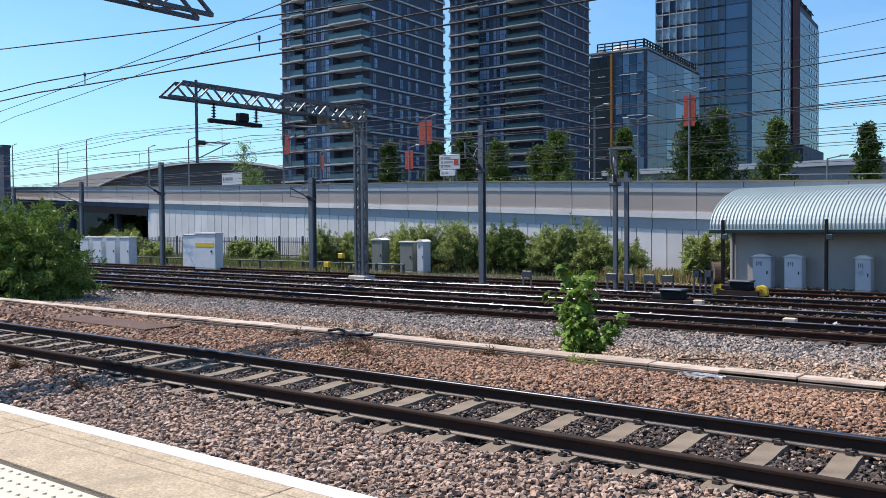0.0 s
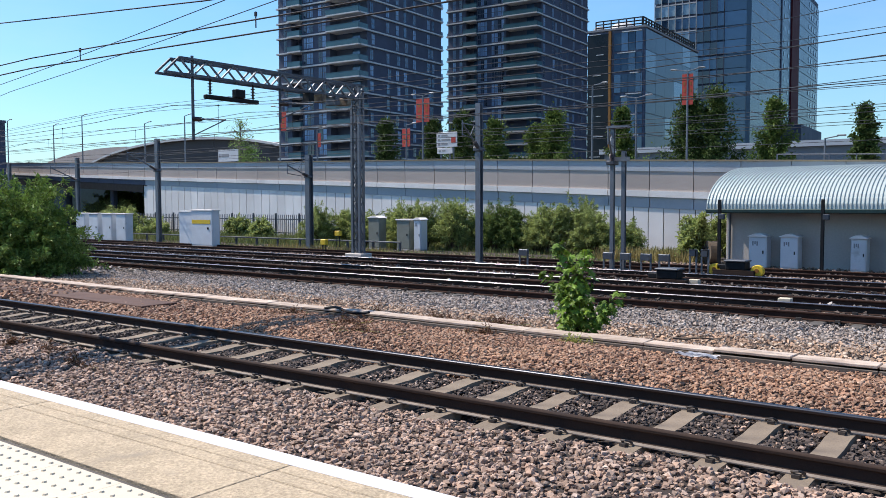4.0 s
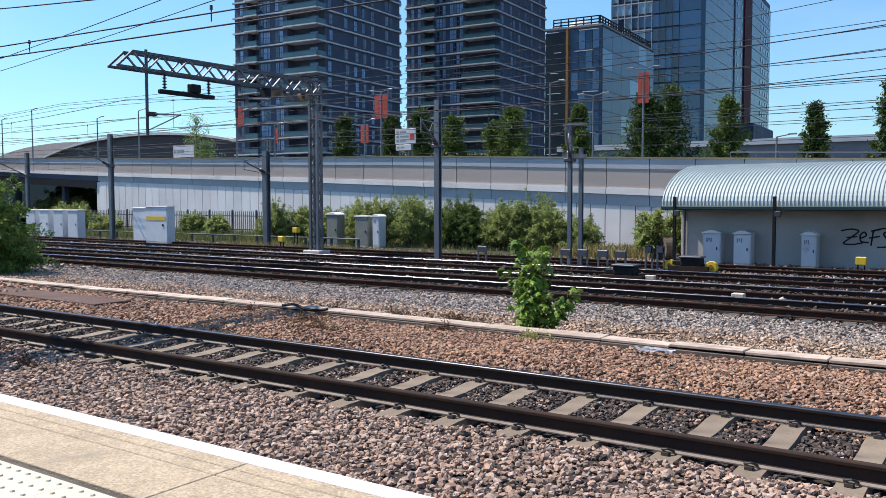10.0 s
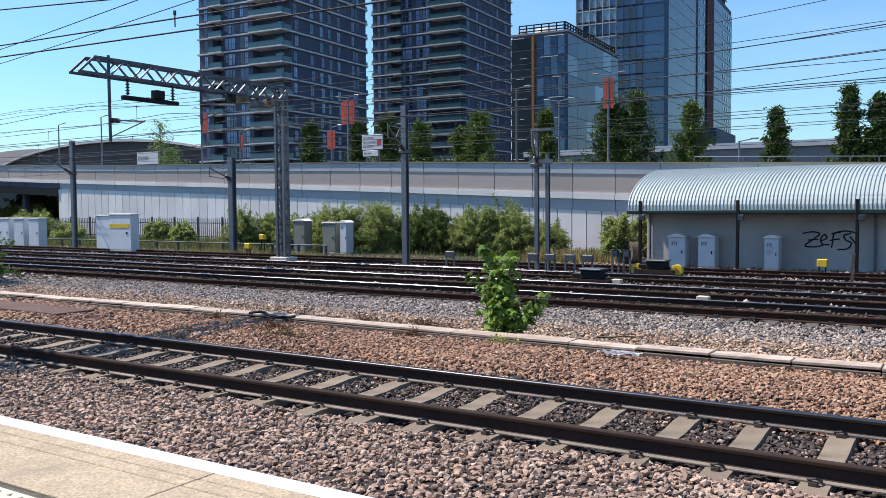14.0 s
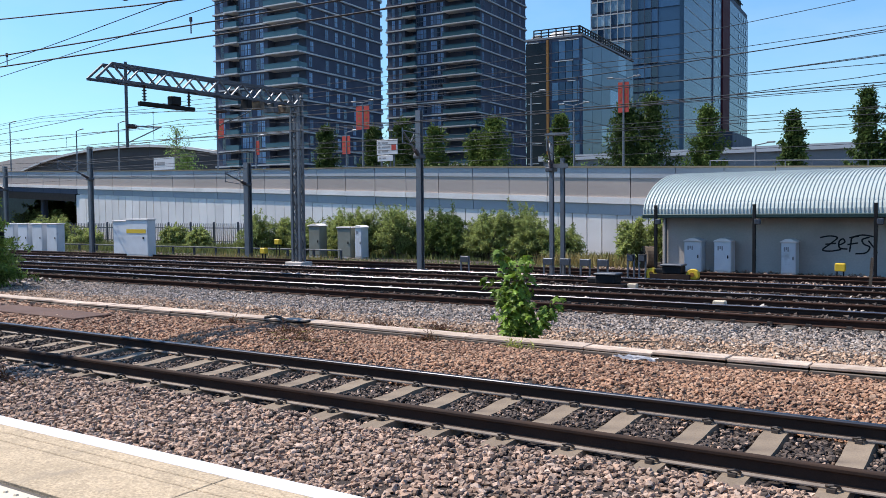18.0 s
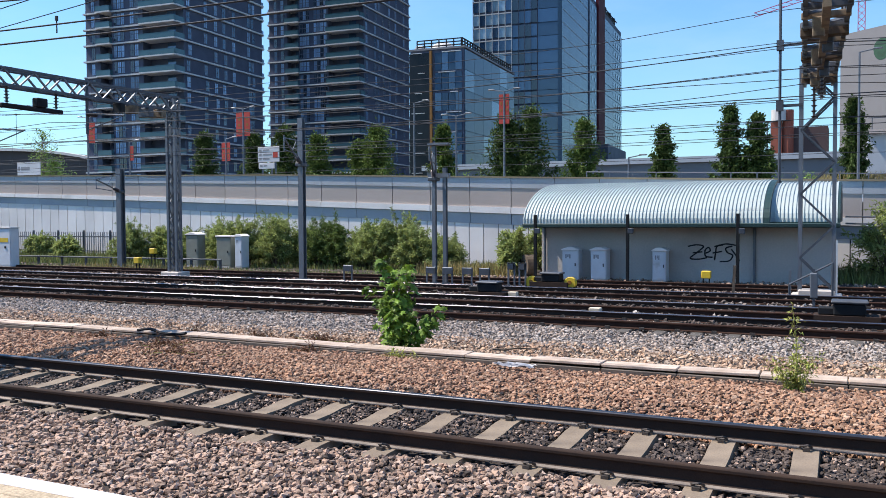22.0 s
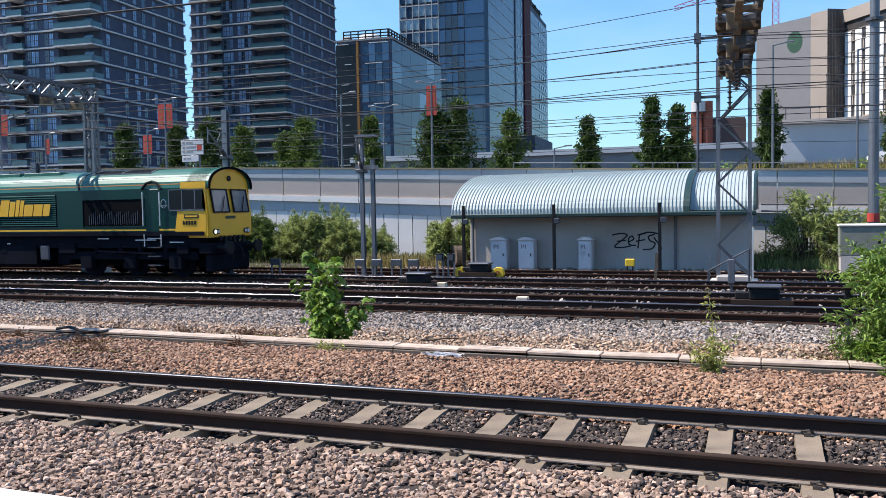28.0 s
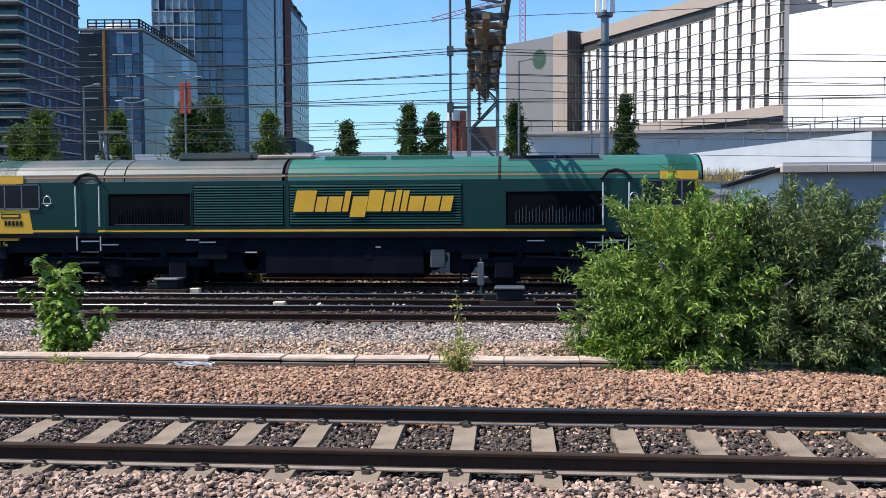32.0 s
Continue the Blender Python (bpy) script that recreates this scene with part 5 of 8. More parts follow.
    part("spray_tag", g, M_graffiti, s, "black sprayed scrawl", kind="stuff")
    return s


substation()


def lamp_post(x, y, z1):
    t = thing("security_post", None, "slim black post with a small floodlight", "lamp post", "security posts")
    part("post", boxes((x - 0.055, y - 0.055, -0.56, x + 0.055, y + 0.055, z1), bevel=0.01), M_black, t)
    part("bracket", bar(bmesh.new(), (x, y, z1 - 0.6), (x + 0.15, y - 0.15, z1 - 0.6), 0.04), M_black, t)
    part("floodlight", boxes((x + 0.06, y - 0.28, z1 - 0.72, x + 0.26, y - 0.12, z1 - 0.52), bevel=0.02), M_galv_dark, t)
    return t


for x in (-11.07, -7.46, -3.57):
    lamp_post(x, 31.55, 2.0)


def cabinet(x0, x1, y, z0, z1, material, label, depth=0.55, doors=1, group="cabinets", cap=True, plates=True):
    t = thing("equipment_cabinet", None, label, "cabinet", group)
    part("plinth", boxes((x0 + 0.03, y - 0.02, ground_z(y) - 0.1, x1 - 0.03, y + depth + 0.02, z0 + 0.03)), M_conc_dark, t)
    part("body", boxes((x0, y, z0, x1, y + depth, z1), bevel=0.015), material, t)
    if cap:
        bm = bmesh.new()
        if x1 - x0 < 0.8:
            bm.free()
            bm = extrude([(x0 - 0.04, z1), (x1 + 0.04, z1), (x1 + 0.04, z1 + 0.03), ((x0 + x1) / 2 + 0.1, z1 + 0.13), ((x0 + x1) / 2 - 0.1, z1 + 0.13), (x0 - 0.04, z1 + 0.03)], y - 0.06, y + depth + 0.04, "y")
        else:
            box(bm, x0 - 0.04, y - 0.06, z1, x1 + 0.04, y + depth + 0.04, z1 + 0.07)
        part("cap", bevelled(bm, 0.012), M_conc, t, "pale sloping cap")
    w = (x1 - x0) / doors
    for k in range(doors):
        d = part("door", boxes((x0 + k * w + 0.03, y - 0.025, z0 + 0.06, x0 + (k + 1) * w - 0.03, y - 0.002, z1 - 0.05), bevel=0.006), material, t)
        part("handle", boxes((x0 + k * w + w * 0.78, y - 0.05, (z0 + z1) / 2 - 0.06, x0 + k * w + w * 0.84, y - 0.024, (z0 + z1) / 2 + 0.06)), M_black, d)
        if plates:
            nb = bmesh.new()
            for i in range(3):
                box(nb, x0 + k * w + w * (0.2 + 0.12 * i), y - 0.03, z1 - 0.32 + 0.05 * (i % 2), x0 + k * w + w * (0.28 + 0.12 * i), y - 0.026, z1 - 0.16)
            part("label_plate", nb, M_bar, d)
    return t


for a, b in ((-10.15, -9.5), (-9.02, -8.4), (-6.66, -6.15)):
    cabinet(a, b, 32.1, -0.5, 0.62, M_cab, "pale grey trackside cabinet by a rendered wall")
cabinet(-42.3, -40.72, 30.25, -0.45, 1.42, M_cab, "big pale grey equipment cabinet beside a taller one", 0.5, 1, plates=False)
bx = cabinet(-40.68, -38.8, 29.9, -0.45, 1.5, M_cab, "big pale grey equipment cabinet with a yellow strip", 0.5, 1, plates=False)
part("yellow_strip", boxes((-40.6, 29.862, 0.78, -38.95, 29.872, 1.0)), M_yellow, bx, "yellow warning strip")
for k in range(4):
    x = -54.1 + 1.58 * k
    cabinet(x, x + 1.08, 30.6, -0.45, 1.24, M_cab, "tall pale grey cabinet in a row", 0.5, 1, "row of cabinets", plates=False)
cabinet(-30.9, -30.1, 34.0, -0.5, 1.1, M_cab_olive, "olive grey cabinet before the shrubs", plates=False)
cabinet(-29.0, -28.1, 34.1, -0.5, 1.0, M_cab_olive, "olive grey cabinet before the shrubs", plates=False)
cabinet(-27.75, -27.3, 34.0, -0.5, 1.02, M_cab, "slim pale grey cabinet before the shrubs", plates=True)
cabinet(2.3, 5.2, 31.0, 0.1, 1.1, M_cab_olive, "grey plain steel housing on legs by the pole", 0.8, 2, plates=False)


def yellow_box(x, y, z):
    t = thing("yellow_box", None, "small bright yellow trackside box on legs", "signal box", "yellow boxes")
    part("body", boxes((x - 0.16, y - 0.12, z, x + 0.16, y + 0.12, z + 0.26), bevel=0.02), M_yellow, t)
    for s in (-0.1, 0.1):
        part("leg", boxes((x + s - 0.02, y - 0.02, ground_z(y) - 0.05, x + s + 0.02, y + 0.02, z)), M_black, t)


yellow_box(-4.55, 31.0, -0.27)
yellow_box(-29.3, 29.1, -0.08)
yellow_box(-31.0, 31.8, 0.22)


def relay_stand(x, y, z1, material, w=0.42):
    t = thing("relay_stand", None, "small grey location box on two legs by the rail", "relay stand", "relay stands")
    part("body", boxes((x - w / 2 + 0.03, y - 0.05, z1 - 0.26, x + w / 2 - 0.03, y + 0.05, z1 - 0.03), bevel=0.01), material, t)
    for s in (-w / 2 + 0.04, w / 2 - 0.04):
        part("leg", boxes((x + s - 0.025, y - 0.03, ground_z(y) - 0.05, x + s + 0.025, y + 0.03, z1 - 0.02)), M_galv, t)
    part("plate", boxes((x - w / 2 + 0.05, y - 0.112, z1 - 0.25, x + w / 2 - 0.05, y - 0.102, z1 - 0.06)), M_galv_dark, t)


for x in (-16.85, -13.4, -12.75, -12.0, -11.35):
    relay_stand(x, 27.1, 0.2, M_galv)
relay_stand(-10.4, 27.2, 0.4, M_black, 0.3)
relay_stand(-10.0, 27.2, 0.4, M_black, 0.3)


def point_machine(x, y, z, label="dark steel point machine beside the rail"):
    t = thing("point_machine", None, label, "point machine", "point machines")
    part("case", boxes((x - 0.32, y - 0.25, z, x + 0.32, y + 0.25, z + 0.26), bevel=0.03), M_black, t)
    part("lid", boxes((x - 0.36, y - 0.29, z + 0.26, x + 0.36, y + 0.29, z + 0.32), bevel=0.02), M_galv_dark, t)
    part("end_box", boxes((x - 0.62, y - 0.15, z, x - 0.3, y + 0.15, z + 0.16), bevel=0.02), M_black, t)
    part("base", boxes((x - 0.7, y - 0.3, ground_z(y) - 0.05, x + 0.6, y + 0.3, z)), M_rail_web, t)


point_machine(-9.95, 24.15, -0.35)
point_machine(0.0, 20.25, -0.22)
point_machine(4.2, 24.2, -0.3)
point_machine(-9.0, 27.35, -0.25)
for x, y in ((-9.7, 27.3), (-8.35, 27.3)):
    t = thing("yellow_winder", None, "yellow painted wheel-shaped drive cover", "drive cover", "yellow covers")
    bm = bmesh.new()
    rod(bm, (x, y - 0.1, -0.27), (x, y + 0.1, -0.27), 0.2, 16)
    part("cover", bevelled(bm, 0.015), M_yellow, t)
    part("foot", boxes((x - 0.2, y - 0.1, ground_z(y) - 0.05, x + 0.2, y + 0.1, -0.4)), M_black, t)
    part("hub", rod(bmesh.new(), (x, y - 0.13, -0.25), (x, y - 0.09, -0.25), 0.07, 10), M_orange, t)
for x, y in ((-9.2, 24.2), (0.42, 20.2), (-5.5, 17.4 + 2.6), (4.6, 23.8)):
    t = thing("junction_block", None, "small cream concrete block by the rail", "block", "cream blocks")
    part("block", boxes((x - 0.14, y - 0.1, ground_z(y) - 0.02, x + 0.14, y + 0.1, ground_z(y) + 0.22), bevel=0.015), M_cream, t)


def stake(x, y, z1, w, material, label, lean=0.0):
    t = thing("stake", None, label, "post", "posts")
    part("shaft", bar(bmesh.new(), (x, y, ground_z(y) - 0.05), (x + lean, y, z1), w), material, t)
    return t


stake(-3.25, 27.5, 0.4, 0.08, M_bark, "short brown wooden stake", 0.06)
sp = stake(-0.83, 23.8, 0.55, 0.06, M_galv_dark, "thin grey post with an oval plate")
part("oval_plate", boxes((-0.92, 23.74, -0.2, -0.74, 23.78, 0.45), bevel=0.02), M_galv, sp)
ps_ = stake(1.07, 12.5, 0.72, 0.05, M_galv_dark, "thin dark post with a grey plate by the trough")
part("plate", boxes((1.02, 12.44, 0.38, 1.12, 12.47, 0.74), bevel=0.01), M_black, ps_)
stake(-0.35, 27.4, 1.2, 0.05, M_steel_light, "thin white marker post")
stake(-1.6, 27.2, 0.3, 0.06, M_galv, "short grey marker post")
# angled handrail by the mast
hr = thing("handrail", None, "bent grey handrail by the mast foot", "handrail")
hb = bmesh.new()
rod(hb, (-1.6, 26.9, -0.1), (-0.45, 26.9, 0.55), 0.025, 8)
rod(hb, (-0.45, 26.9, 0.55), (-0.45, 26.9, -0.6), 0.03, 8)
rod(hb, (-1.6, 26.9, -0.1), (-1.6, 26.9, -0.6), 0.03, 8)
part("rail_tube", hb, M_galv_dark, hr)


def fence():
    t = thing("palisade_fence", None, "grey steel palisade fence before a concrete wall", "fence")
    pale = mesh_of("pale", boxes((0, 41.0, -0.6, 0.055, 41.02, 1.1)), M_galv)
    for k in range(160):
        piece("pale", pale, t, pose(-63 + 0.2 * k, 0, 0))
    for k in range(14):
        part("post", boxes((-63 + 2.4 * k, 41.03, -0.6, -62.9 + 2.4 * k, 41.12, 1.2)), M_galv_dark, t)
    for z in (-0.2, 0.75):
        part("fence_rail", boxes((-63, 41.04, z, -31, 41.08, z + 0.06)), M_galv_dark, t)
    g = thing("guard_rail", None, "low grey post and rail barrier along the far track", "barrier")
    for k in range(19):
        x = -60 + 1.8 * k
        part("post", boxes((x, 32.6, -0.6, x + 0.1, 32.7, -0.02)), M_galv_dark, g)
    part("rail_beam", boxes((-60, 32.56, -0.10, -27.4, 32.6, -0.03), bevel=0.01), M_galv_dark, g)
    w = thing("coil_drum", None, "old round cable drum leaning by the wall", "cable drum")
    bm = bmesh.new()
    rod(bm, (-12.3, 33.6, -0.1), (-12.0, 33.9, -0.1), 0.45, 20)
    part("flange", bm, M_bark, w)
    bm = bmesh.new()
    rod(bm, (-12.33, 33.57, -0.1), (-12.3, 33.6, -0.1), 0.2, 14)
    part("hub", bm, M_black, w)


fence()

# ---- plants ----
def leaves(name, centers, material, parent, size, aspect=0.4, seed=0, droop=0.3, label="", out=None, plain=False):
    """Pointed folded leaves, one at each centre, four triangles each, or two where plain."""
    rng = np.random.default_rng(seed)
    n = len(centers)
    L = size * rng.uniform(0.6, 1.3, (n, 1))
    base = np.array([(0, 0, 0), (0.45, 0.5, 0.10), (1, 0, -0.12), (0.45, -0.5, 0.10), (0.5, 0, 0.0)], float)
    v = base[None] * np.array([1, aspect, 1])[None, None] * L[:, None]
    t = random_turns(n, rng)
    if out is not None:
        d = out / np.maximum(np.linalg.norm(out, axis=1, keepdims=True), 1e-6) + rng.normal(0, 0.95, (n, 3))
        d[:, 2] -= droop * 2.2 * rng.uniform(0, 1, n)
        d /= np.linalg.norm(d, axis=1, keepdims=True)
        up = np.array([0, 0, 1.0]) + rng.normal(0, 0.45, (n, 3))
        s = np.cross(up, d)
        s /= np.maximum(np.linalg.norm(s, axis=1, keepdims=True), 1e-6)
        t = np.stack([d, s, np.cross(d, s)], -1)
    v = np.einsum("nij,nkj->nki", t, v) + np.asarray(centers)[:, None]
    tri = np.array([(0, 4, 1), (4, 2, 1), (0, 3, 4), (4, 3, 2)])
    if plain:
        v, tri = v[:, :4], np.array([(0, 2, 1), (0, 3, 2)])
    f = (np.arange(n)[:, None, None] * v.shape[1] + tri[None]).reshape(-1, 3)
    ob = raw(name, v.reshape(-1, 3), f, material, parent)
    return tagged(ob, label, kind="")


def limb(bm, a, b, r0, r1, rng, bend=0.12, n=4):
    """A bent tapering branch."""
    a, b = Vector(a), Vector(b)
    d = (b - a).length
    pts = [a.lerp(b, i / n) + Vector(rng.normal(0, bend * d / n, 3)) * (0 < i < n) for i in range(n + 1)]
    for i in range(n):
        rod(bm, pts[i], pts[i + 1], r0 + (r1 - r0) * i / n, 6, r0 + (r1 - r0) * (i + 1) / n)
    return pts


def bush(name, at, radii, count, leaf, material, seed, label, stems=14, aspect=0.3, group="", flowers=0, sprays=0.35):
    """Many arching stems from one base, leaves along them and in an uneven dome of tufts."""
    rng = np.random.default_rng(seed)
    t = thing(name, Matrix.Translation(at), label, "bush", group)
    bm = bmesh.new()
    rx, ry, h = radii
    tips = []
    for _ in range(stems):
        a = rng.uniform(0, 2 * math.pi)
        e = rng.uniform(0.25, 1.0)
        tip = np.array([rx * math.cos(a) * e, ry * math.sin(a) * e, h * (1 - 0.55 * e * e) * rng.uniform(0.8, 1.08)])
        base = np.array([0.18 * rx * math.cos(a), 0.18 * ry * math.sin(a), 0])
        limb(bm, base, tip, 0.025, 0.006, rng)
        tips.append((base, tip))
    part("stemwork", bm, M_bark, t)
    # tufts spread through the dome, denser to the outside
    k = max(40, count // 60)
    u = rng.normal(size=(k, 3))
    u /= np.linalg.norm(u, axis=1, keepdims=True)
    u[:, 2] = np.abs(u[:, 2])
    rad = rng.uniform(0.25, 1, (k, 1)) ** 0.45
    lump = 1 + 0.16 * np.sin(u[:, :1] * 5 + seed) + 0.14 * np.sin(u[:, 1:2] * 7 + u[:, 2:] * 4) + rng.normal(0, 0.07, (k, 1))
    tuft = u * rad * lump * np.array([rx, ry, h])
    tuft[:, 2] = np.maximum(tuft[:, 2], 0.05 * h)
    pick = rng.integers(0, k, count)
    sp = 0.11 * min(rx, h)
    c = tuft[pick] + rng.normal(0, sp, (count, 3))
    out = c - np.array([0, 0, 0.3 * h])
    # sprays that stick out past the dome
    ns = int(count * sprays * 0.3)
    if ns:
        sd = u[rng.integers(0, k, 26)]
        sd[:, 2] = np.abs(sd[:, 2]) * 0.8 + 0.25
        which = rng.integers(0, 26, ns)
        along = rng.uniform(0.75, 1.22, (ns, 1))
        sc = sd[which] * along * np.array([rx, ry, h]) * 0.98 + rng.normal(0, 0.03 * rx, (ns, 3))
        c, out = np.r_[c, sc], np.r_[out, sc]
    c[:, 2] = np.maximum(c[:, 2], 0.02)
    leaves("foliage", c, material, t, leaf, aspect, seed + 1, out=out)
    if flowers:
        fb = bmesh.new()
        for _ in range(flowers):
            q = tuft[rng.integers(0, k)] * 1.03
            a = rng.normal(0, 1, 3)
            a[2] = abs(a[2])
            a /= np.linalg.norm(a)
            rod(fb, q, q + a * 0.16, 0.025, 6, 0.006)
        part("flower_spikes", fb, M_flower, t, "faded lilac flower spikes")
    return t


def arching_bush(name, at, radii, branches, per, leaf, material, seed, label, aspect=0.27, group="", flowers=0, low=0.0, fuzz=0.085, shoots=0):
    """A wild bush: many branches arch out from the middle, each lined with drooping pointed leaves."""
    rng = np.random.default_rng(seed)
    t = thing(name, Matrix.Translation(at), label, "bush", group)
    size = np.array(radii)
    u = rng.normal(size=(branches, 3))
    u[:, 2] = np.abs(u[:, 2]) * 0.9 + low
    u /= np.linalg.norm(u, axis=1, keepdims=True)
    a = np.arctan2(u[:, 1], u[:, 0])
    lump = 1 + 0.10 * np.sin(3 * a + seed) + 0.08 * np.sin(7 * a + 5 * u[:, 2] + seed) + rng.normal(0, 0.07, branches)
    lump[rng.random(branches) < 0.12] += 0.14
    reach = lump * np.where(rng.random(branches) < 0.35, rng.uniform(0.55, 0.85, branches), 1.0)
    end = u * reach[:, None] * size
    if shoots:
        # long shoots that rise clear of the dome
        tall = np.arange(shoots)
        end[tall] = u[tall] * np.array([0.8, 0.8, 0]) * size + np.stack([0 * tall, 0 * tall, size[2] * rng.uniform(0.98, 1.2, shoots)], -1)
    root = np.stack([0.22 * end[:, 0], 0.22 * end[:, 1], 0.02 * size[2] + 0 * a], -1)
    mid = np.stack([0.55 * end[:, 0], 0.55 * end[:, 1], np.minimum(end[:, 2] * 0.95 + 0.10 * size[2], 1.02 * size[2])], -1)

    def at_s(i, s):
        s = s[:, None]
        return (1 - s) ** 2 * root[i] + 2 * s * (1 - s) * mid[i] + s * s * end[i]

    bm = bmesh.new()
    for i in range(0, branches, max(1, branches // 60)):
        p = at_s(np.full(5, i), np.linspace(0, 1, 5))
        for k in range(4):
            rod(bm, p[k], p[k + 1], 0.016 - 0.003 * k, 4, 0.013 - 0.003 * k)
    part("stemwork", bm, M_bark, t)
    i = np.repeat(np.arange(branches), per)
    s = rng.uniform(0.2, 1.0, len(i)) ** 0.6
    c = at_s(i, s)
    d = at_s(i, np.minimum(s + 0.05, 1.05)) - c
    d /= np.maximum(np.linalg.norm(d, axis=1, keepdims=True), 1e-6)
    spread = (fuzz * size.min() * (1.15 - s))[:, None] + 0.02
    c += rng.normal(0, 1, c.shape) * spread
    side = np.cross(d, np.array([0, 0, 1.0])) * np.where(rng.random(len(i)) < 0.5, 1, -1)[:, None]
    away = c - np.array([0, 0, 0.3 * size[2]])
    away /= np.maximum(np.linalg.norm(away, axis=1, keepdims=True), 1e-6)
    out = d * 0.5 + away * 0.9 + side * 1.2 + rng.normal(0, 0.35, c.shape)
    c[:, 2] = np.maximum(c[:, 2], 0.02)
    leaves("foliage", c, material, t, leaf, aspect, seed + 1, 0.08, out=out, plain=True)
    if flowers:
        for k in rng.integers(0, branches, flowers):
            part("flower_spike", rod(bmesh.new(), end[k], end[k] + d[k * per] * 0.16, 0.026, 6, 0.006), M_flower, t, "faded lilac flower spike")
    return t


def tree(name, at, h, r, count, leaf, material, seed, label, group="", low=0.2, lean=0.0):
    """A slim street tree: tapered trunk, limbs, and leaf tufts in an uneven upright crown."""
    rng = np.random.default_rng(seed)
    t = thing(name, Matrix.Translation(at), label, "tree", group)
    bm = bmesh.new()
    pts = limb(bm, (0, 0, 0), (lean, 0, 0.92 * h), 0.022 * h, 0.004 * h, rng, 0.05, 5)
    part("trunk", bm, M_bark, t)
    bm = bmesh.new()
    tufts = []
    for i in range(34):
        zz = (i + rng.uniform(0, 1)) / 34
        z = low + (0.99 - low) * zz
        prof = min(1.0, 0.62 + 2.2 * zz) * (1 - zz) ** 0.75 + 0.06
        a = 2.4 * i + rng.uniform(-0.5, 0.5)
        reach = r * prof * rng.uniform(0.5, 1.2)
        root = Vector((lean * z, 0, (z - 0.06) * h))
        tip = Vector((lean * z + reach * math.cos(a), reach * math.sin(a), min(z + 0.06, 0.97) * h))
        limb(bm, root, tip, 0.006 * h, 0.002 * h, rng, 0.1, 2)
        for s in (0.3, 0.65, 1.0):
            tufts.append((root.lerp(tip, s), (0.12 if s == 1.0 else 0.10) * r * rng.uniform(0.6, 1.3)))
    part("branchwork", bm, M_bark, t)
    c0 = np.array([p[0] for p in tufts])
    s0 = np.array([p[1] for p in tufts])
    w = rng.integers(0, len(tufts), count)
    c = c0[w] + rng.normal(0, 1, (count, 3)) * s0[w][:, None]
    leaves("crown", c, material, t, leaf, 0.55, seed + 1, out=c - np.array([0, 0, 0.45 * h]), plain=True)
    return t


# the large bush beside the near track and the one far down the line
arching_bush("bush", (2.45, 12.1, -0.2), (1.4, 1.2, 2.05), 520, 98, 0.104, M_leaf, 11, "large dense green bush with drooping pointed leaves", 0.27, flowers=14, fuzz=0.055, shoots=24)
arching_bush("bush", (4.05, 12.0, -0.2), (1.42, 1.25, 2.0), 520, 98, 0.10, M_leaf_shaded, 12, "dense grey-green bush spreading beside the ballast, darkened for shade", 0.27, low=0.15, fuzz=0.055, shoots=40)
arching_bush("bush", (4.9, 11.35, -0.2), (1.0, 0.75, 0.95), 200, 60, 0.115, M_leaf_shaded, 17, "low grey-green bush at the ballast edge, darkened for shade", 0.27, fuzz=0.055, shoots=8)
arching_bush("bush", (1.75, 11.8, -0.2), (0.7, 0.6, 0.75), 110, 40, 0.10, M_leaf_light, 13, "low bright green shoots at a bush's foot", 0.27)
arching_bush("bush", (-26.75, 13.4, -0.25), (2.15, 1.9, 2.5), 480, 80, 0.15, M_leaf_left, 14, "dense green bush beside the track", 0.38, fuzz=0.06, shoots=20)
arching_bush("bush", (-29.5, 13.0, -0.25), (2.4, 1.8, 2.6), 300, 60, 0.18, M_leaf_left, 15, "dense green bush beside the track", 0.32)


def lobed_leaves(name, centers, outs, material, parent, size, seed):
    """Five-pointed maple leaves, each a folded fan round its middle, hanging outwards from the stem."""
    rng = np.random.default_rng(seed)
    n = len(centers)
    rim = np.array([(0.0, 0.0), (0.18, 0.42), (0.34, 0.26), (0.62, 0.62), (0.62, 0.24), (1.0, 0.0), (0.62, -0.24), (0.62, -0.62), (0.34, -0.26), (0.18, -0.42)])
    flat = np.array([(0.4, 0.0, 0.05)] + [(x, y, -0.12 * x - 0.16 * abs(y)) for x, y in rim])
    d = outs / np.maximum(np.linalg.norm(outs, axis=1, keepdims=True), 1e-6)
    d = d * np.array([1, 1, 0.4]) + rng.normal(0, 0.3, (n, 3)) - np.array([0, 0, 0.75])
    d /= np.linalg.norm(d, axis=1, keepdims=True)
    side = np.cross(np.array([0, 0, 1.0]) + rng.normal(0, 0.35, (n, 3)), d)
    side /= np.maximum(np.linalg.norm(side, axis=1, keepdims=True), 1e-6)
    t = np.stack([d, side, np.cross(d, side)], -1)
    v = np.einsum("nij,nkj->nki", t, flat[None] * (size * rng.uniform(0.6, 1.2, (n, 1, 1)))) + centers[:, None]
    fan = np.array([(0, 1 + k, 1 + (k + 1) % 10) for k in range(10)])
    f = (np.arange(n)[:, None, None] * 11 + fan[None]).reshape(-1, 3)
    return raw(name, v.reshape(-1, 3), f, material, parent)


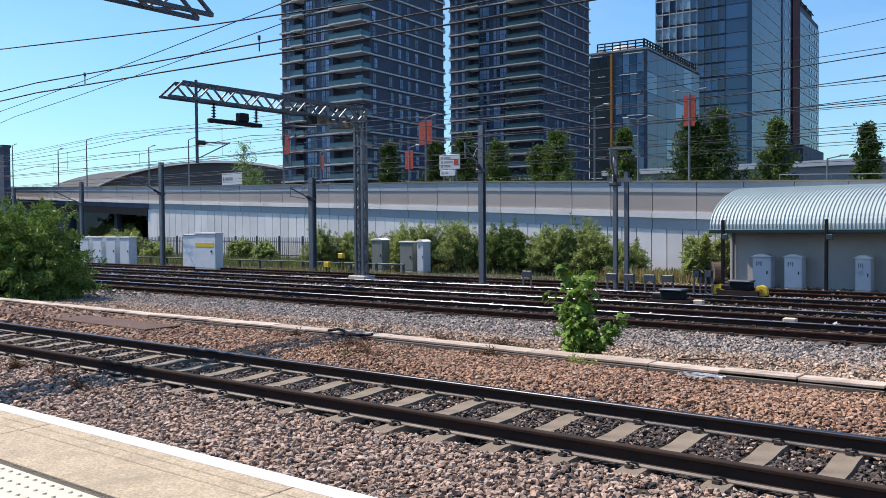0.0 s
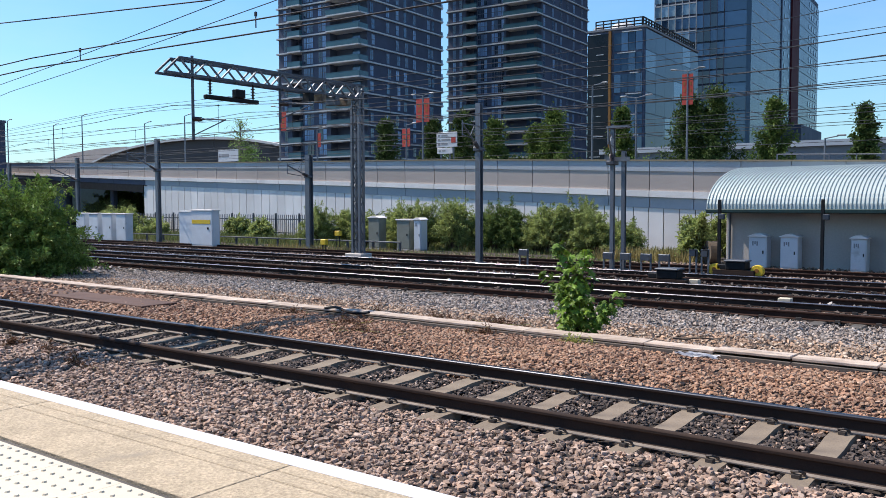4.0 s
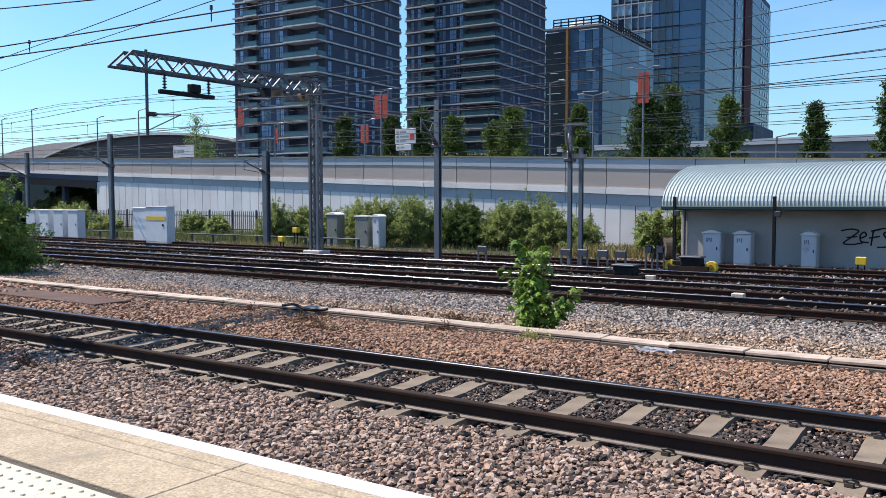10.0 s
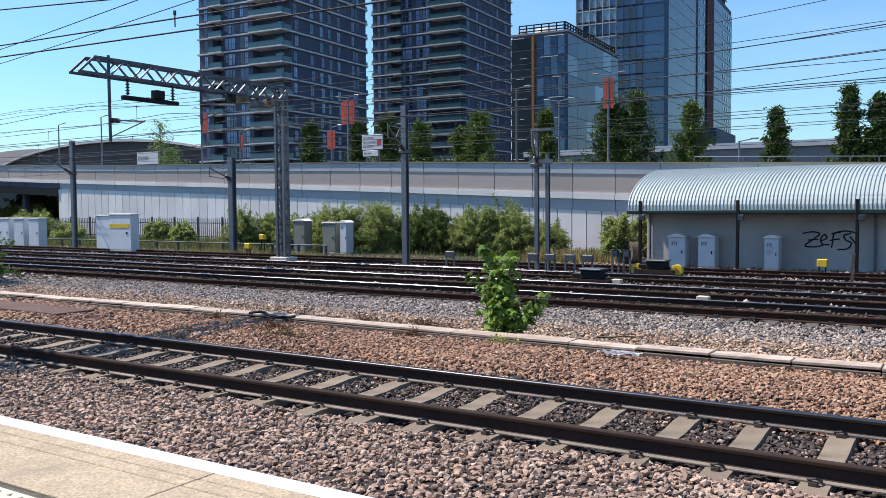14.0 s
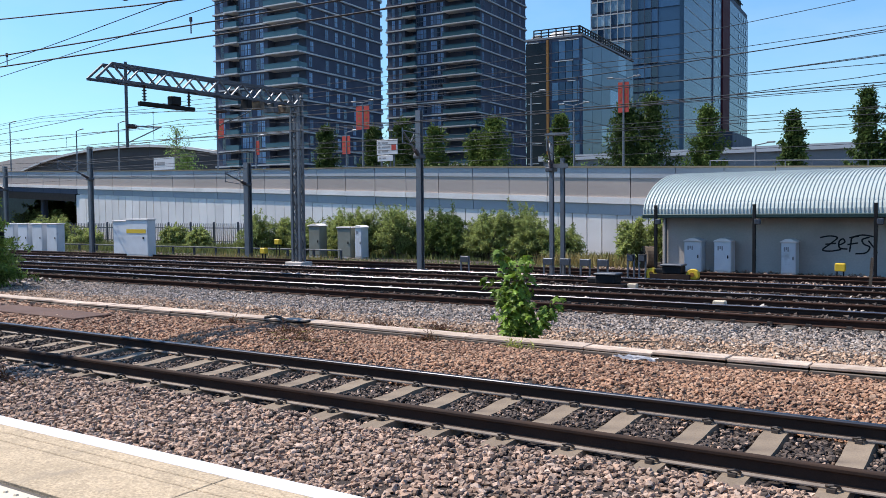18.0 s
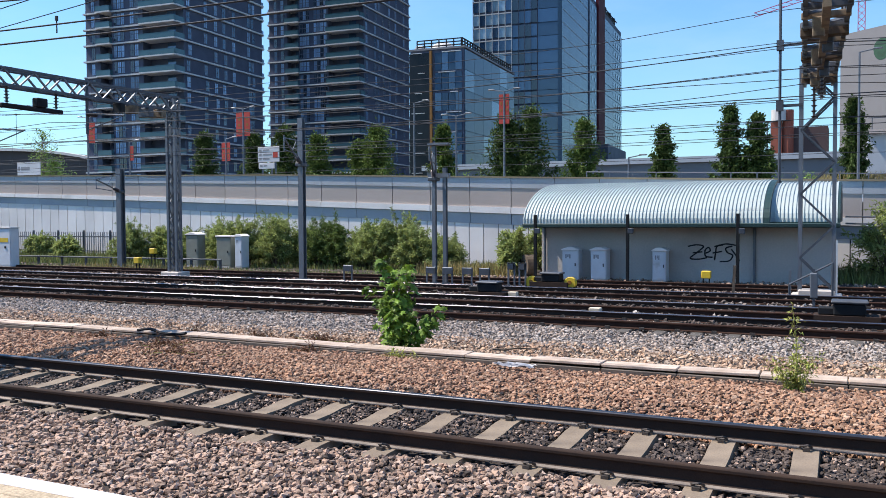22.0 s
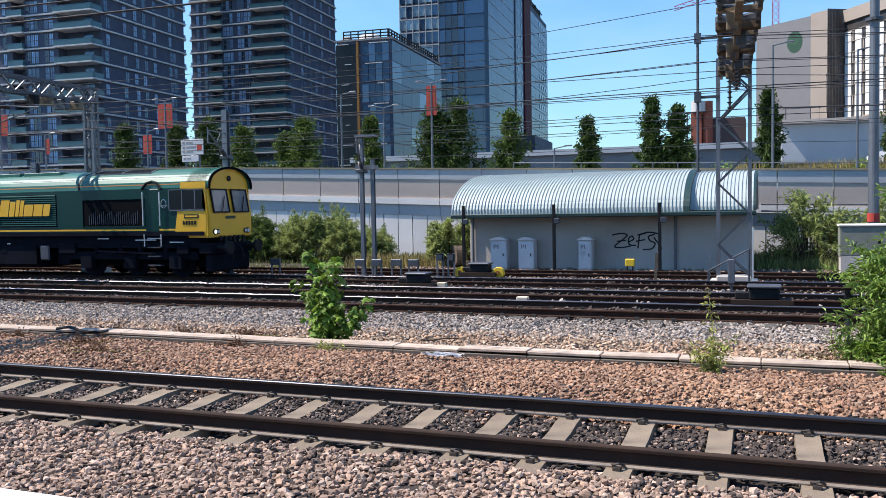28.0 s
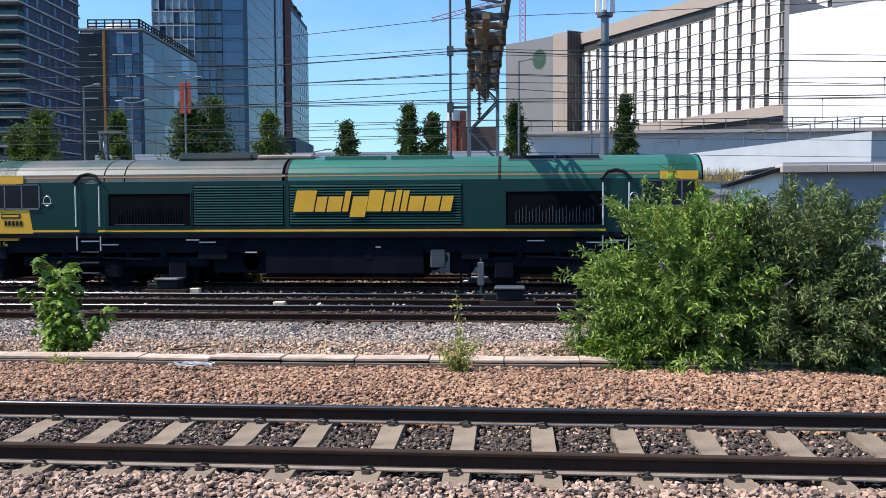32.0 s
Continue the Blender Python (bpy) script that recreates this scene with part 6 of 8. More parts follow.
def sapling():
    rng = np.random.default_rng(21)
    t = thing("sapling", Matrix.Translation((-6.42, 11.95, -0.2)), "young bright green maple sapling growing by the trough", "sapling")
    bm = bmesh.new()
    cs, outs = [], []
    # tip, where leaves begin, leaf whorls, width of a whorl
    shoots = [((-0.40, 0.0, 1.46), 0.62, 9, 0.12), ((0.06, 0.05, 1.36), 0.45, 13, 0.17), ((-0.02, -0.08, 1.12), 0.4, 10, 0.18), ((-0.58, 0.02, 0.98), 0.6, 6, 0.14),
              ((-0.34, -0.1, 0.82), 0.3, 9, 0.19), ((0.50, 0.0, 0.56), 0.4, 10, 0.22), ((0.34, -0.12, 0.42), 0.3, 12, 0.24), ((-0.22, 0.1, 0.5), 0.3, 13, 0.26), ((0.1, -0.15, 0.66), 0.3, 13, 0.24), ((0.64, 0.05, 0.72), 0.7, 3, 0.12), ((-0.1, -0.2, 0.34), 0.3, 12, 0.26), ((-0.12, 0.0, 0.78), 0.4, 10, 0.22)]
    for tip, start, whorls, wide in shoots:
        pts = limb(bm, (rng.normal(0, 0.03), rng.normal(0, 0.03), 0), tip, 0.011, 0.003, rng, 0.08, 5)
        for k in range(whorls):
            s = (start + (1 - start) * k / max(1, whorls - 1)) * 4.999
            p = pts[int(s)].lerp(pts[int(s) + 1], s % 1.0)
            for _ in range(5 if k < whorls - 1 else 7):
                a = rng.uniform(0, 2 * math.pi)
                o = np.array([math.cos(a), math.sin(a), rng.uniform(-0.1, 0.6)])
                cs.append(np.array(p) + o * wide * rng.uniform(0.1, 0.9))
                outs.append(o)
    cs = np.array(cs)
    cs[:, 2] = np.maximum(cs[:, 2], 0.05)
    part("stemwork", bm, M_bark, t)
    lobed_leaves("foliage", cs, np.array(outs), M_leaf_light, t, 0.14, 22)
    return t


sapling()


def weed(at, h, count, seed, material, label, spread=0.25):
    rng = np.random.default_rng(seed)
    t = thing("weed", Matrix.Translation(at), label, "weed", "weeds")
    bm = bmesh.new()
    cs, outs = [], []
    for k in range(7):
        tall = h * (1 if k == 0 else rng.uniform(0.25, 0.5))
        s = 0.1 if k == 0 else spread
        pts = limb(bm, (0, 0, 0), (rng.normal(0, s), rng.normal(0, s * 0.5), tall), 0.006, 0.002, rng, 0.12, 5)
        for p, q in zip(pts, pts[1:]):
            for _ in range(count // 35):
                o = rng.normal(0, 1, 3)
                cs.append(np.array(p.lerp(q, rng.uniform(0, 1))) + o * 0.03)
                outs.append(o)
    part("stemwork", bm, M_leaf_dry, t)
    cs = np.array(cs)
    cs[:, 2] = np.maximum(cs[:, 2], 0.02)
    leaves("foliage", cs, material, t, 0.07, 0.3, seed, out=np.array(outs))
    return t


weed((-0.57, 10.85, -0.15), 1.0, 800, 31, M_leaf_dry, "spindly pale green weed by the trough", 0.16)
weed((-6.0, 11.08, -0.15), 0.22, 150, 32, M_leaf_dry, "dry straw-coloured weed tuft", 0.2)
weed((-10.6, 5.9, -0.2), 0.14, 500, 33, M_dead, "dry brown weed on the ballast", 0.35)
weed((-11.7, 6.2, -0.2), 0.16, 500, 34, M_dead, "dry brown weed on the ballast", 0.35)
weed((-10.0, 10.4, -0.12), 0.14, 500, 35, M_dead, "dry brown weed on the ballast", 0.35)
weed((0.9, 11.75, -0.15), 0.35, 260, 36, M_dead, "dry brown weed tuft", 0.3)
for k, (x, y) in enumerate(((-9.2, 11.95), (-8.1, 12.1), (-10.6, 11.9), (-7.6, 11.05), (-11.9, 10.9), (-12.6, 6.1), (-13.4, 6.0))):
    weed((x, y, -0.17), 0.15, 520, 40 + k, M_dead, "dry reddish brown weed among the ballast", 0.32)
weed((-9.3, 9.9, -0.12), 0.12, 400, 37, M_dead, "dry brown weed on the ballast", 0.4)

# the overgrown strip in front of the retaining wall
rb = random.Random(8)
for x, hh in ((-36.6, 2.1), (-35.4, 2.0), (-32.4, 1.9), (-31.0, 2.1), (-29.7, 2.3), (-28.6, 2.5), (-27.5, 2.55), (-26.4, 2.3), (-25.2, 2.0), (-24.2, 2.3), (-23.2, 2.2), (-21.6, 2.0), (-20.6, 2.3), (-19.5, 2.4), (-18.4, 2.0), (-17.2, 1.6)):
    arching_bush("shrub", (x, 36.2 + rb.uniform(-0.8, 0.8), -0.55), (1.25, 1.05, hh * 0.95), 170, 60, 0.14, M_leaf_shrub_dark if -24.6 < x < -22.5 else M_leaf_shrub, int(100 - x * 7), "overgrown green shrub before a concrete wall", 0.3, "shrubs by the wall", low=0.35)
for x, y, hh, rr in ((-12.9, 34.0, 1.9, 0.75), (-12.3, 36.5, 2.1, 0.95), (-43.5, 37.5, 1.2, 1.0), (-47.0, 38.5, 1.4, 1.1), (-60, 38, 2.0, 1.8), (-64, 39, 1.8, 2.0), (-55.5, 37.5, 1.2, 1.4), (1.6, 36.5, 2.6, 2.0), (4.2, 37.0, 2.4, 2.0), (7.5, 37.5, 2.2, 2.2), (-70, 44, 2.6, 2.2), (-77, 46, 2.6, 2.6)):
    arching_bush("shrub", (x, y, -0.55), (rr, rr * 0.8, hh), 110, 34, 0.24, M_leaf_shrub, int(300 + abs(x) * 3), "overgrown green shrub before a concrete wall", 0.3, "shrubs by the wall", low=0.3)


for x, y, hh in ((-93, 60, 3.6), (-98.5, 62, 4.2), (-88.5, 59, 3.0), (-104, 64, 4.0)):
    arching_bush("shrub", (x, y, -0.55), (3.2, 2.4, hh), 150, 40, 0.4, M_leaf_shrub_dark, int(700 + abs(x)), "dark green shrub beyond the bridge opening", 0.35, "shrubs by the bridge", low=0.3)


def grass(x0, x1, y0, y1, count, h, seed, base=-0.58, label="rough dry grass along the far track edge", material=M_grass):
    rng = np.random.default_rng(seed)
    c = np.stack([rng.uniform(x0, x1, count), rng.uniform(y0, y1, count), np.full(count, base)], -1)
    d = np.stack([rng.normal(0, 0.25, count), rng.normal(0, 0.25, count), np.ones(count)], -1) * (h * rng.uniform(0.4, 1.2, (count, 1)))
    w = np.stack([rng.normal(0, 0.02, count), rng.normal(0, 0.02, count), np.zeros(count)], -1)
    v = np.stack([c - w, c + w, c + d], 1).reshape(-1, 3)
    ob = raw("grass", v, np.arange(3 * count).reshape(-1, 3), material)
    tagged(ob, label, "grass", kind="stuff")


grass(-62, -32, 34.2, 41, 14000, 0.5, 51)
grass(-32, -13, 34.6, 41, 7000, 0.3, 58)
grass(-1, 14, 33.5, 41, 9000, 0.5, 52)
grass(-17, -12.6, 32.7, 34.2, 1500, 0.6, 56, label="straw-coloured grass tufts by the mast", material=M_grass_dry)
grass(-36, -27.5, 30.5, 32.4, 900, 0.35, 57, label="straw-coloured grass tufts by the yellow boxes", material=M_grass_dry)
grass(-63, -14, 30.6, 33.0, 5000, 0.22, 53)

grass(-1.5, 12, 45.2, 47.2, 4000, 0.7, 54, 3.3, "dry yellow grass strip behind the parapet", M_grass_dry)
# ---- what stands on the viaduct ----
def deck_z(x):
    return parapet_z(x) - 1.0


def street_lamp(x, y, z1, arms=1, banner=None, material=None):
    t = thing("street_lamp", None, "slim grey street lamp" + (" carrying red banners" if banner else " on the viaduct"), "street lamp", "street lamps")
    part("pole", rod(bmesh.new(), (x, y, deck_z(x)), (x, y, z1), 0.07, 8, 0.045), M_galv, t)
    for s in ((1,) if arms == 1 else (-1, 1)):
        part("arm", rod(bmesh.new(), (x, y, z1 - 0.02), (x + 0.7 * s, y, z1 + 0.1), 0.03, 6), M_galv, t)
        part("lamp_head", boxes((min(x + 0.55 * s, x + 0.95 * s), y - 0.08, z1 + 0.07, max(x + 0.55 * s, x + 0.95 * s), y + 0.08, z1 + 0.145), bevel=0.025), M_galv, t)
    if banner:
        for a, b, zlo, zhi in banner:
            part("banner", boxes((a, y - 0.02, zlo, b, y + 0.02, zhi)), M_red, t, "plain red cloth banner")
            nb = bmesh.new()
            for i in range(3):
                box(nb, a + (b - a) * 0.35, y - 0.028, zlo + (zhi - zlo) * (0.2 + 0.22 * i), a + (b - a) * 0.65, y - 0.021, zlo + (zhi - zlo) * (0.3 + 0.22 * i))
            part("banner_marks", nb, M_orange, t)
        part("banner_arm", boxes((min(b[0] for b in banner), y - 0.02, banner[0][3], max(b[1] for b in banner), y + 0.02, banner[0][3] + 0.05)), M_galv, t)
    return t


street_lamp(-35.5, 44.5, 9.0, 2, [(-36.05, -35.55, 7.25, 8.8), (-35.4, -34.95, 7.25, 8.8)])
street_lamp(-37.0, 44.6, 7.15, 1, [(-37.35, -37.05, 5.7, 6.9), (-36.95, -36.68, 5.7, 6.9)])
street_lamp(-45.4, 44.5, 7.3, 1, [(-45.35, -45.05, 6.0, 7.0)])
street_lamp(-49.4, 44.5, 9.2, 2, [(-49.3, -48.7, 7.4, 8.8)])
street_lamp(-17.42, 44.5, 8.9, 2, [(-17.72, -17.47, 7.1, 8.72), (-17.36, -17.12, 7.1, 8.72)])
street_lamp(-23.05, 44.5, 8.6)
street_lamp(-20.35, 44.5, 7.7, 2)
street_lamp(0.3, 44.5, 9.5)
street_lamp(4.0, 44.5, 9.0)
street_lamp(-10.5, 44.6, 5.0)
street_lamp(-5.0, 60.0, 8.0)
for x, z in ((-90.7, 10.6), (-81.5, 9.6), (-76.3, 10.2), (-66.2, 8.9), (-60.5, 9.2), (-98, 10.6)):
    street_lamp(x, 44.0, z)


def road_sign(x0, x1, z0, z1, y, label, bars):
    t = thing("road_sign", None, label, "road sign", "road signs")
    part("panel", boxes((x0, y - 0.03, z0, x1, y + 0.03, z1), bevel=0.01), M_sign, t)
    for x in (x0 + 0.2 * (x1 - x0), x1 - 0.2 * (x1 - x0)):
        part("leg", rod(bmesh.new(), (x, y + 0.06, deck_z(x)), (x, y + 0.06, z1), 0.05, 8), M_galv, t)
    bm = bmesh.new()
    h = (z1 - z0) / (bars + 0.5)
    for k in range(bars):
        z = z0 + h * (k + 0.5)
        box(bm, x0 + 0.12, y - 0.04, z, x0 + 0.3, y - 0.031, z + h * 0.5)
        box(bm, x0 + 0.4, y - 0.04, z + 0.02, x0 + (x1 - x0) * (0.55 + 0.12 * (k % 2)), y - 0.031, z + h * 0.45)
    part("lettering", bm, M_bar, t, "rows of grey unreadable lettering")
    if bars > 2:
        bm = boxes((x1 - 0.45, y - 0.04, z0 + 0.25, x1 - 0.1, y - 0.031, z0 + 0.62))
        part("red_panel", bm, M_red, t)
    return t


road_sign(-33.57, -31.95, 5.42, 6.37, 43.5, "white road direction sign with a red panel", 3)
road_sign(-33.5, -32.3, 5.02, 5.38, 43.48, "small dark road sign below a larger one", 1)
road_sign(-55.5, -53.1, 5.2, 6.15, 43.5, "pale road sign seen from behind", 1)

for i, (x, y, top, r, mt) in enumerate(((-40.0, 46, 7.75, 1.3, 0), (-36.2, 46.5, 7.5, 1.3, 0), (-33.3, 46, 7.7, 1.4, 0), (-30.8, 46, 7.1, 1.4, 1), (-28.0, 46.5, 6.6, 1.3, 1), (-26.4, 46, 7.4, 1.5, 1),
                                        (-21.9, 46, 7.35, 1.0, 1), (-17.9, 46.2, 7.7, 1.5, 0), (-16.6, 46.6, 8.05, 1.6, 0), (-13.3, 46, 7.1, 1.15, 1), (-9.0, 46, 6.6, 0.8, 0), (-5.6, 46, 7.45, 0.95, 0),
                                        (-4.3, 46, 6.95, 0.95, 0), (0.1, 46, 7.5, 0.85, 0), (5.9, 46, 7.8, 0.85, 0))):
    zb = 3.2
    tree("street_tree", (x, y, zb - 0.3), top - zb + 0.3, r * 1.0, 8000, 0.19, M_leaf_tree if mt == 0 else M_leaf_tree_light, 400 + i * 3, "slim green street tree on the viaduct", "street trees", 0.05)
tree("street_tree", (-57.0, 47, 4.0), 4.9, 1.7, 900, 0.16, M_leaf, 480, "thin sparsely leaved street tree", "street trees", 0.3)
tree("street_tree", (-55.8, 47, 4.0), 2.6, 1.6, 1500, 0.16, M_leaf, 484, "low bushy street tree", "street trees", 0.1)
for i, (x, w) in enumerate(((-30, 2.0), (-20, 2.2), (-2.5, 1.6), (4, 1.6))):
    bush("hedge_bush", (x, 45.4, parapet_z(x) - 1.1), (w, 0.7, 1.3), 1500, 0.16, M_leaf, 500 + i, "low green planting behind the parapet", 6, 0.35, "viaduct planting")

# railing along the right-hand stretch of the parapet
vr = thing("parapet_railing", None, "thin steel railing behind the viaduct parapet", "railing")
for k in range(24):
    x = -12.5 + 1.2 * k
    part("post", boxes((x, 43.6, parapet_z(x) - 0.4, x + 0.05, 43.65, parapet_z(x) + 0.35)), M_galv, vr)
part("top_rail", tube([(-12.5 + 1.2 * k, 43.62, parapet_z(-12.5 + 1.2 * k) + 0.33) for k in range(24)], 0.026, 6), M_galv, vr)
# cable ladder rail fixed in front of the parapet at the right
cr = thing("cable_rail", None, "grey post and rail cable route before the parapet", "cable route")
for x in (1.5, 4.5, 7.5, 10.5):
    part("post", boxes((x, 41.2, -0.6, x + 0.12, 41.3, 2.1)), M_galv, cr)
for z in (1.55, 1.85):
    part("rail_tube", rod(bmesh.new(), (-0.2, 41.15, z), (11, 41.15, z - 0.2), 0.04, 6), M_galv, cr)

# ---- the locomotive; local x forwards with the front end at 0, z from the rail, near side at -y ----
LOCO_Y, LOCO_Z = 25.95, -0.38
LEN, HW = 21.15, 1.32


def frame_panel(x0, x1, z0, z1, side, out=0.0, t=0.012, bevel=0.0):
    """A thin panel on one body side."""
    a, b = (HW + out, HW + out + t) if side > 0 else (-HW - out - t, -HW - out)
    return boxes((x0, a, z0, x1, b, z1), bevel=bevel)


def locomotive():
    m = thing("locomotive", None, "dark green and yellow freight diesel locomotive, grimy and painted shade-dark below", "locomotive")
    zs, ze, zr = 1.62, 3.17, 3.9          # side sill, eaves, roof top
    arc = [(-HW, ze)] + [(-HW * math.cos(a) * (1 if i else 1), ze + (zr - ze) * math.sin(a) ** 0.85) for i, a in enumerate(np.linspace(0.25, math.pi - 0.25, 15))] + [(HW, ze)]
    side = [(-HW, zs), (HW, zs), (HW, ze), (-HW, ze)]
    part("body", extrude(side, -LEN + 0.9, -0.9), M_loco_green, m, "dark green body side")
    # roof in stretches with their own state
    for x0, x1, mt, lab in ((-1.9, -0.12, M_loco_roof, "green cab roof"), (-5.68, -1.9, M_loco_roof, "green roof with a cooling grille"), (-11.93, -5.70, M_loco_roof, "green engine room roof"),
                            (-16.83, -12.06, M_loco_soot_glare, "sooty roof round the exhaust, sun glare in its grey"), (-17.46, -16.87, M_loco_soot_glare, ""), (-LEN + 0.12, -17.5, M_loco_soot_glare, "grey-green cab roof, sun glare in its grey")):
        part("roof_panel", extrude(arc, x0, x1 - 0.0), mt, m, lab)
    part("roof_seam", extrude([(y * 1.004, z * 1.0 + 0.01) for y, z in arc], -5.72, -5.64), M_black, m)
    part("roof_seam", extrude([(y * 1.004, z * 1.0 + 0.01) for y, z in arc], -11.97, -11.89), M_black, m)
    for x0, x1 in ((-8.9, -7.1), (-10.9, -9.1)):
        part("roof_hatch", boxes((x0, -0.75, zr - 0.12, x1, 0.75, zr + 0.012), bevel=0.01), M_loco_roof, m)
    crown = [(y, z + 0.015) for y, z in arc[4:13]]
    part("radiator_grille", extrude(crown, -5.45, -2.75), M_loco_grille, m, "dark roof radiator grille")
    for x in (-5.45, -4.1, -2.79):
        part("grille_bar", extrude([(y, z + 0.012) for y, z in crown], x, x + 0.05), M_galv, m)
    for s in (0, -1):
        part("grille_sill", bar(bmesh.new(), (-5.45, crown[s][0], crown[s][1]), (-2.75, crown[s][0], crown[s][1]), 0.05), M_galv, m)
    ex = bmesh.new()
    box(ex, -15.5, -0.7, zr - 0.1, -13.1, 0.7, zr + 0.16)
    part("exhaust_cover", bevelled(ex, 0.08, 2), M_loco_soot_glare, m, "sooty exhaust silencer cover")
    part("roof_plate", boxes((-13.0, -0.6, zr - 0.05, -11.3, 0.6, zr + 0.08), bevel=0.04), mat("dusty_plate", (0.3, 0.24, 0.22), 0.7, 0, 0.2, 2, 20), m)
    for s in (-1, 1):
        # cab ends: sides of the two cabs in green and yellow
        for end in (0, 1):
            def fx(x):
                return x if end == 0 else -LEN - x
            def span(a, b):
                return (min(fx(a), fx(b)), max(fx(a), fx(b)))
            a, b = span(-0.95, -0.12)
            part("cab_side", boxes((a, s * HW - 0.03 if s > 0 else -HW, zs, b, HW if s > 0 else -HW + 0.03, ze)), M_loco_yellow, m)
            # yellow lower panel with a slanted back edge
            out = HW + 0.004
            pr = [(fx(-1.42), zs), (fx(-0.12), zs), (fx(-0.12), 2.36), (fx(-1.30), 2.36)]
            part("yellow_panel", extrude(pr, s * out - 0.004, s * out + 0.006, "y"), M_loco_yellow, m)
            a, b = span(-1.15, -0.1)
            part("yellow_cantrail", boxes((a, s * (HW + 0.004) - 0.012, ze - 0.03, b, s * (HW + 0.004) + 0.012, ze + 0.2)), M_loco_yellow, m)
            # side windows in a light frame
            for wa, wb in ((-1.60, -1.12), (-1.06, -0.58), (-0.52, -0.24)):
                a, b = span(wa, wb)
                w = part("side_window", boxes((a, s * (HW + 0.012) - 0.008, 2.42, b, s * (HW + 0.012) + 0.008, 3.08), bevel=0.004), M_dark_bay, m)
            fr = bmesh.new()
            for wa, wb, za, zb in ((-1.66, -0.18, 2.36, 2.41), (-1.66, -0.18, 3.09, 3.12), (-1.66, -1.62, 2.36, 3.12), (-1.11, -1.07, 2.36, 3.12), (-0.57, -0.53, 2.36, 3.12)):
                a, b = span(wa, wb)
                box(fr, a, s * (HW + 0.012) - 0.014, za, b, s * (HW + 0.012) + 0.014, zb)
            part("window_frame", fr, M_galv, m)
            dd = 0.0 if end == 0 else -0.78
            # door with handrails, foot steps and an arched drip rail
            a, b = span(-2.68 + dd, -2.08 + dd)
            part("cab_door", boxes((a, s * (HW - 0.02) - 0.03, zs + 0.02, b, s * (HW - 0.02) + 0.03, ze - 0.02), bevel=0.01), M_loco_green, m)
            for hx in (-2.75 + dd, -2.02 + dd):
                part("handrail", rod(bmesh.new(), (fx(hx), s * (HW + 0.06), 1.85), (fx(hx), s * (HW + 0.06), 3.05), 0.022, 6), M_steel_light, m)
                part("lower_handrail", rod(bmesh.new(), (fx(hx), s * (HW + 0.02), 1.12), (fx(hx), s * (HW + 0.02), 1.55), 0.02, 6), M_steel_light, m)
            for k in range(4):
                a, b = span(-2.66 + dd, -2.12 + dd)
                part("step", boxes((a, s * (HW - 0.12) - 0.1, 0.42 + 0.32 * k, b, s * (HW - 0.12) + 0.1, 0.46 + 0.32 * k)), M_galv_dark if k < 3 else M_steel_light, m)
            dr = bmesh.new()
            pts = [(fx(-2.8 + dd), s * (HW + 0.03), 3.15), (fx(-2.62 + dd), s * (HW - 0.0), 3.36), (fx(-2.38 + dd), s * (HW - 0.03), 3.42), (fx(-2.15 + dd), s * (HW - 0.0), 3.36), (fx(-1.95 + dd), s * (HW + 0.03), 3.15)]
            for p, q in zip(pts, pts[1:]):
                rod(dr, p, q, 0.045, 6)
            part("drip_rail", dr, M_black, m)
            em = bmesh.new()
            for k in range(14):
                a0, a1 = k * math.pi / 7, (k + 1) * math.pi / 7
                rod(em, (fx(-1.88) + 0.11 * math.cos(a0), s * (HW + 0.01), 2.62 + 0.15 * math.sin(a0)), (fx(-1.88) + 0.11 * math.cos(a1), s * (HW + 0.01), 2.62 + 0.15 * math.sin(a1)), 0.012, 4)
            bar(em, (fx(-1.88) - 0.16, s * (HW + 0.01), 2.55), (fx(-1.88) + 0.16, s * (HW + 0.01), 2.55), 0.02)
            part("emblem", em, M_steel_light, m, "pale round works emblem")
            a, b = span(-1.02, -0.42)
            part("name_strip", boxes((a, s * (HW + 0.014) - 0.004, 2.1, b, s * (HW + 0.014) + 0.004, 2.24)), M_loco_green, m, "green strip with unlettered yellow mark")
            nb = bmesh.new()
            a, b = span(-0.98, -0.46)
            box(nb, a, s * (HW + 0.02) - 0.003, 2.14, b, s * (HW + 0.02) + 0.003, 2.2)
            part("strip_mark", nb, M_loco_yellow, m)
            nb = bmesh.new()
            for k in range(5):
                a, b = span(-1.08 + 0.12 * k, -1.0 + 0.12 * k)
                box(nb, a, s * (HW + 0.016) - 0.004, 1.88, b, s * (HW + 0.016) + 0.004, 2.02)
            part("number_bars", nb, M_black, m, "row of plain dark bars")
        # waist lines
        part("waist_line", frame_panel(-LEN + 1.4, -1.4, zs + 0.06, zs + 0.12, s, 0.003, 0.006), M_loco_yellow, m, "yellow waist line")
        part("sill_line", frame_panel(-LEN + 0.2, -0.2, zs - 0.12, zs + 0.02, s, 0.0, 0.02), M_loco_under, m)
        part("cantrail_stripe", frame_panel(-LEN + 1.2, -1.2, ze + 0.12, ze + 0.155, s, -0.03, 0.012), M_loco_stripe, m, "thin orange stripe")
        part("pale_stripe", frame_panel(-LEN + 1.2, -1.2, ze + 0.155, ze + 0.18, s, -0.05, 0.012), M_sign, m)
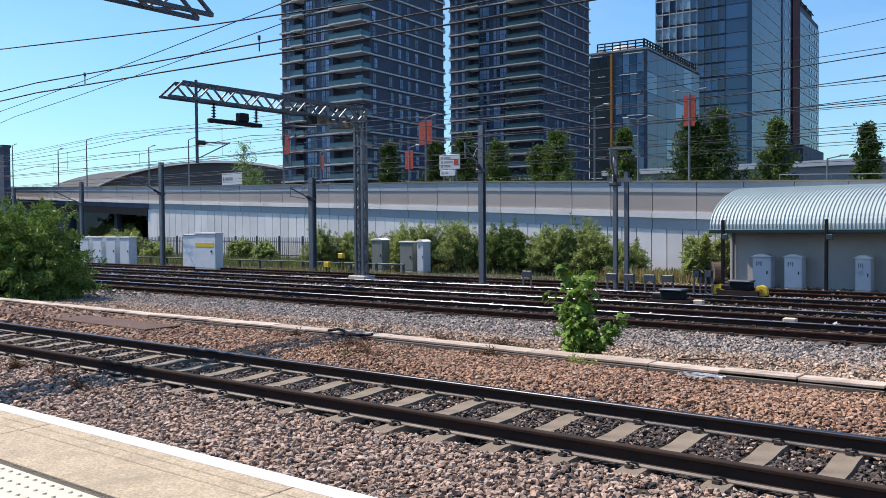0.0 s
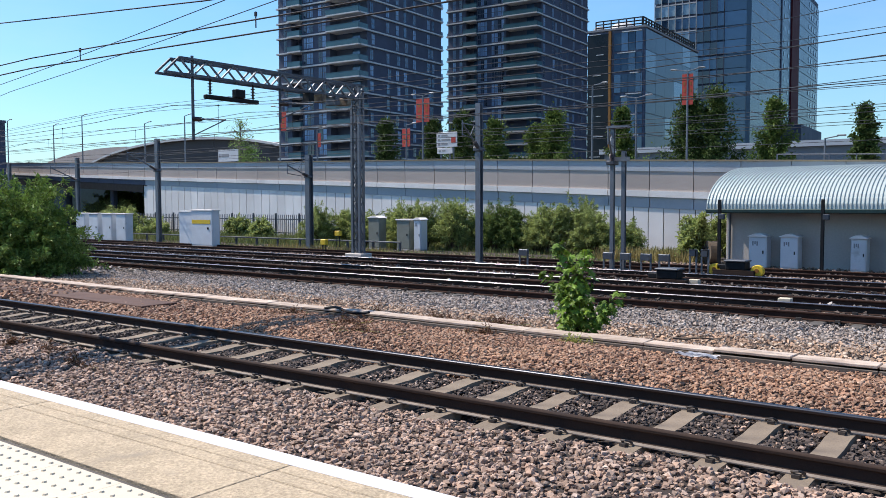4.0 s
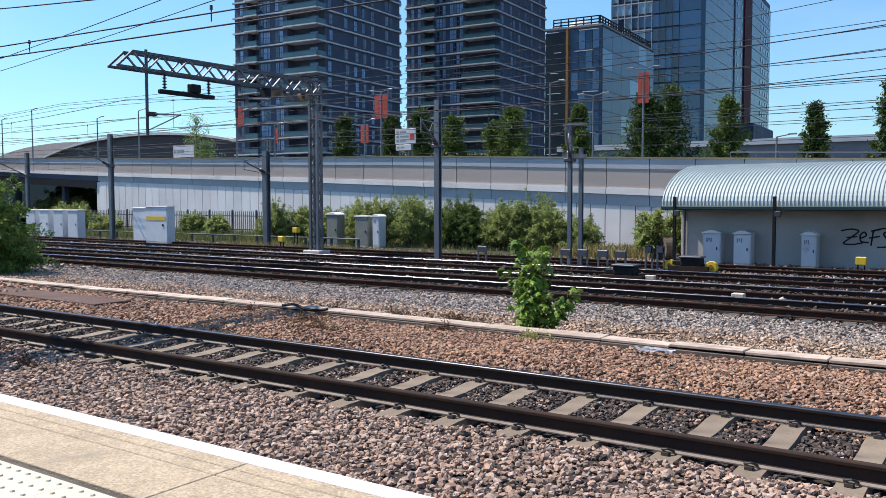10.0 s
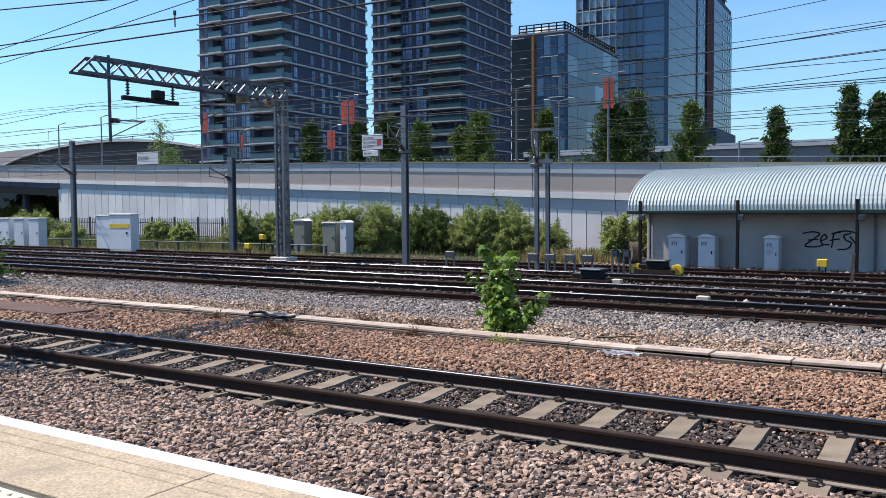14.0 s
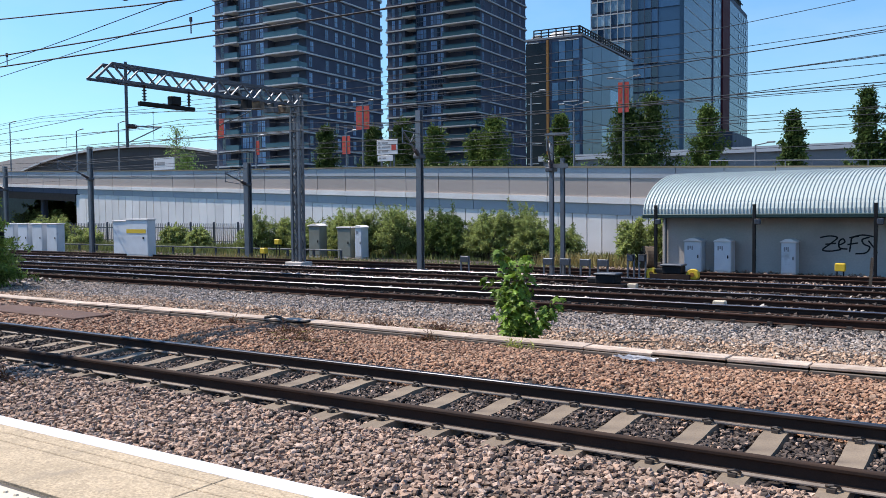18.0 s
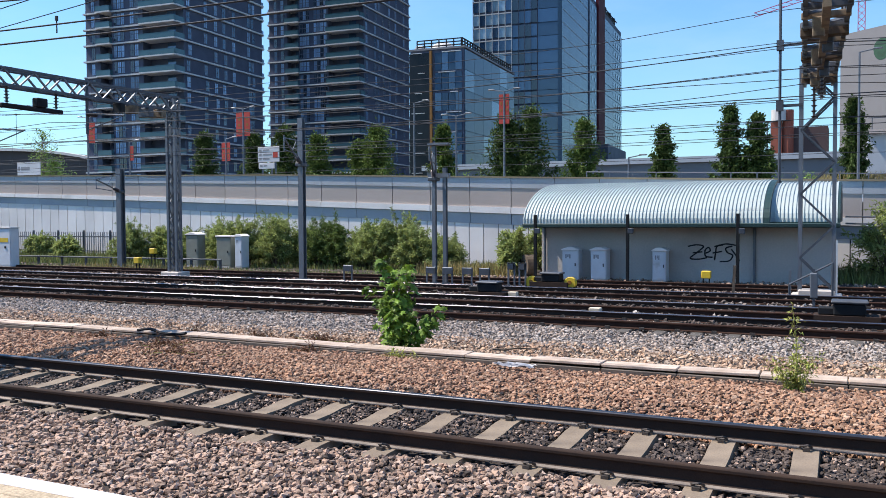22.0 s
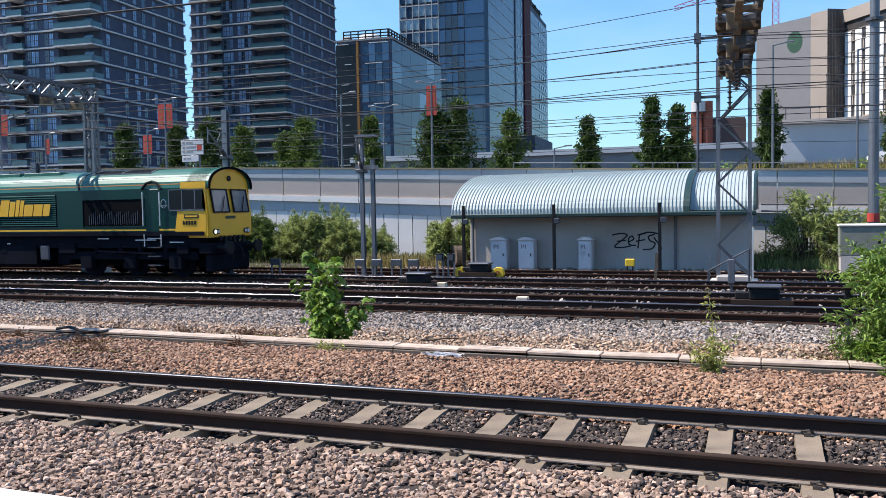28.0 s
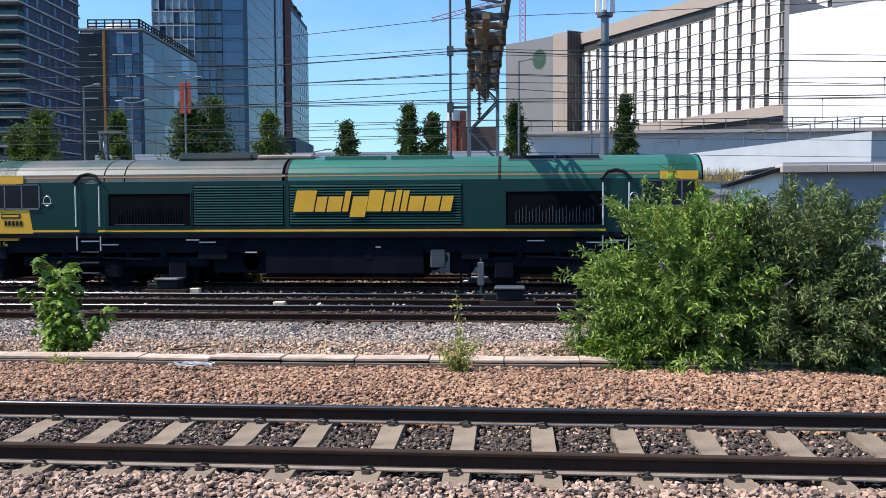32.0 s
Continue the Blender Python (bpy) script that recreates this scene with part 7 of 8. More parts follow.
        # louvred panels
        for x0, x1 in ((-11.85, -6.75), (-14.75, -12.0)):
            part("louvre_back", frame_panel(x0, x1, 1.85, 3.05, s, 0.002, 0.004), M_loco_grille, m)
            for k in range(15):
                z = 1.88 + 0.078 * k
                y = s * (HW + 0.004)
                part("louvre", extrude([(y, z + 0.06), (y + s * 0.012, z + 0.05), (y + s * 0.02, z + 0.014), (y, z + 0.008)], x0 + 0.03, x1 - 0.03), M_loco_louvre, m)
        # big dark intakes
        for x0, x1 in ((-5.51, -2.72), (-17.36, -14.82)):
            part("intake_grille", frame_panel(x0, x1, 1.84, 2.82, s, 0.003, 0.008), M_loco_grille, m, "black air intake grille")
            fr = bmesh.new()
            for a, b, za, zb in ((x0, x1, 1.82, 1.85), (x0, x1, 2.81, 2.84), (x0 - 0.02, x0 + 0.01, 1.82, 2.84), (x1 - 0.01, x1 + 0.02, 1.82, 2.84)):
                y = s * (HW + 0.012)
                box(fr, a, y - 0.014, za, b, y + 0.014, zb)
            part("intake_frame", fr, M_loco_green, m)
            vb = bmesh.new()
            for k in range(24):
                x = x0 + 0.3 + k * (x1 - x0 - 0.6) / 23
                box(vb, x - 0.01, s * (HW + 0.016) - 0.006, 1.9 + 0.02 * (k % 3), x + 0.01, s * (HW + 0.016) + 0.006, 2.25 + 0.05 * (k % 4))
            # front slats take a paler material, which paints in their reflections
            part("intake_slats", vb, M_loco_under if x0 < -10 else M_galv_dark, m)
            if x0 < -10:
                part("intake_lip", frame_panel(x0 + 0.2, x1 - 0.2, 1.885, 1.905, s, 0.012, 0.01), M_galv, m)
        # the owner's mark as plain slanted yellow blocks, one for each sign
        lg = bmesh.new()
        signs = [(0.60, 0.62, 0), (0.30, 0.44, 0), (0.42, 0.44, 0), (0.17, 0.60, 0), (0.45, 0.60, -0.16), (0.43, 0.62, 0), (0.26, 0.56, 0), (0.17, 0.62, 0), (0.17, 0.60, 0), (0.43, 0.44, 0), (0.42, 0.44, 0), (0.32, 0.44, 0)]
        x = -11.72
        for w, h, low in signs:
            z0 = 2.26 + low
            xs = [x, x + w, x + w + 0.2 * h, x + 0.2 * h] if s < 0 else [-18.75 - x, -18.75 - x - w, -18.75 - x - w - 0.2 * h, -18.75 - x - 0.2 * h]
            y = s * (HW + 0.044)
            v = [lg.verts.new((xx, yy, zz)) for yy in (y - 0.006, y + 0.006) for xx, zz in zip(xs, (z0, z0, z0 + h - low * 0, z0 + h - low * 0))]
            for f in ((0, 1, 2, 3), (7, 6, 5, 4), (0, 4, 5, 1), (1, 5, 6, 2), (2, 6, 7, 3), (3, 7, 4, 0)):
                lg.faces.new([v[i] for i in f])
            x += w + 0.045
        bmesh.ops.recalc_face_normals(lg, faces=lg.faces)
        part("yellow_logo", lg, M_loco_yellow, m, "yellow slanted logo blocks")
    # cab fronts
    for end in (0, 1):
        rot = Matrix.Identity(4) if end == 0 else Matrix.Translation((-LEN, 0, 0)) @ pose(0, 0, 0, 0, 0, 180)
        prof = [(-0.95, 1.42), (0.0, 1.42), (0.0, 2.25), (-0.16, 3.18), (-0.95, 3.18)]
        bm = extrude(prof, -HW, HW, "y")
        bevelled(bm, 0.06, 2)
        bmesh.ops.transform(bm, matrix=rot, verts=bm.verts)
        front = part("cab_front", bm, M_loco_yellow, m, "yellow cab front")
        # visor under the roof overhang
        va = [(y * 0.93, z - 0.05) for y, z in arc]
        bm = extrude(va, -0.3, -0.085)
        bmesh.ops.transform(bm, matrix=rot, verts=bm.verts)
        part("upper_front", bm, M_loco_yellow, front)
        bm = extrude([(y, z) for y, z in arc] + [(y * 0.96, z - 0.04) for y, z in arc[::-1]], -0.9, 0.0)
        bmesh.ops.transform(bm, matrix=rot, verts=bm.verts)
        part("visor", bm, M_loco_roof, front, "green roof visor")
        bm = extrude([(y * 1.006, z + 0.012) for y, z in arc] + [(y * 0.945, z - 0.06) for y, z in arc[::-1]], 0.0, 0.045)
        bmesh.ops.transform(bm, matrix=rot, verts=bm.verts)
        part("visor_edge", bm, M_loco_grille, front, "black visor edge")
        for y0, y1 in ((-1.06, -0.14), (0.14, 1.06)):
            bm = bmesh.new()
            v = [bm.verts.new(p) for p in ((0.035, y0, 2.30), (0.035, y1, 2.30), (-0.10, y1, 3.10), (-0.10, y0, 3.10), (0.0, y0, 2.30), (0.0, y1, 2.30), (-0.13, y1, 3.10), (-0.13, y0, 3.10))]
            for f in ((0, 1, 2, 3), (7, 6, 5, 4), (0, 4, 5, 1), (1, 5, 6, 2), (2, 6, 7, 3), (3, 7, 4, 0)):
                bm.faces.new([v[i] for i in f])
            bmesh.ops.transform(bm, matrix=rot, verts=bm.verts)
            wn2 = part("windscreen", bm, M_glass_cab, front)
            fr = bmesh.new()
            for a, b in (((0.04, y0, 2.30), (0.04, y1, 2.30)), ((-0.095, y0, 3.10), (-0.095, y1, 3.10)), ((0.04, y0, 2.30), (-0.095, y0, 3.10)), ((0.04, y1, 2.30), (-0.095, y1, 3.10))):
                bar(fr, rot @ Vector(a), rot @ Vector(b), 0.05)
            part("windscreen_frame", fr, M_black, front)
            wp = bmesh.new()
            bar(wp, rot @ Vector((0.06, (y0 + y1) / 2, 2.3)), rot @ Vector((-0.02, (y0 + y1) / 2 + 0.25, 2.85)), 0.025)
            part("wiper", wp, M_black, front)
        for y in (-1.0, 1.0):
            for dy, r, mt in ((0.0, 0.075, M_lamp_glow if end == 0 and y < 0 else M_sign), (-0.17 * y, 0.06, M_sign)):
                bm = bmesh.new()
                rod(bm, rot @ Vector((0.0, y + dy, 1.62)), rot @ Vector((0.05, y + dy, 1.62)), r, 14)
                lamp = part("headlight", bm, mt, front)
                part("bezel", rod(bmesh.new(), rot @ Vector((0.0, y + dy, 1.62)), rot @ Vector((0.035, y + dy, 1.62)), r + 0.03, 14), M_black, front)
        bm = bmesh.new()
        rod(bm, rot @ Vector((-0.1, 0, 3.5)), rot @ Vector((-0.04, 0, 3.5)), 0.1, 12)
        part("top_light", bm, M_black, front)
        for k in range(6):
            bm = bmesh.new()
            box(bm, 0.0, -0.75 + 0.27 * k, 1.3 - 0.08 * (k % 2), 0.06, -0.62 + 0.27 * k, 1.46, rot)
            part("hose_box", bm, M_black, front)
        bm = boxes((0.0, -0.35, 2.06, 0.012, 0.25, 2.16))
        bmesh.ops.transform(bm, matrix=rot, verts=bm.verts)
        part("front_strip", bm, M_loco_green, front)
        bm = bmesh.new()
        box(bm, -0.5, -1.25, 0.85, 0.02, 1.25, 1.22, rot)
        part("buffer_beam", bevelled(bm, 0.03), M_loco_under, m)
        bm = bmesh.new()
        box(bm, -0.35, -1.15, 0.22, -0.02, 1.15, 0.85, rot)
        part("snow_plough", bevelled(bm, 0.06), M_loco_under, m)
        for y in (-0.87, 0.87):
            bm = bmesh.new()
            rod(bm, rot @ Vector((0.0, y, 1.06)), rot @ Vector((0.45, y, 1.06)), 0.1, 12)
            rod(bm, rot @ Vector((0.45, y, 1.06)), rot @ Vector((0.55, y, 1.06)), 0.23, 16)
            part("buffer", bm, M_black, m)
        bm = bmesh.new()
        for y in (-0.35, 0.3):
            pts = [(0.02, y, 1.15), (0.2, y, 1.0), (0.24, y + 0.05, 0.7), (0.15, y + 0.08, 0.5)]
            for p, q in zip(pts, pts[1:]):
                rod(bm, rot @ Vector(p), rot @ Vector(q), 0.03, 6)
        part("brake_hose", bm, M_black, m)
    # underframe
    part("underframe", boxes((-LEN + 0.5, -1.18, 1.05, -0.5, 1.18, 1.62)), M_loco_under, m)
    tank = extrude([(-1.25, 0.45), (-1.05, 0.3), (1.05, 0.3), (1.25, 0.45), (1.25, 1.15), (-1.25, 1.15)], -12.6, -7.9)
    part("fuel_tank", tank, M_loco_under, m, "grimy fuel tank, shade in its dark colour")
    for x in (-13.1, -7.6):
        bm = bmesh.new()
        rod(bm, (x, -1.0, 0.75), (x, 1.0, 0.75), 0.24, 12)
        part("air_reservoir", bm, M_loco_under, m)
    part("worn_tank_end", boxes((-7.7, -1.28, 0.6, -7.25, -1.2, 1.15), bevel=0.05), M_galv_dark, m, "scuffed bare metal end plate")
    axles = []
    for c in (-3.55, -17.3):
        bm = bmesh.new()
        for s in (-1, 1):
            box(bm, c - 2.9, s * 1.05 - 0.09, 0.62, c + 2.9, s * 1.05 + 0.09, 0.92)
            for dx in (-2.0, 0, 2.0):
                box(bm, c + dx - 0.28, s * 1.1 - 0.12, 0.3, c + dx + 0.28, s * 1.1 + 0.12, 0.78)
        bogie = part("bogie_frame", bevelled(bm, 0.03), M_loco_under, m)
        for s in (-1, 1):
            for dx in (-1.55, -0.45, 0.45, 1.55):
                part("spring", rod(bmesh.new(), (c + dx, s * 1.12, 0.86), (c + dx, s * 1.12, 1.2), 0.1, 10), M_loco_under, bogie)
            part("brake_rod", bar(bmesh.new(), (c - 1.4, s * 1.22, 0.95), (c + 1.2, s * 1.22, 0.85), 0.06), M_loco_under, bogie)
        part("inner_frame", boxes((c - 2.8, -0.58, 0.36, c + 2.8, 0.58, 1.06)), M_loco_under, bogie)
        for dx in (-2.0, 0.0, 2.0):
            bm = bmesh.new()
            rod(bm, (0, -0.8, 0), (0, 0.8, 0), 0.09, 10)
            for s in (-1, 1):
                rod(bm, (0, s * 0.69, 0), (0, s * 0.80, 0), 0.53, 28)
                rod(bm, (0, s * 0.80, 0), (0, s * 0.83, 0), 0.22, 12)
            ax = part("wheelset", bm, M_loco_under, m)
            axles.append((ax, c + dx))
    for x0, x1 in ((-14.3, -12.62), (-7.15, -6.5)):
        part("equipment_case", boxes((x0, -1.0, 0.42, x1, 1.0, 1.1), bevel=0.04), M_loco_under, m)
    for x, w in ((-1.2, 0.5), (-6.4, 0.8), (-14.2, 0.9), (-9.5, 0.25)):
        part("underfloor_box", boxes((x - w / 2, -1.26, 0.85, x + w / 2, -1.1, 1.25), bevel=0.02), M_loco_under, m)
    tags = bmesh.new()
    for x, z, w in ((-1.7, 1.25, 0.6), (-3.2, 1.33, 0.9), (-4.9, 1.38, 0.5), (-9.3, 1.2, 0.15), (-14.6, 1.35, 0.5), (-13.2, 1.05, 0.35), (-17.6, 1.28, 0.5), (-15.0, 1.42, 0.4)):
        box(tags, x, -1.29, z, x + w, -1.27, z + 0.035)
    part("pale_pipes", tags, M_steel_light, m, "small pale pipe ends and plates")
    return m, axles


loco, loco_axles = locomotive()

# ---- sleepers, clips, cable trough, ballast (small pieces of the ground last) ----
SLEEPERS = [-9.32, -8.66, -7.96, -7.26, -6.54, -5.80, -5.15, -4.50, -3.80, -3.14, -2.40, -1.75, -1.04, -0.33, 0.40, 1.16, 1.87, 2.61]
rs = random.Random(5)
while SLEEPERS[0] > -30:
    SLEEPERS.insert(0, SLEEPERS[0] - 0.70 + rs.uniform(-0.03, 0.03))
while SLEEPERS[-1] < 13:
    SLEEPERS.append(SLEEPERS[-1] + 0.71 + rs.uniform(-0.03, 0.03))


def sleeper_bm(bm, m, low=-0.36):
    prof = [(-0.13, low), (0.13, low), (0.105, -0.162), (-0.105, -0.162)]
    ends = []
    for y, dz in ((-1.25, -0.02), (-0.95, 0.0), (-0.45, 0.0), (-0.2, -0.022), (0.2, -0.022), (0.45, 0.0), (0.95, 0.0), (1.25, -0.02)):
        ends.append([bm.verts.new(m @ Vector((x, y, z + (dz if i > 1 else 0)))) for i, (x, z) in enumerate(prof)])
    for a, b in zip(ends, ends[1:]):
        for i in range(4):
            bm.faces.new((a[i], a[(i + 1) % 4], b[(i + 1) % 4], b[i]))
    bm.faces.new(ends[0][::-1])
    bm.faces.new(ends[-1])
    return bm


def clip_mesh():
    """A sprung steel rail clip: a bent bar over a shoulder."""
    bm = bmesh.new()
    pts = [(-0.05, 0.03, 0.004), (-0.045, 0.0, 0.022), (-0.02, -0.035, 0.034), (0.012, -0.03, 0.040), (0.03, 0.0, 0.030), (0.045, 0.03, 0.010), (0.02, 0.045, 0.004)]
    bm = tube(pts, 0.0105, 6)
    box(bm, -0.03, -0.06, -0.012, 0.03, 0.0, 0.014)
    return mesh_of("rail_clip", bm, M_clip)


sb = bmesh.new()
sleeper_bm(sb, Matrix.Identity(4))
bmesh.ops.recalc_face_normals(sb, faces=sb.faces)
sleeper_me, clip_me = mesh_of("sleeper", sb, M_sleeper), clip_mesh()
for x in SLEEPERS:
    piece("sleeper", sleeper_me, near_track, pose(x, 7.557, 0, 0, 0, rs.uniform(-0.8, 0.8)))
    if -17 < x < 7:
        for y in NEAR_Y:
            piece("rail_clip", clip_me, near_track, pose(x + rs.uniform(-0.02, 0.02), y - 0.10, -0.148, 0, 0, rs.uniform(-12, 12)))
            piece("rail_clip", clip_me, near_track, pose(x + rs.uniform(-0.02, 0.02), y + 0.10, -0.148, 0, 0, 180 + rs.uniform(-12, 12)))
far_sl = bmesh.new()
for k in range(130):
    sleeper_bm(far_sl, pose(SLEEPERS[0] - 0.7 * (k + 1), 7.557, 0))
for k in range(80):
    sleeper_bm(far_sl, pose(SLEEPERS[-1] + 0.71 * (k + 1), 7.557, 0))
bmesh.ops.recalc_face_normals(far_sl, faces=far_sl.faces)
part("sleeper_rest", far_sl, M_sleeper, near_track, kind="stuff")
far_sleeper_me = mesh_of("sleeper", boxes((0, -1.25, -0.135, 0.25, 1.25, 0), bevel=0.02), M_joint)
for tr, (y, z, web, top) in zip(far_tracks, FAR_TRACKS):
    bm = bmesh.new()
    for k in range(330):
        x = -180 + 0.72 * k
        if -42 < x < 8:
            piece("sleeper", far_sleeper_me, tr, pose(x, y + 0.75, z - 0.165))
        else:
            box(bm, x, y - 0.5, z - 0.3, x + 0.25, y + 2.0, z - 0.165)
    part("sleeper_rest", bm, M_joint, tr, "dark grimy sleepers", kind="stuff")
    bm = bmesh.new()
    for k in range(90):
        for yy in (y, y + 1.505):
            for s in (-0.1, 0.1):
                box(bm, -50 + 0.72 * k, yy + s - 0.03, z - 0.165, -49.9 + 0.72 * k, yy + s + 0.03, z - 0.115)
    part("clip_rest", bm, M_clip, tr, kind="stuff")


def cable_trough():
    t = thing("cable_trough", None, "low concrete cable trough with loose pale lids", "cable trough")
    lid = mesh_of("trough_lid", boxes((0, -0.165, 0.012, 0.985, 0.165, 0.05), bevel=0.006), M_trough)
    x, k = -34.0, 0
    while x < 9:
        yc = 11.42 + 0.05 * math.sin(x * 0.4)
        piece("trough_lid", lid, t, pose(x, yc, -0.10 + rs.uniform(-0.008, 0.008), rs.uniform(-1.2, 1.2), rs.uniform(-0.7, 0.7), rs.uniform(-1, 1)))
        x += 1.0
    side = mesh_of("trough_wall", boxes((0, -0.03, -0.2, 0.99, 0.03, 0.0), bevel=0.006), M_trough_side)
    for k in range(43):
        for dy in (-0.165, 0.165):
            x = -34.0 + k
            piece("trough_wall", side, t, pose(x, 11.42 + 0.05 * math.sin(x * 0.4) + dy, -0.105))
    return t


cable_trough()
bd = thing("board_walkway", None, "long brown rusty plate lying on the ballast", "walkway board")
part("plate", boxes((-34.5, 9.55, -0.14, -14.6, 10.35, -0.055), bevel=0.01), mat("rusty_plate", (0.10, 0.05, 0.034), 0.85, 0, 0.25, 1.5, 40, 0.003), bd)
cb = bmesh.new()
pts = [(-11.3 + 0.12 * k, 11.2 + 0.05 * math.sin(k), -0.02 + 0.03 * math.sin(k * 0.7)) for k in range(10)]
cb = tube(pts, 0.025, 6)
lc = thing("loose_cable", None, "black cable lying over the trough lids", "cable")
part("cable", cb, M_black, lc)


def litter():
    """A crumpled clear sheet by the trough, and broken twigs on the stones."""
    rng = np.random.default_rng(77)
    n = 9
    gx, gy = np.meshgrid(np.linspace(0, 0.55, n), np.linspace(0, 0.16, n))
    gz = 0.03 + rng.uniform(0, 0.05, gx.shape)
    i, j = np.meshgrid(np.arange(n - 1), np.arange(n - 1), indexing="ij")
    a = (i * n + j).ravel()
    sheet = raw("plastic_sheet", np.stack([gx.ravel() + rng.normal(0, 0.03, n * n), gy.ravel() + rng.normal(0, 0.015, n * n), gz.ravel()], -1), np.stack([a, a + 1, a + n + 1, a + n], -1), mat("crumpled_clear_plastic", (0.34, 0.34, 0.36), 0.25, 0, 0.2, 8, 60, spec=0.7))
    sheet.matrix_world = pose(-4.35, 10.72, -0.12, 0, 0, -4)
    tagged(sheet, "crumpled pale plastic sheet lying on rusty ballast", "litter")
    for x, y, turn, long in ((-5.2, 12.75, 8, 0.75), (-0.9, 12.6, 25, 0.5), (0.75, 13.2, -35, 0.6)):
        t = thing("twig", pose(x, y, ground_z(y) + 0.07, 0, 0, turn), "dry brown broken twig on pale ballast", "twig", "twigs")
        bm = bmesh.new()
        pts = limb(bm, (0, 0, 0), (long, 0, 0.05), 0.018, 0.008, rng, 0.12, 4)
        rod(bm, pts[2], pts[2] + Vector((0.16, 0.1, 0.07)), 0.008, 5, 0.004)
        part("stick", bm, M_bark, t)


litter()


def stones(name, material, x0, x1, y0, y1, count, size, seed, label, lift=0.0, keep=None, blocky=True):
    """Broken stones strewn over a stretch of the ground, each with its own shape and turn."""
    rng = np.random.default_rng(seed)
    c = np.stack([rng.uniform(x0, x1, count), rng.uniform(y0, y1, count)], -1)
    if keep is not None:
        c = c[keep(c[:, 0], c[:, 1])]
    n = len(c)
    z = np.interp(c[:, 1], [p[0] for p in GROUND], [p[1] for p in GROUND]) + 0.02 * np.sin(c[:, 0] * 0.9 + c[:, 1]) * np.sin(c[:, 0] * 0.37)
    if blocky:
        # a broken twelve-cornered lump without its hidden underside
        ring = [(math.cos(k * 1.2566), math.sin(k * 1.2566)) for k in range(5)]
        low = [(math.cos(k * 1.2566 + 0.628), math.sin(k * 1.2566 + 0.628)) for k in range(5)]
        base = np.array([(0, 0, 1.0)] + [(0.86 * x, 0.86 * y, 0.5) for x, y in ring] + [(0.95 * x, 0.95 * y, -0.5) for x, y in low], float)
        faces = np.array([(0, 1 + k, 1 + (k + 1) % 5) for k in range(5)] + [(1 + k, 6 + k, 1 + (k + 1) % 5) for k in range(5)] + [(6 + k, 6 + (k + 1) % 5, 1 + (k + 1) % 5) for k in range(5)])
        v = base[None] * rng.uniform(0.78, 1.12, (n, 11, 1)) + rng.normal(0, 0.19, (n, 11, 3))
        v[:, 0, 2] *= rng.uniform(0.55, 1.0, n)
    else:
        base = np.array([(1.3, 0, 0), (-1.3, 0, 0), (0, 1.3, 0), (0, -1.3, 0), (0, 0, 1.3), (0, 0, -1.3)], float)
        faces = np.array([(0, 2, 4), (2, 1, 4), (1, 3, 4), (3, 0, 4), (2, 0, 5), (1, 2, 5), (3, 1, 5), (0, 3, 5)])
        v = base[None] * rng.uniform(0.7, 1.1, (n, 6, 1)) + rng.normal(0, 0.22, (n, 6, 3))
    v *= (size * rng.uniform(0.6, 1.3, (n, 1, 1))) * rng.uniform(0.65, 1.2, (n, 1, 3))
    if blocky:
        tilt = np.linalg.qr(np.eye(3)[None] + rng.normal(0, 0.22, (n, 3, 3)))[0]
        tilt *= np.sign(np.einsum("nii->ni", tilt))[:, None, :]
        tilt = np.einsum("nij,njk->nik", tilt, turned(rng.uniform(0, 2 * math.pi, n)))
    else:
        tilt = random_turns(n, rng)
    v = np.einsum("nij,nkj->nki", tilt, v)
    v[:, :, 2] *= 0.82
    v += np.stack([c[:, 0], c[:, 1], z + lift + rng.uniform(-0.55, 1.15, n) * size], -1)[:, None]
    f = (np.arange(n)[:, None, None] * len(base) + faces[None]).reshape(-1, faces.shape[1])
    ob = raw(name, v.reshape(-1, 3), f, material)
    return tagged(ob, label, "ballast", kind="stuff")


sl_x = np.array(SLEEPERS)
clear = lambda x, y: np.abs(x[:, None] - sl_x[None]).min(1) > 0.135
off_sleeper = lambda x, y: ((np.abs(x[:, None] - sl_x[None]).min(1) > 0.13) | (y < 6.425)) & (np.hypot(x, y) > 5.6)
brown_grey, oily, rusty, clean = "brown and grey broken ballast stones", "dark oily ballast stones between the rails", "rusty brown ballast stones", "clean grey ballast stones"
stones("ballast", M_stone_near, -9, 4, 2.35, 6.72, 44000, 0.0275, 1, brown_grey, keep=off_sleeper)
stones("ballast", M_stone_near, -15, -9, 2.35, 6.72, 14000, 0.031, 31, brown_grey, keep=off_sleeper)
stones("ballast", M_stone_near, -34, -15, 2.35, 6.72, 9000, 0.05, 2, brown_grey, blocky=False)
stones("ballast", M_stone_dark, -12, 5, 6.88, 8.24, 16000, 0.025, 3, oily, 0.03, clear)
stones("ballast", M_stone_near, -12, 5, 6.95, 8.2, 2600, 0.021, 32, "brown ballast stones between the rails", 0.04, clear)
stones("ballast", M_stone_dark, -16, 6, 6.2, 6.72, 2600, 0.025, 21, "dark oily ballast stones beside the rail", 0.012, clear)
stones("ballast", M_stone_dark, -16, 6, 8.4, 8.7, 1500, 0.025, 22, "dark oily ballast stones beside the rail", 0.012, clear)
stones("ballast", M_stone_dark, -30, -12, 6.88, 8.24, 9000, 0.03, 4, oily, 0.03, clear, blocky=False)
stones("ballast", M_stone_rust, -12, 5.5, 8.42, 11.2, 38000, 0.028, 5, rusty)
stones("ballast", M_stone_rust, -18, -12, 8.42, 11.2, 9000, 0.034, 33, rusty)
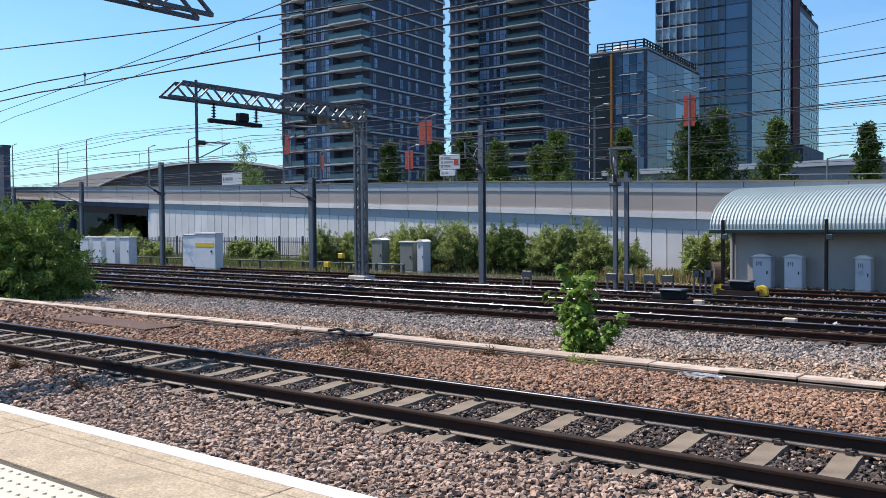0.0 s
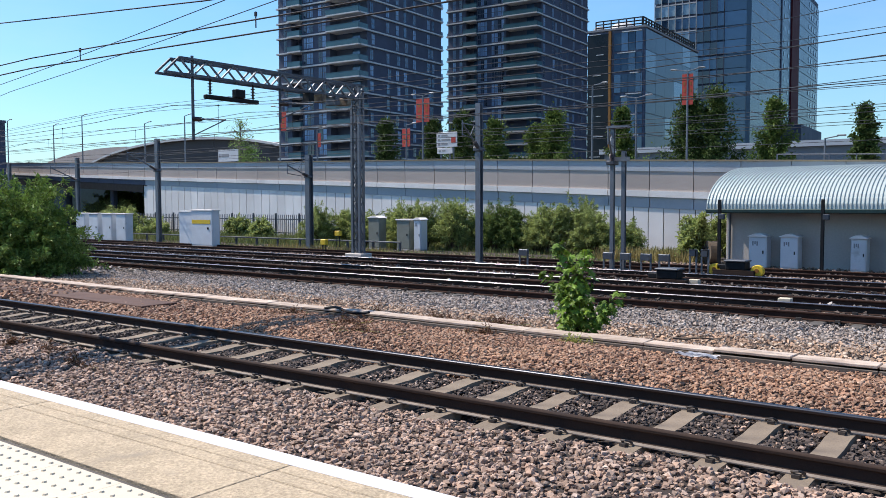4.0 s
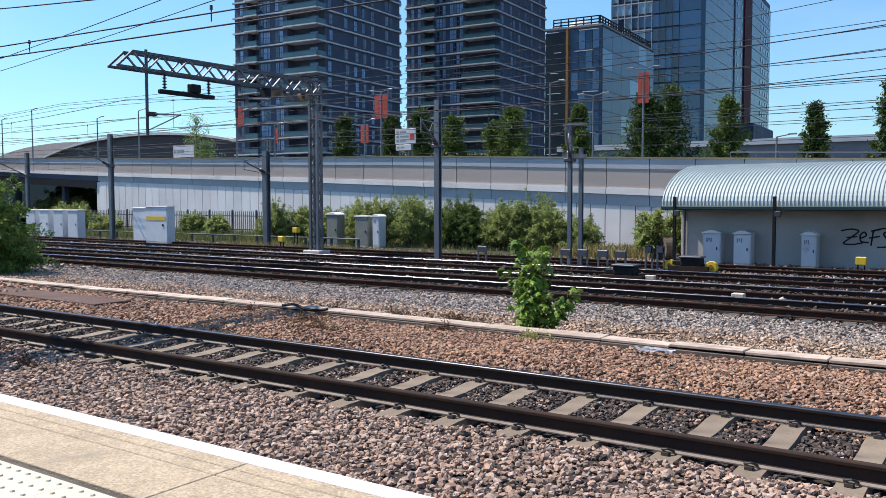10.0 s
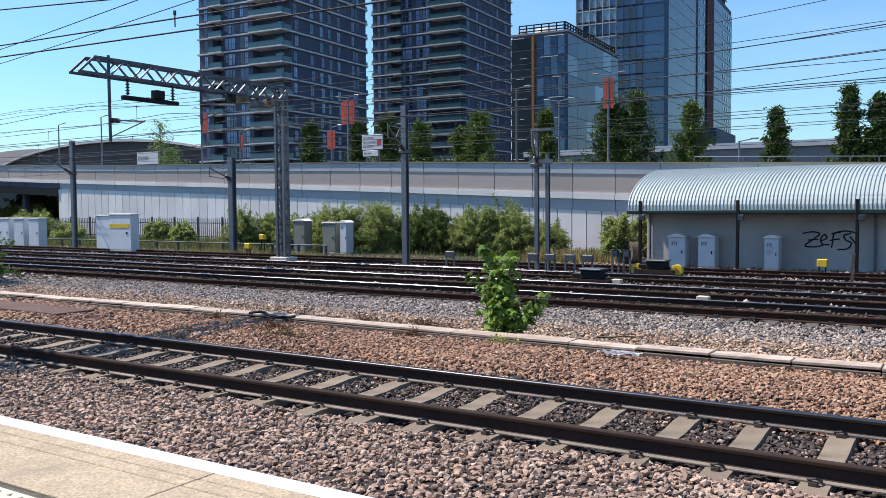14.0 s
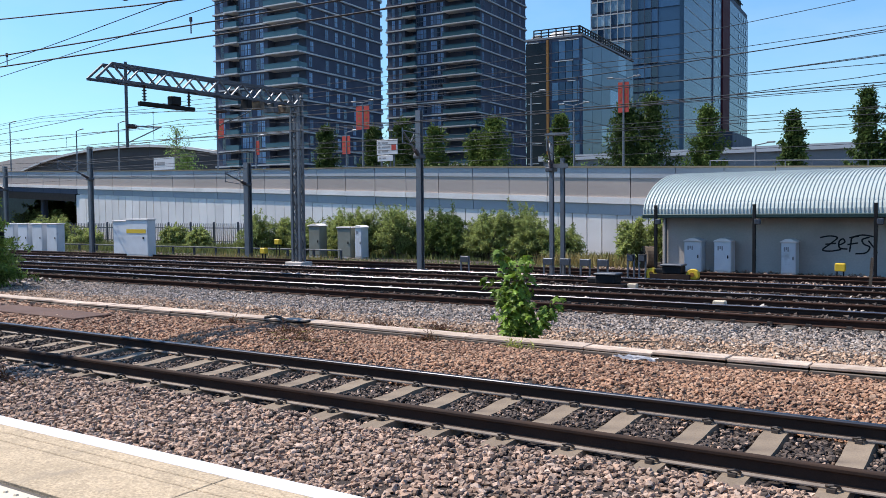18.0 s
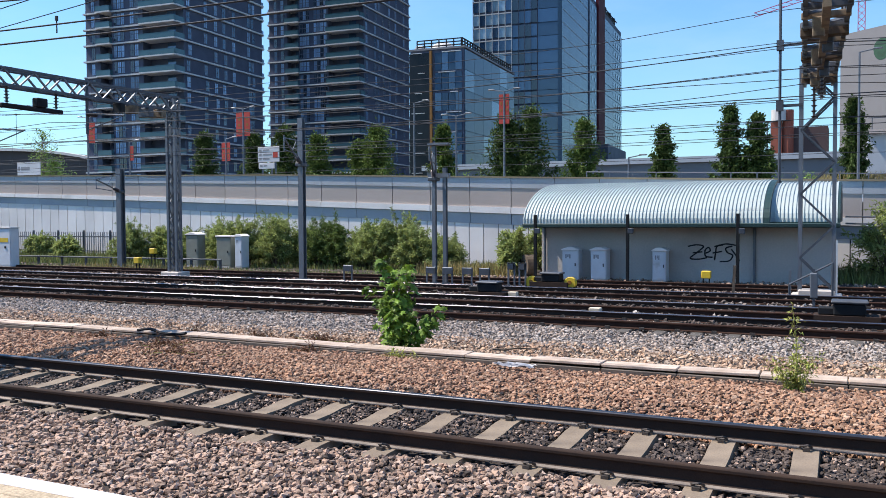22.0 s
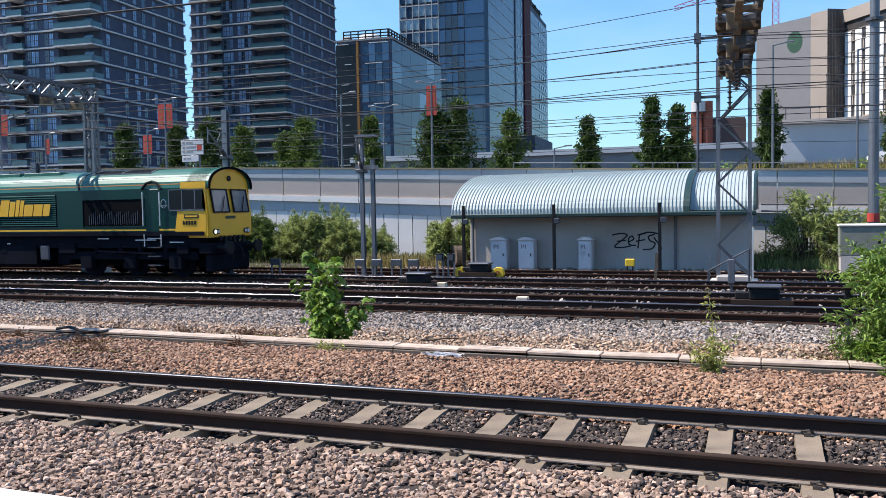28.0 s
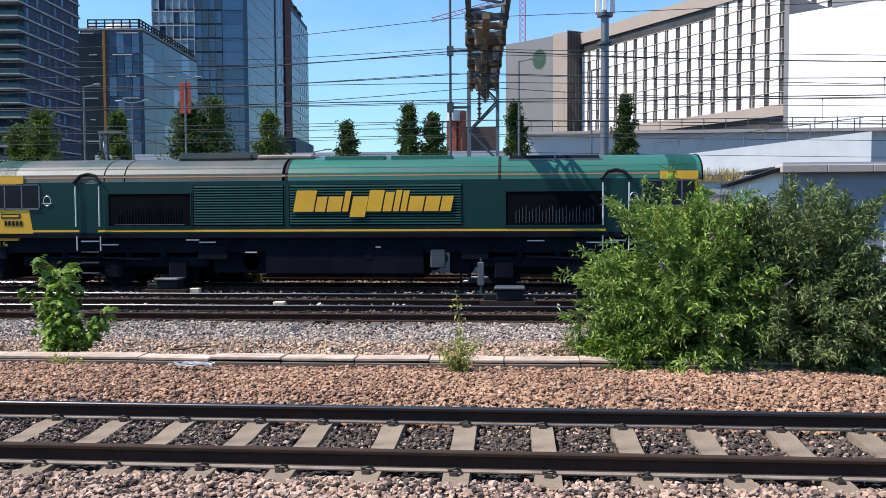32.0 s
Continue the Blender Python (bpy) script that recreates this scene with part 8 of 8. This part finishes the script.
stones("ballast", M_stone_rust, -42, -18, 8.42, 11.2, 7000, 0.055, 6, rusty, blocky=False)
stones("ballast", M_stone_pale, -30, 8, 11.62, 14.7, 30000, 0.029, 7, "pale rusty ballast stones beside the trough", 0.004, blocky=False)
stones("ballast", M_stone_grey, -26, 8, 14.0, 17.6, 33000, 0.03, 8, clean, blocky=False)
stones("ballast", M_stone_grey, -70, -26, 12.0, 17.6, 8000, 0.065, 9, clean, blocky=False)
under, between = "dark ballast stones under the far tracks", "grey ballast stones between the far tracks"
stones("ballast", M_stone_dark, -45, 10, 17.8, 19.2, 5500, 0.045, 10, under, 0.03, blocky=False)
stones("ballast", M_stone_grey, -60, 10, 19.4, 20.8, 2600, 0.045, 11, between, 0.02, blocky=False)
stones("ballast", M_stone_dark, -45, 10, 21.0, 22.5, 5000, 0.045, 12, under, 0.03, blocky=False)
stones("ballast", M_stone_grey, -60, 10, 22.6, 25.0, 3000, 0.045, 23, between, 0.02, blocky=False)
stones("ballast", M_stone_dark, -60, 12, 24.9, 26.8, 4500, 0.045, 25, under, 0.03, blocky=False)
stones("ballast", M_stone_near, -60, 10, 26.8, 28.5, 5500, 0.04, 13, "brown ballast stones between the far tracks", 0.03, blocky=False)
stones("ballast", M_stone_dark, -60, 12, 28.5, 30.3, 5000, 0.04, 26, under, 0.03, blocky=False)
stones("ballast", M_stone_near, -64, 12, 30.3, 33.2, 6500, 0.04, 24, "brown ballast stones beyond the far tracks", 0.02, blocky=False)


def motions():
    rows = [(0.0, -152.0), (12.0, -95.2), (24.5, -36.25), (26.5, -26.38), (27.0, -23.57), (28.0, -17.93), (29.0, -12.22), (30.0, -6.37), (31.0, -0.49), (32.0, 5.36)]
    walk(loco, [(t, pose(x, LOCO_Y, LOCO_Z)) for t, x in rows])
    ts, xs = [r[0] for r in rows], [r[1] for r in rows]
    for ax, x0 in loco_axles:
        turns, t = [], 0.0
        while t < 32.01:
            x = float(np.interp(t, ts, xs))
            turns.append((round(t, 2), Matrix.Translation((x0, 0, 0.53)) @ Matrix.Rotation((x + 152.0) / 0.53, 4, "Y")))
            t += 0.1
        walk(ax, turns)


motions()
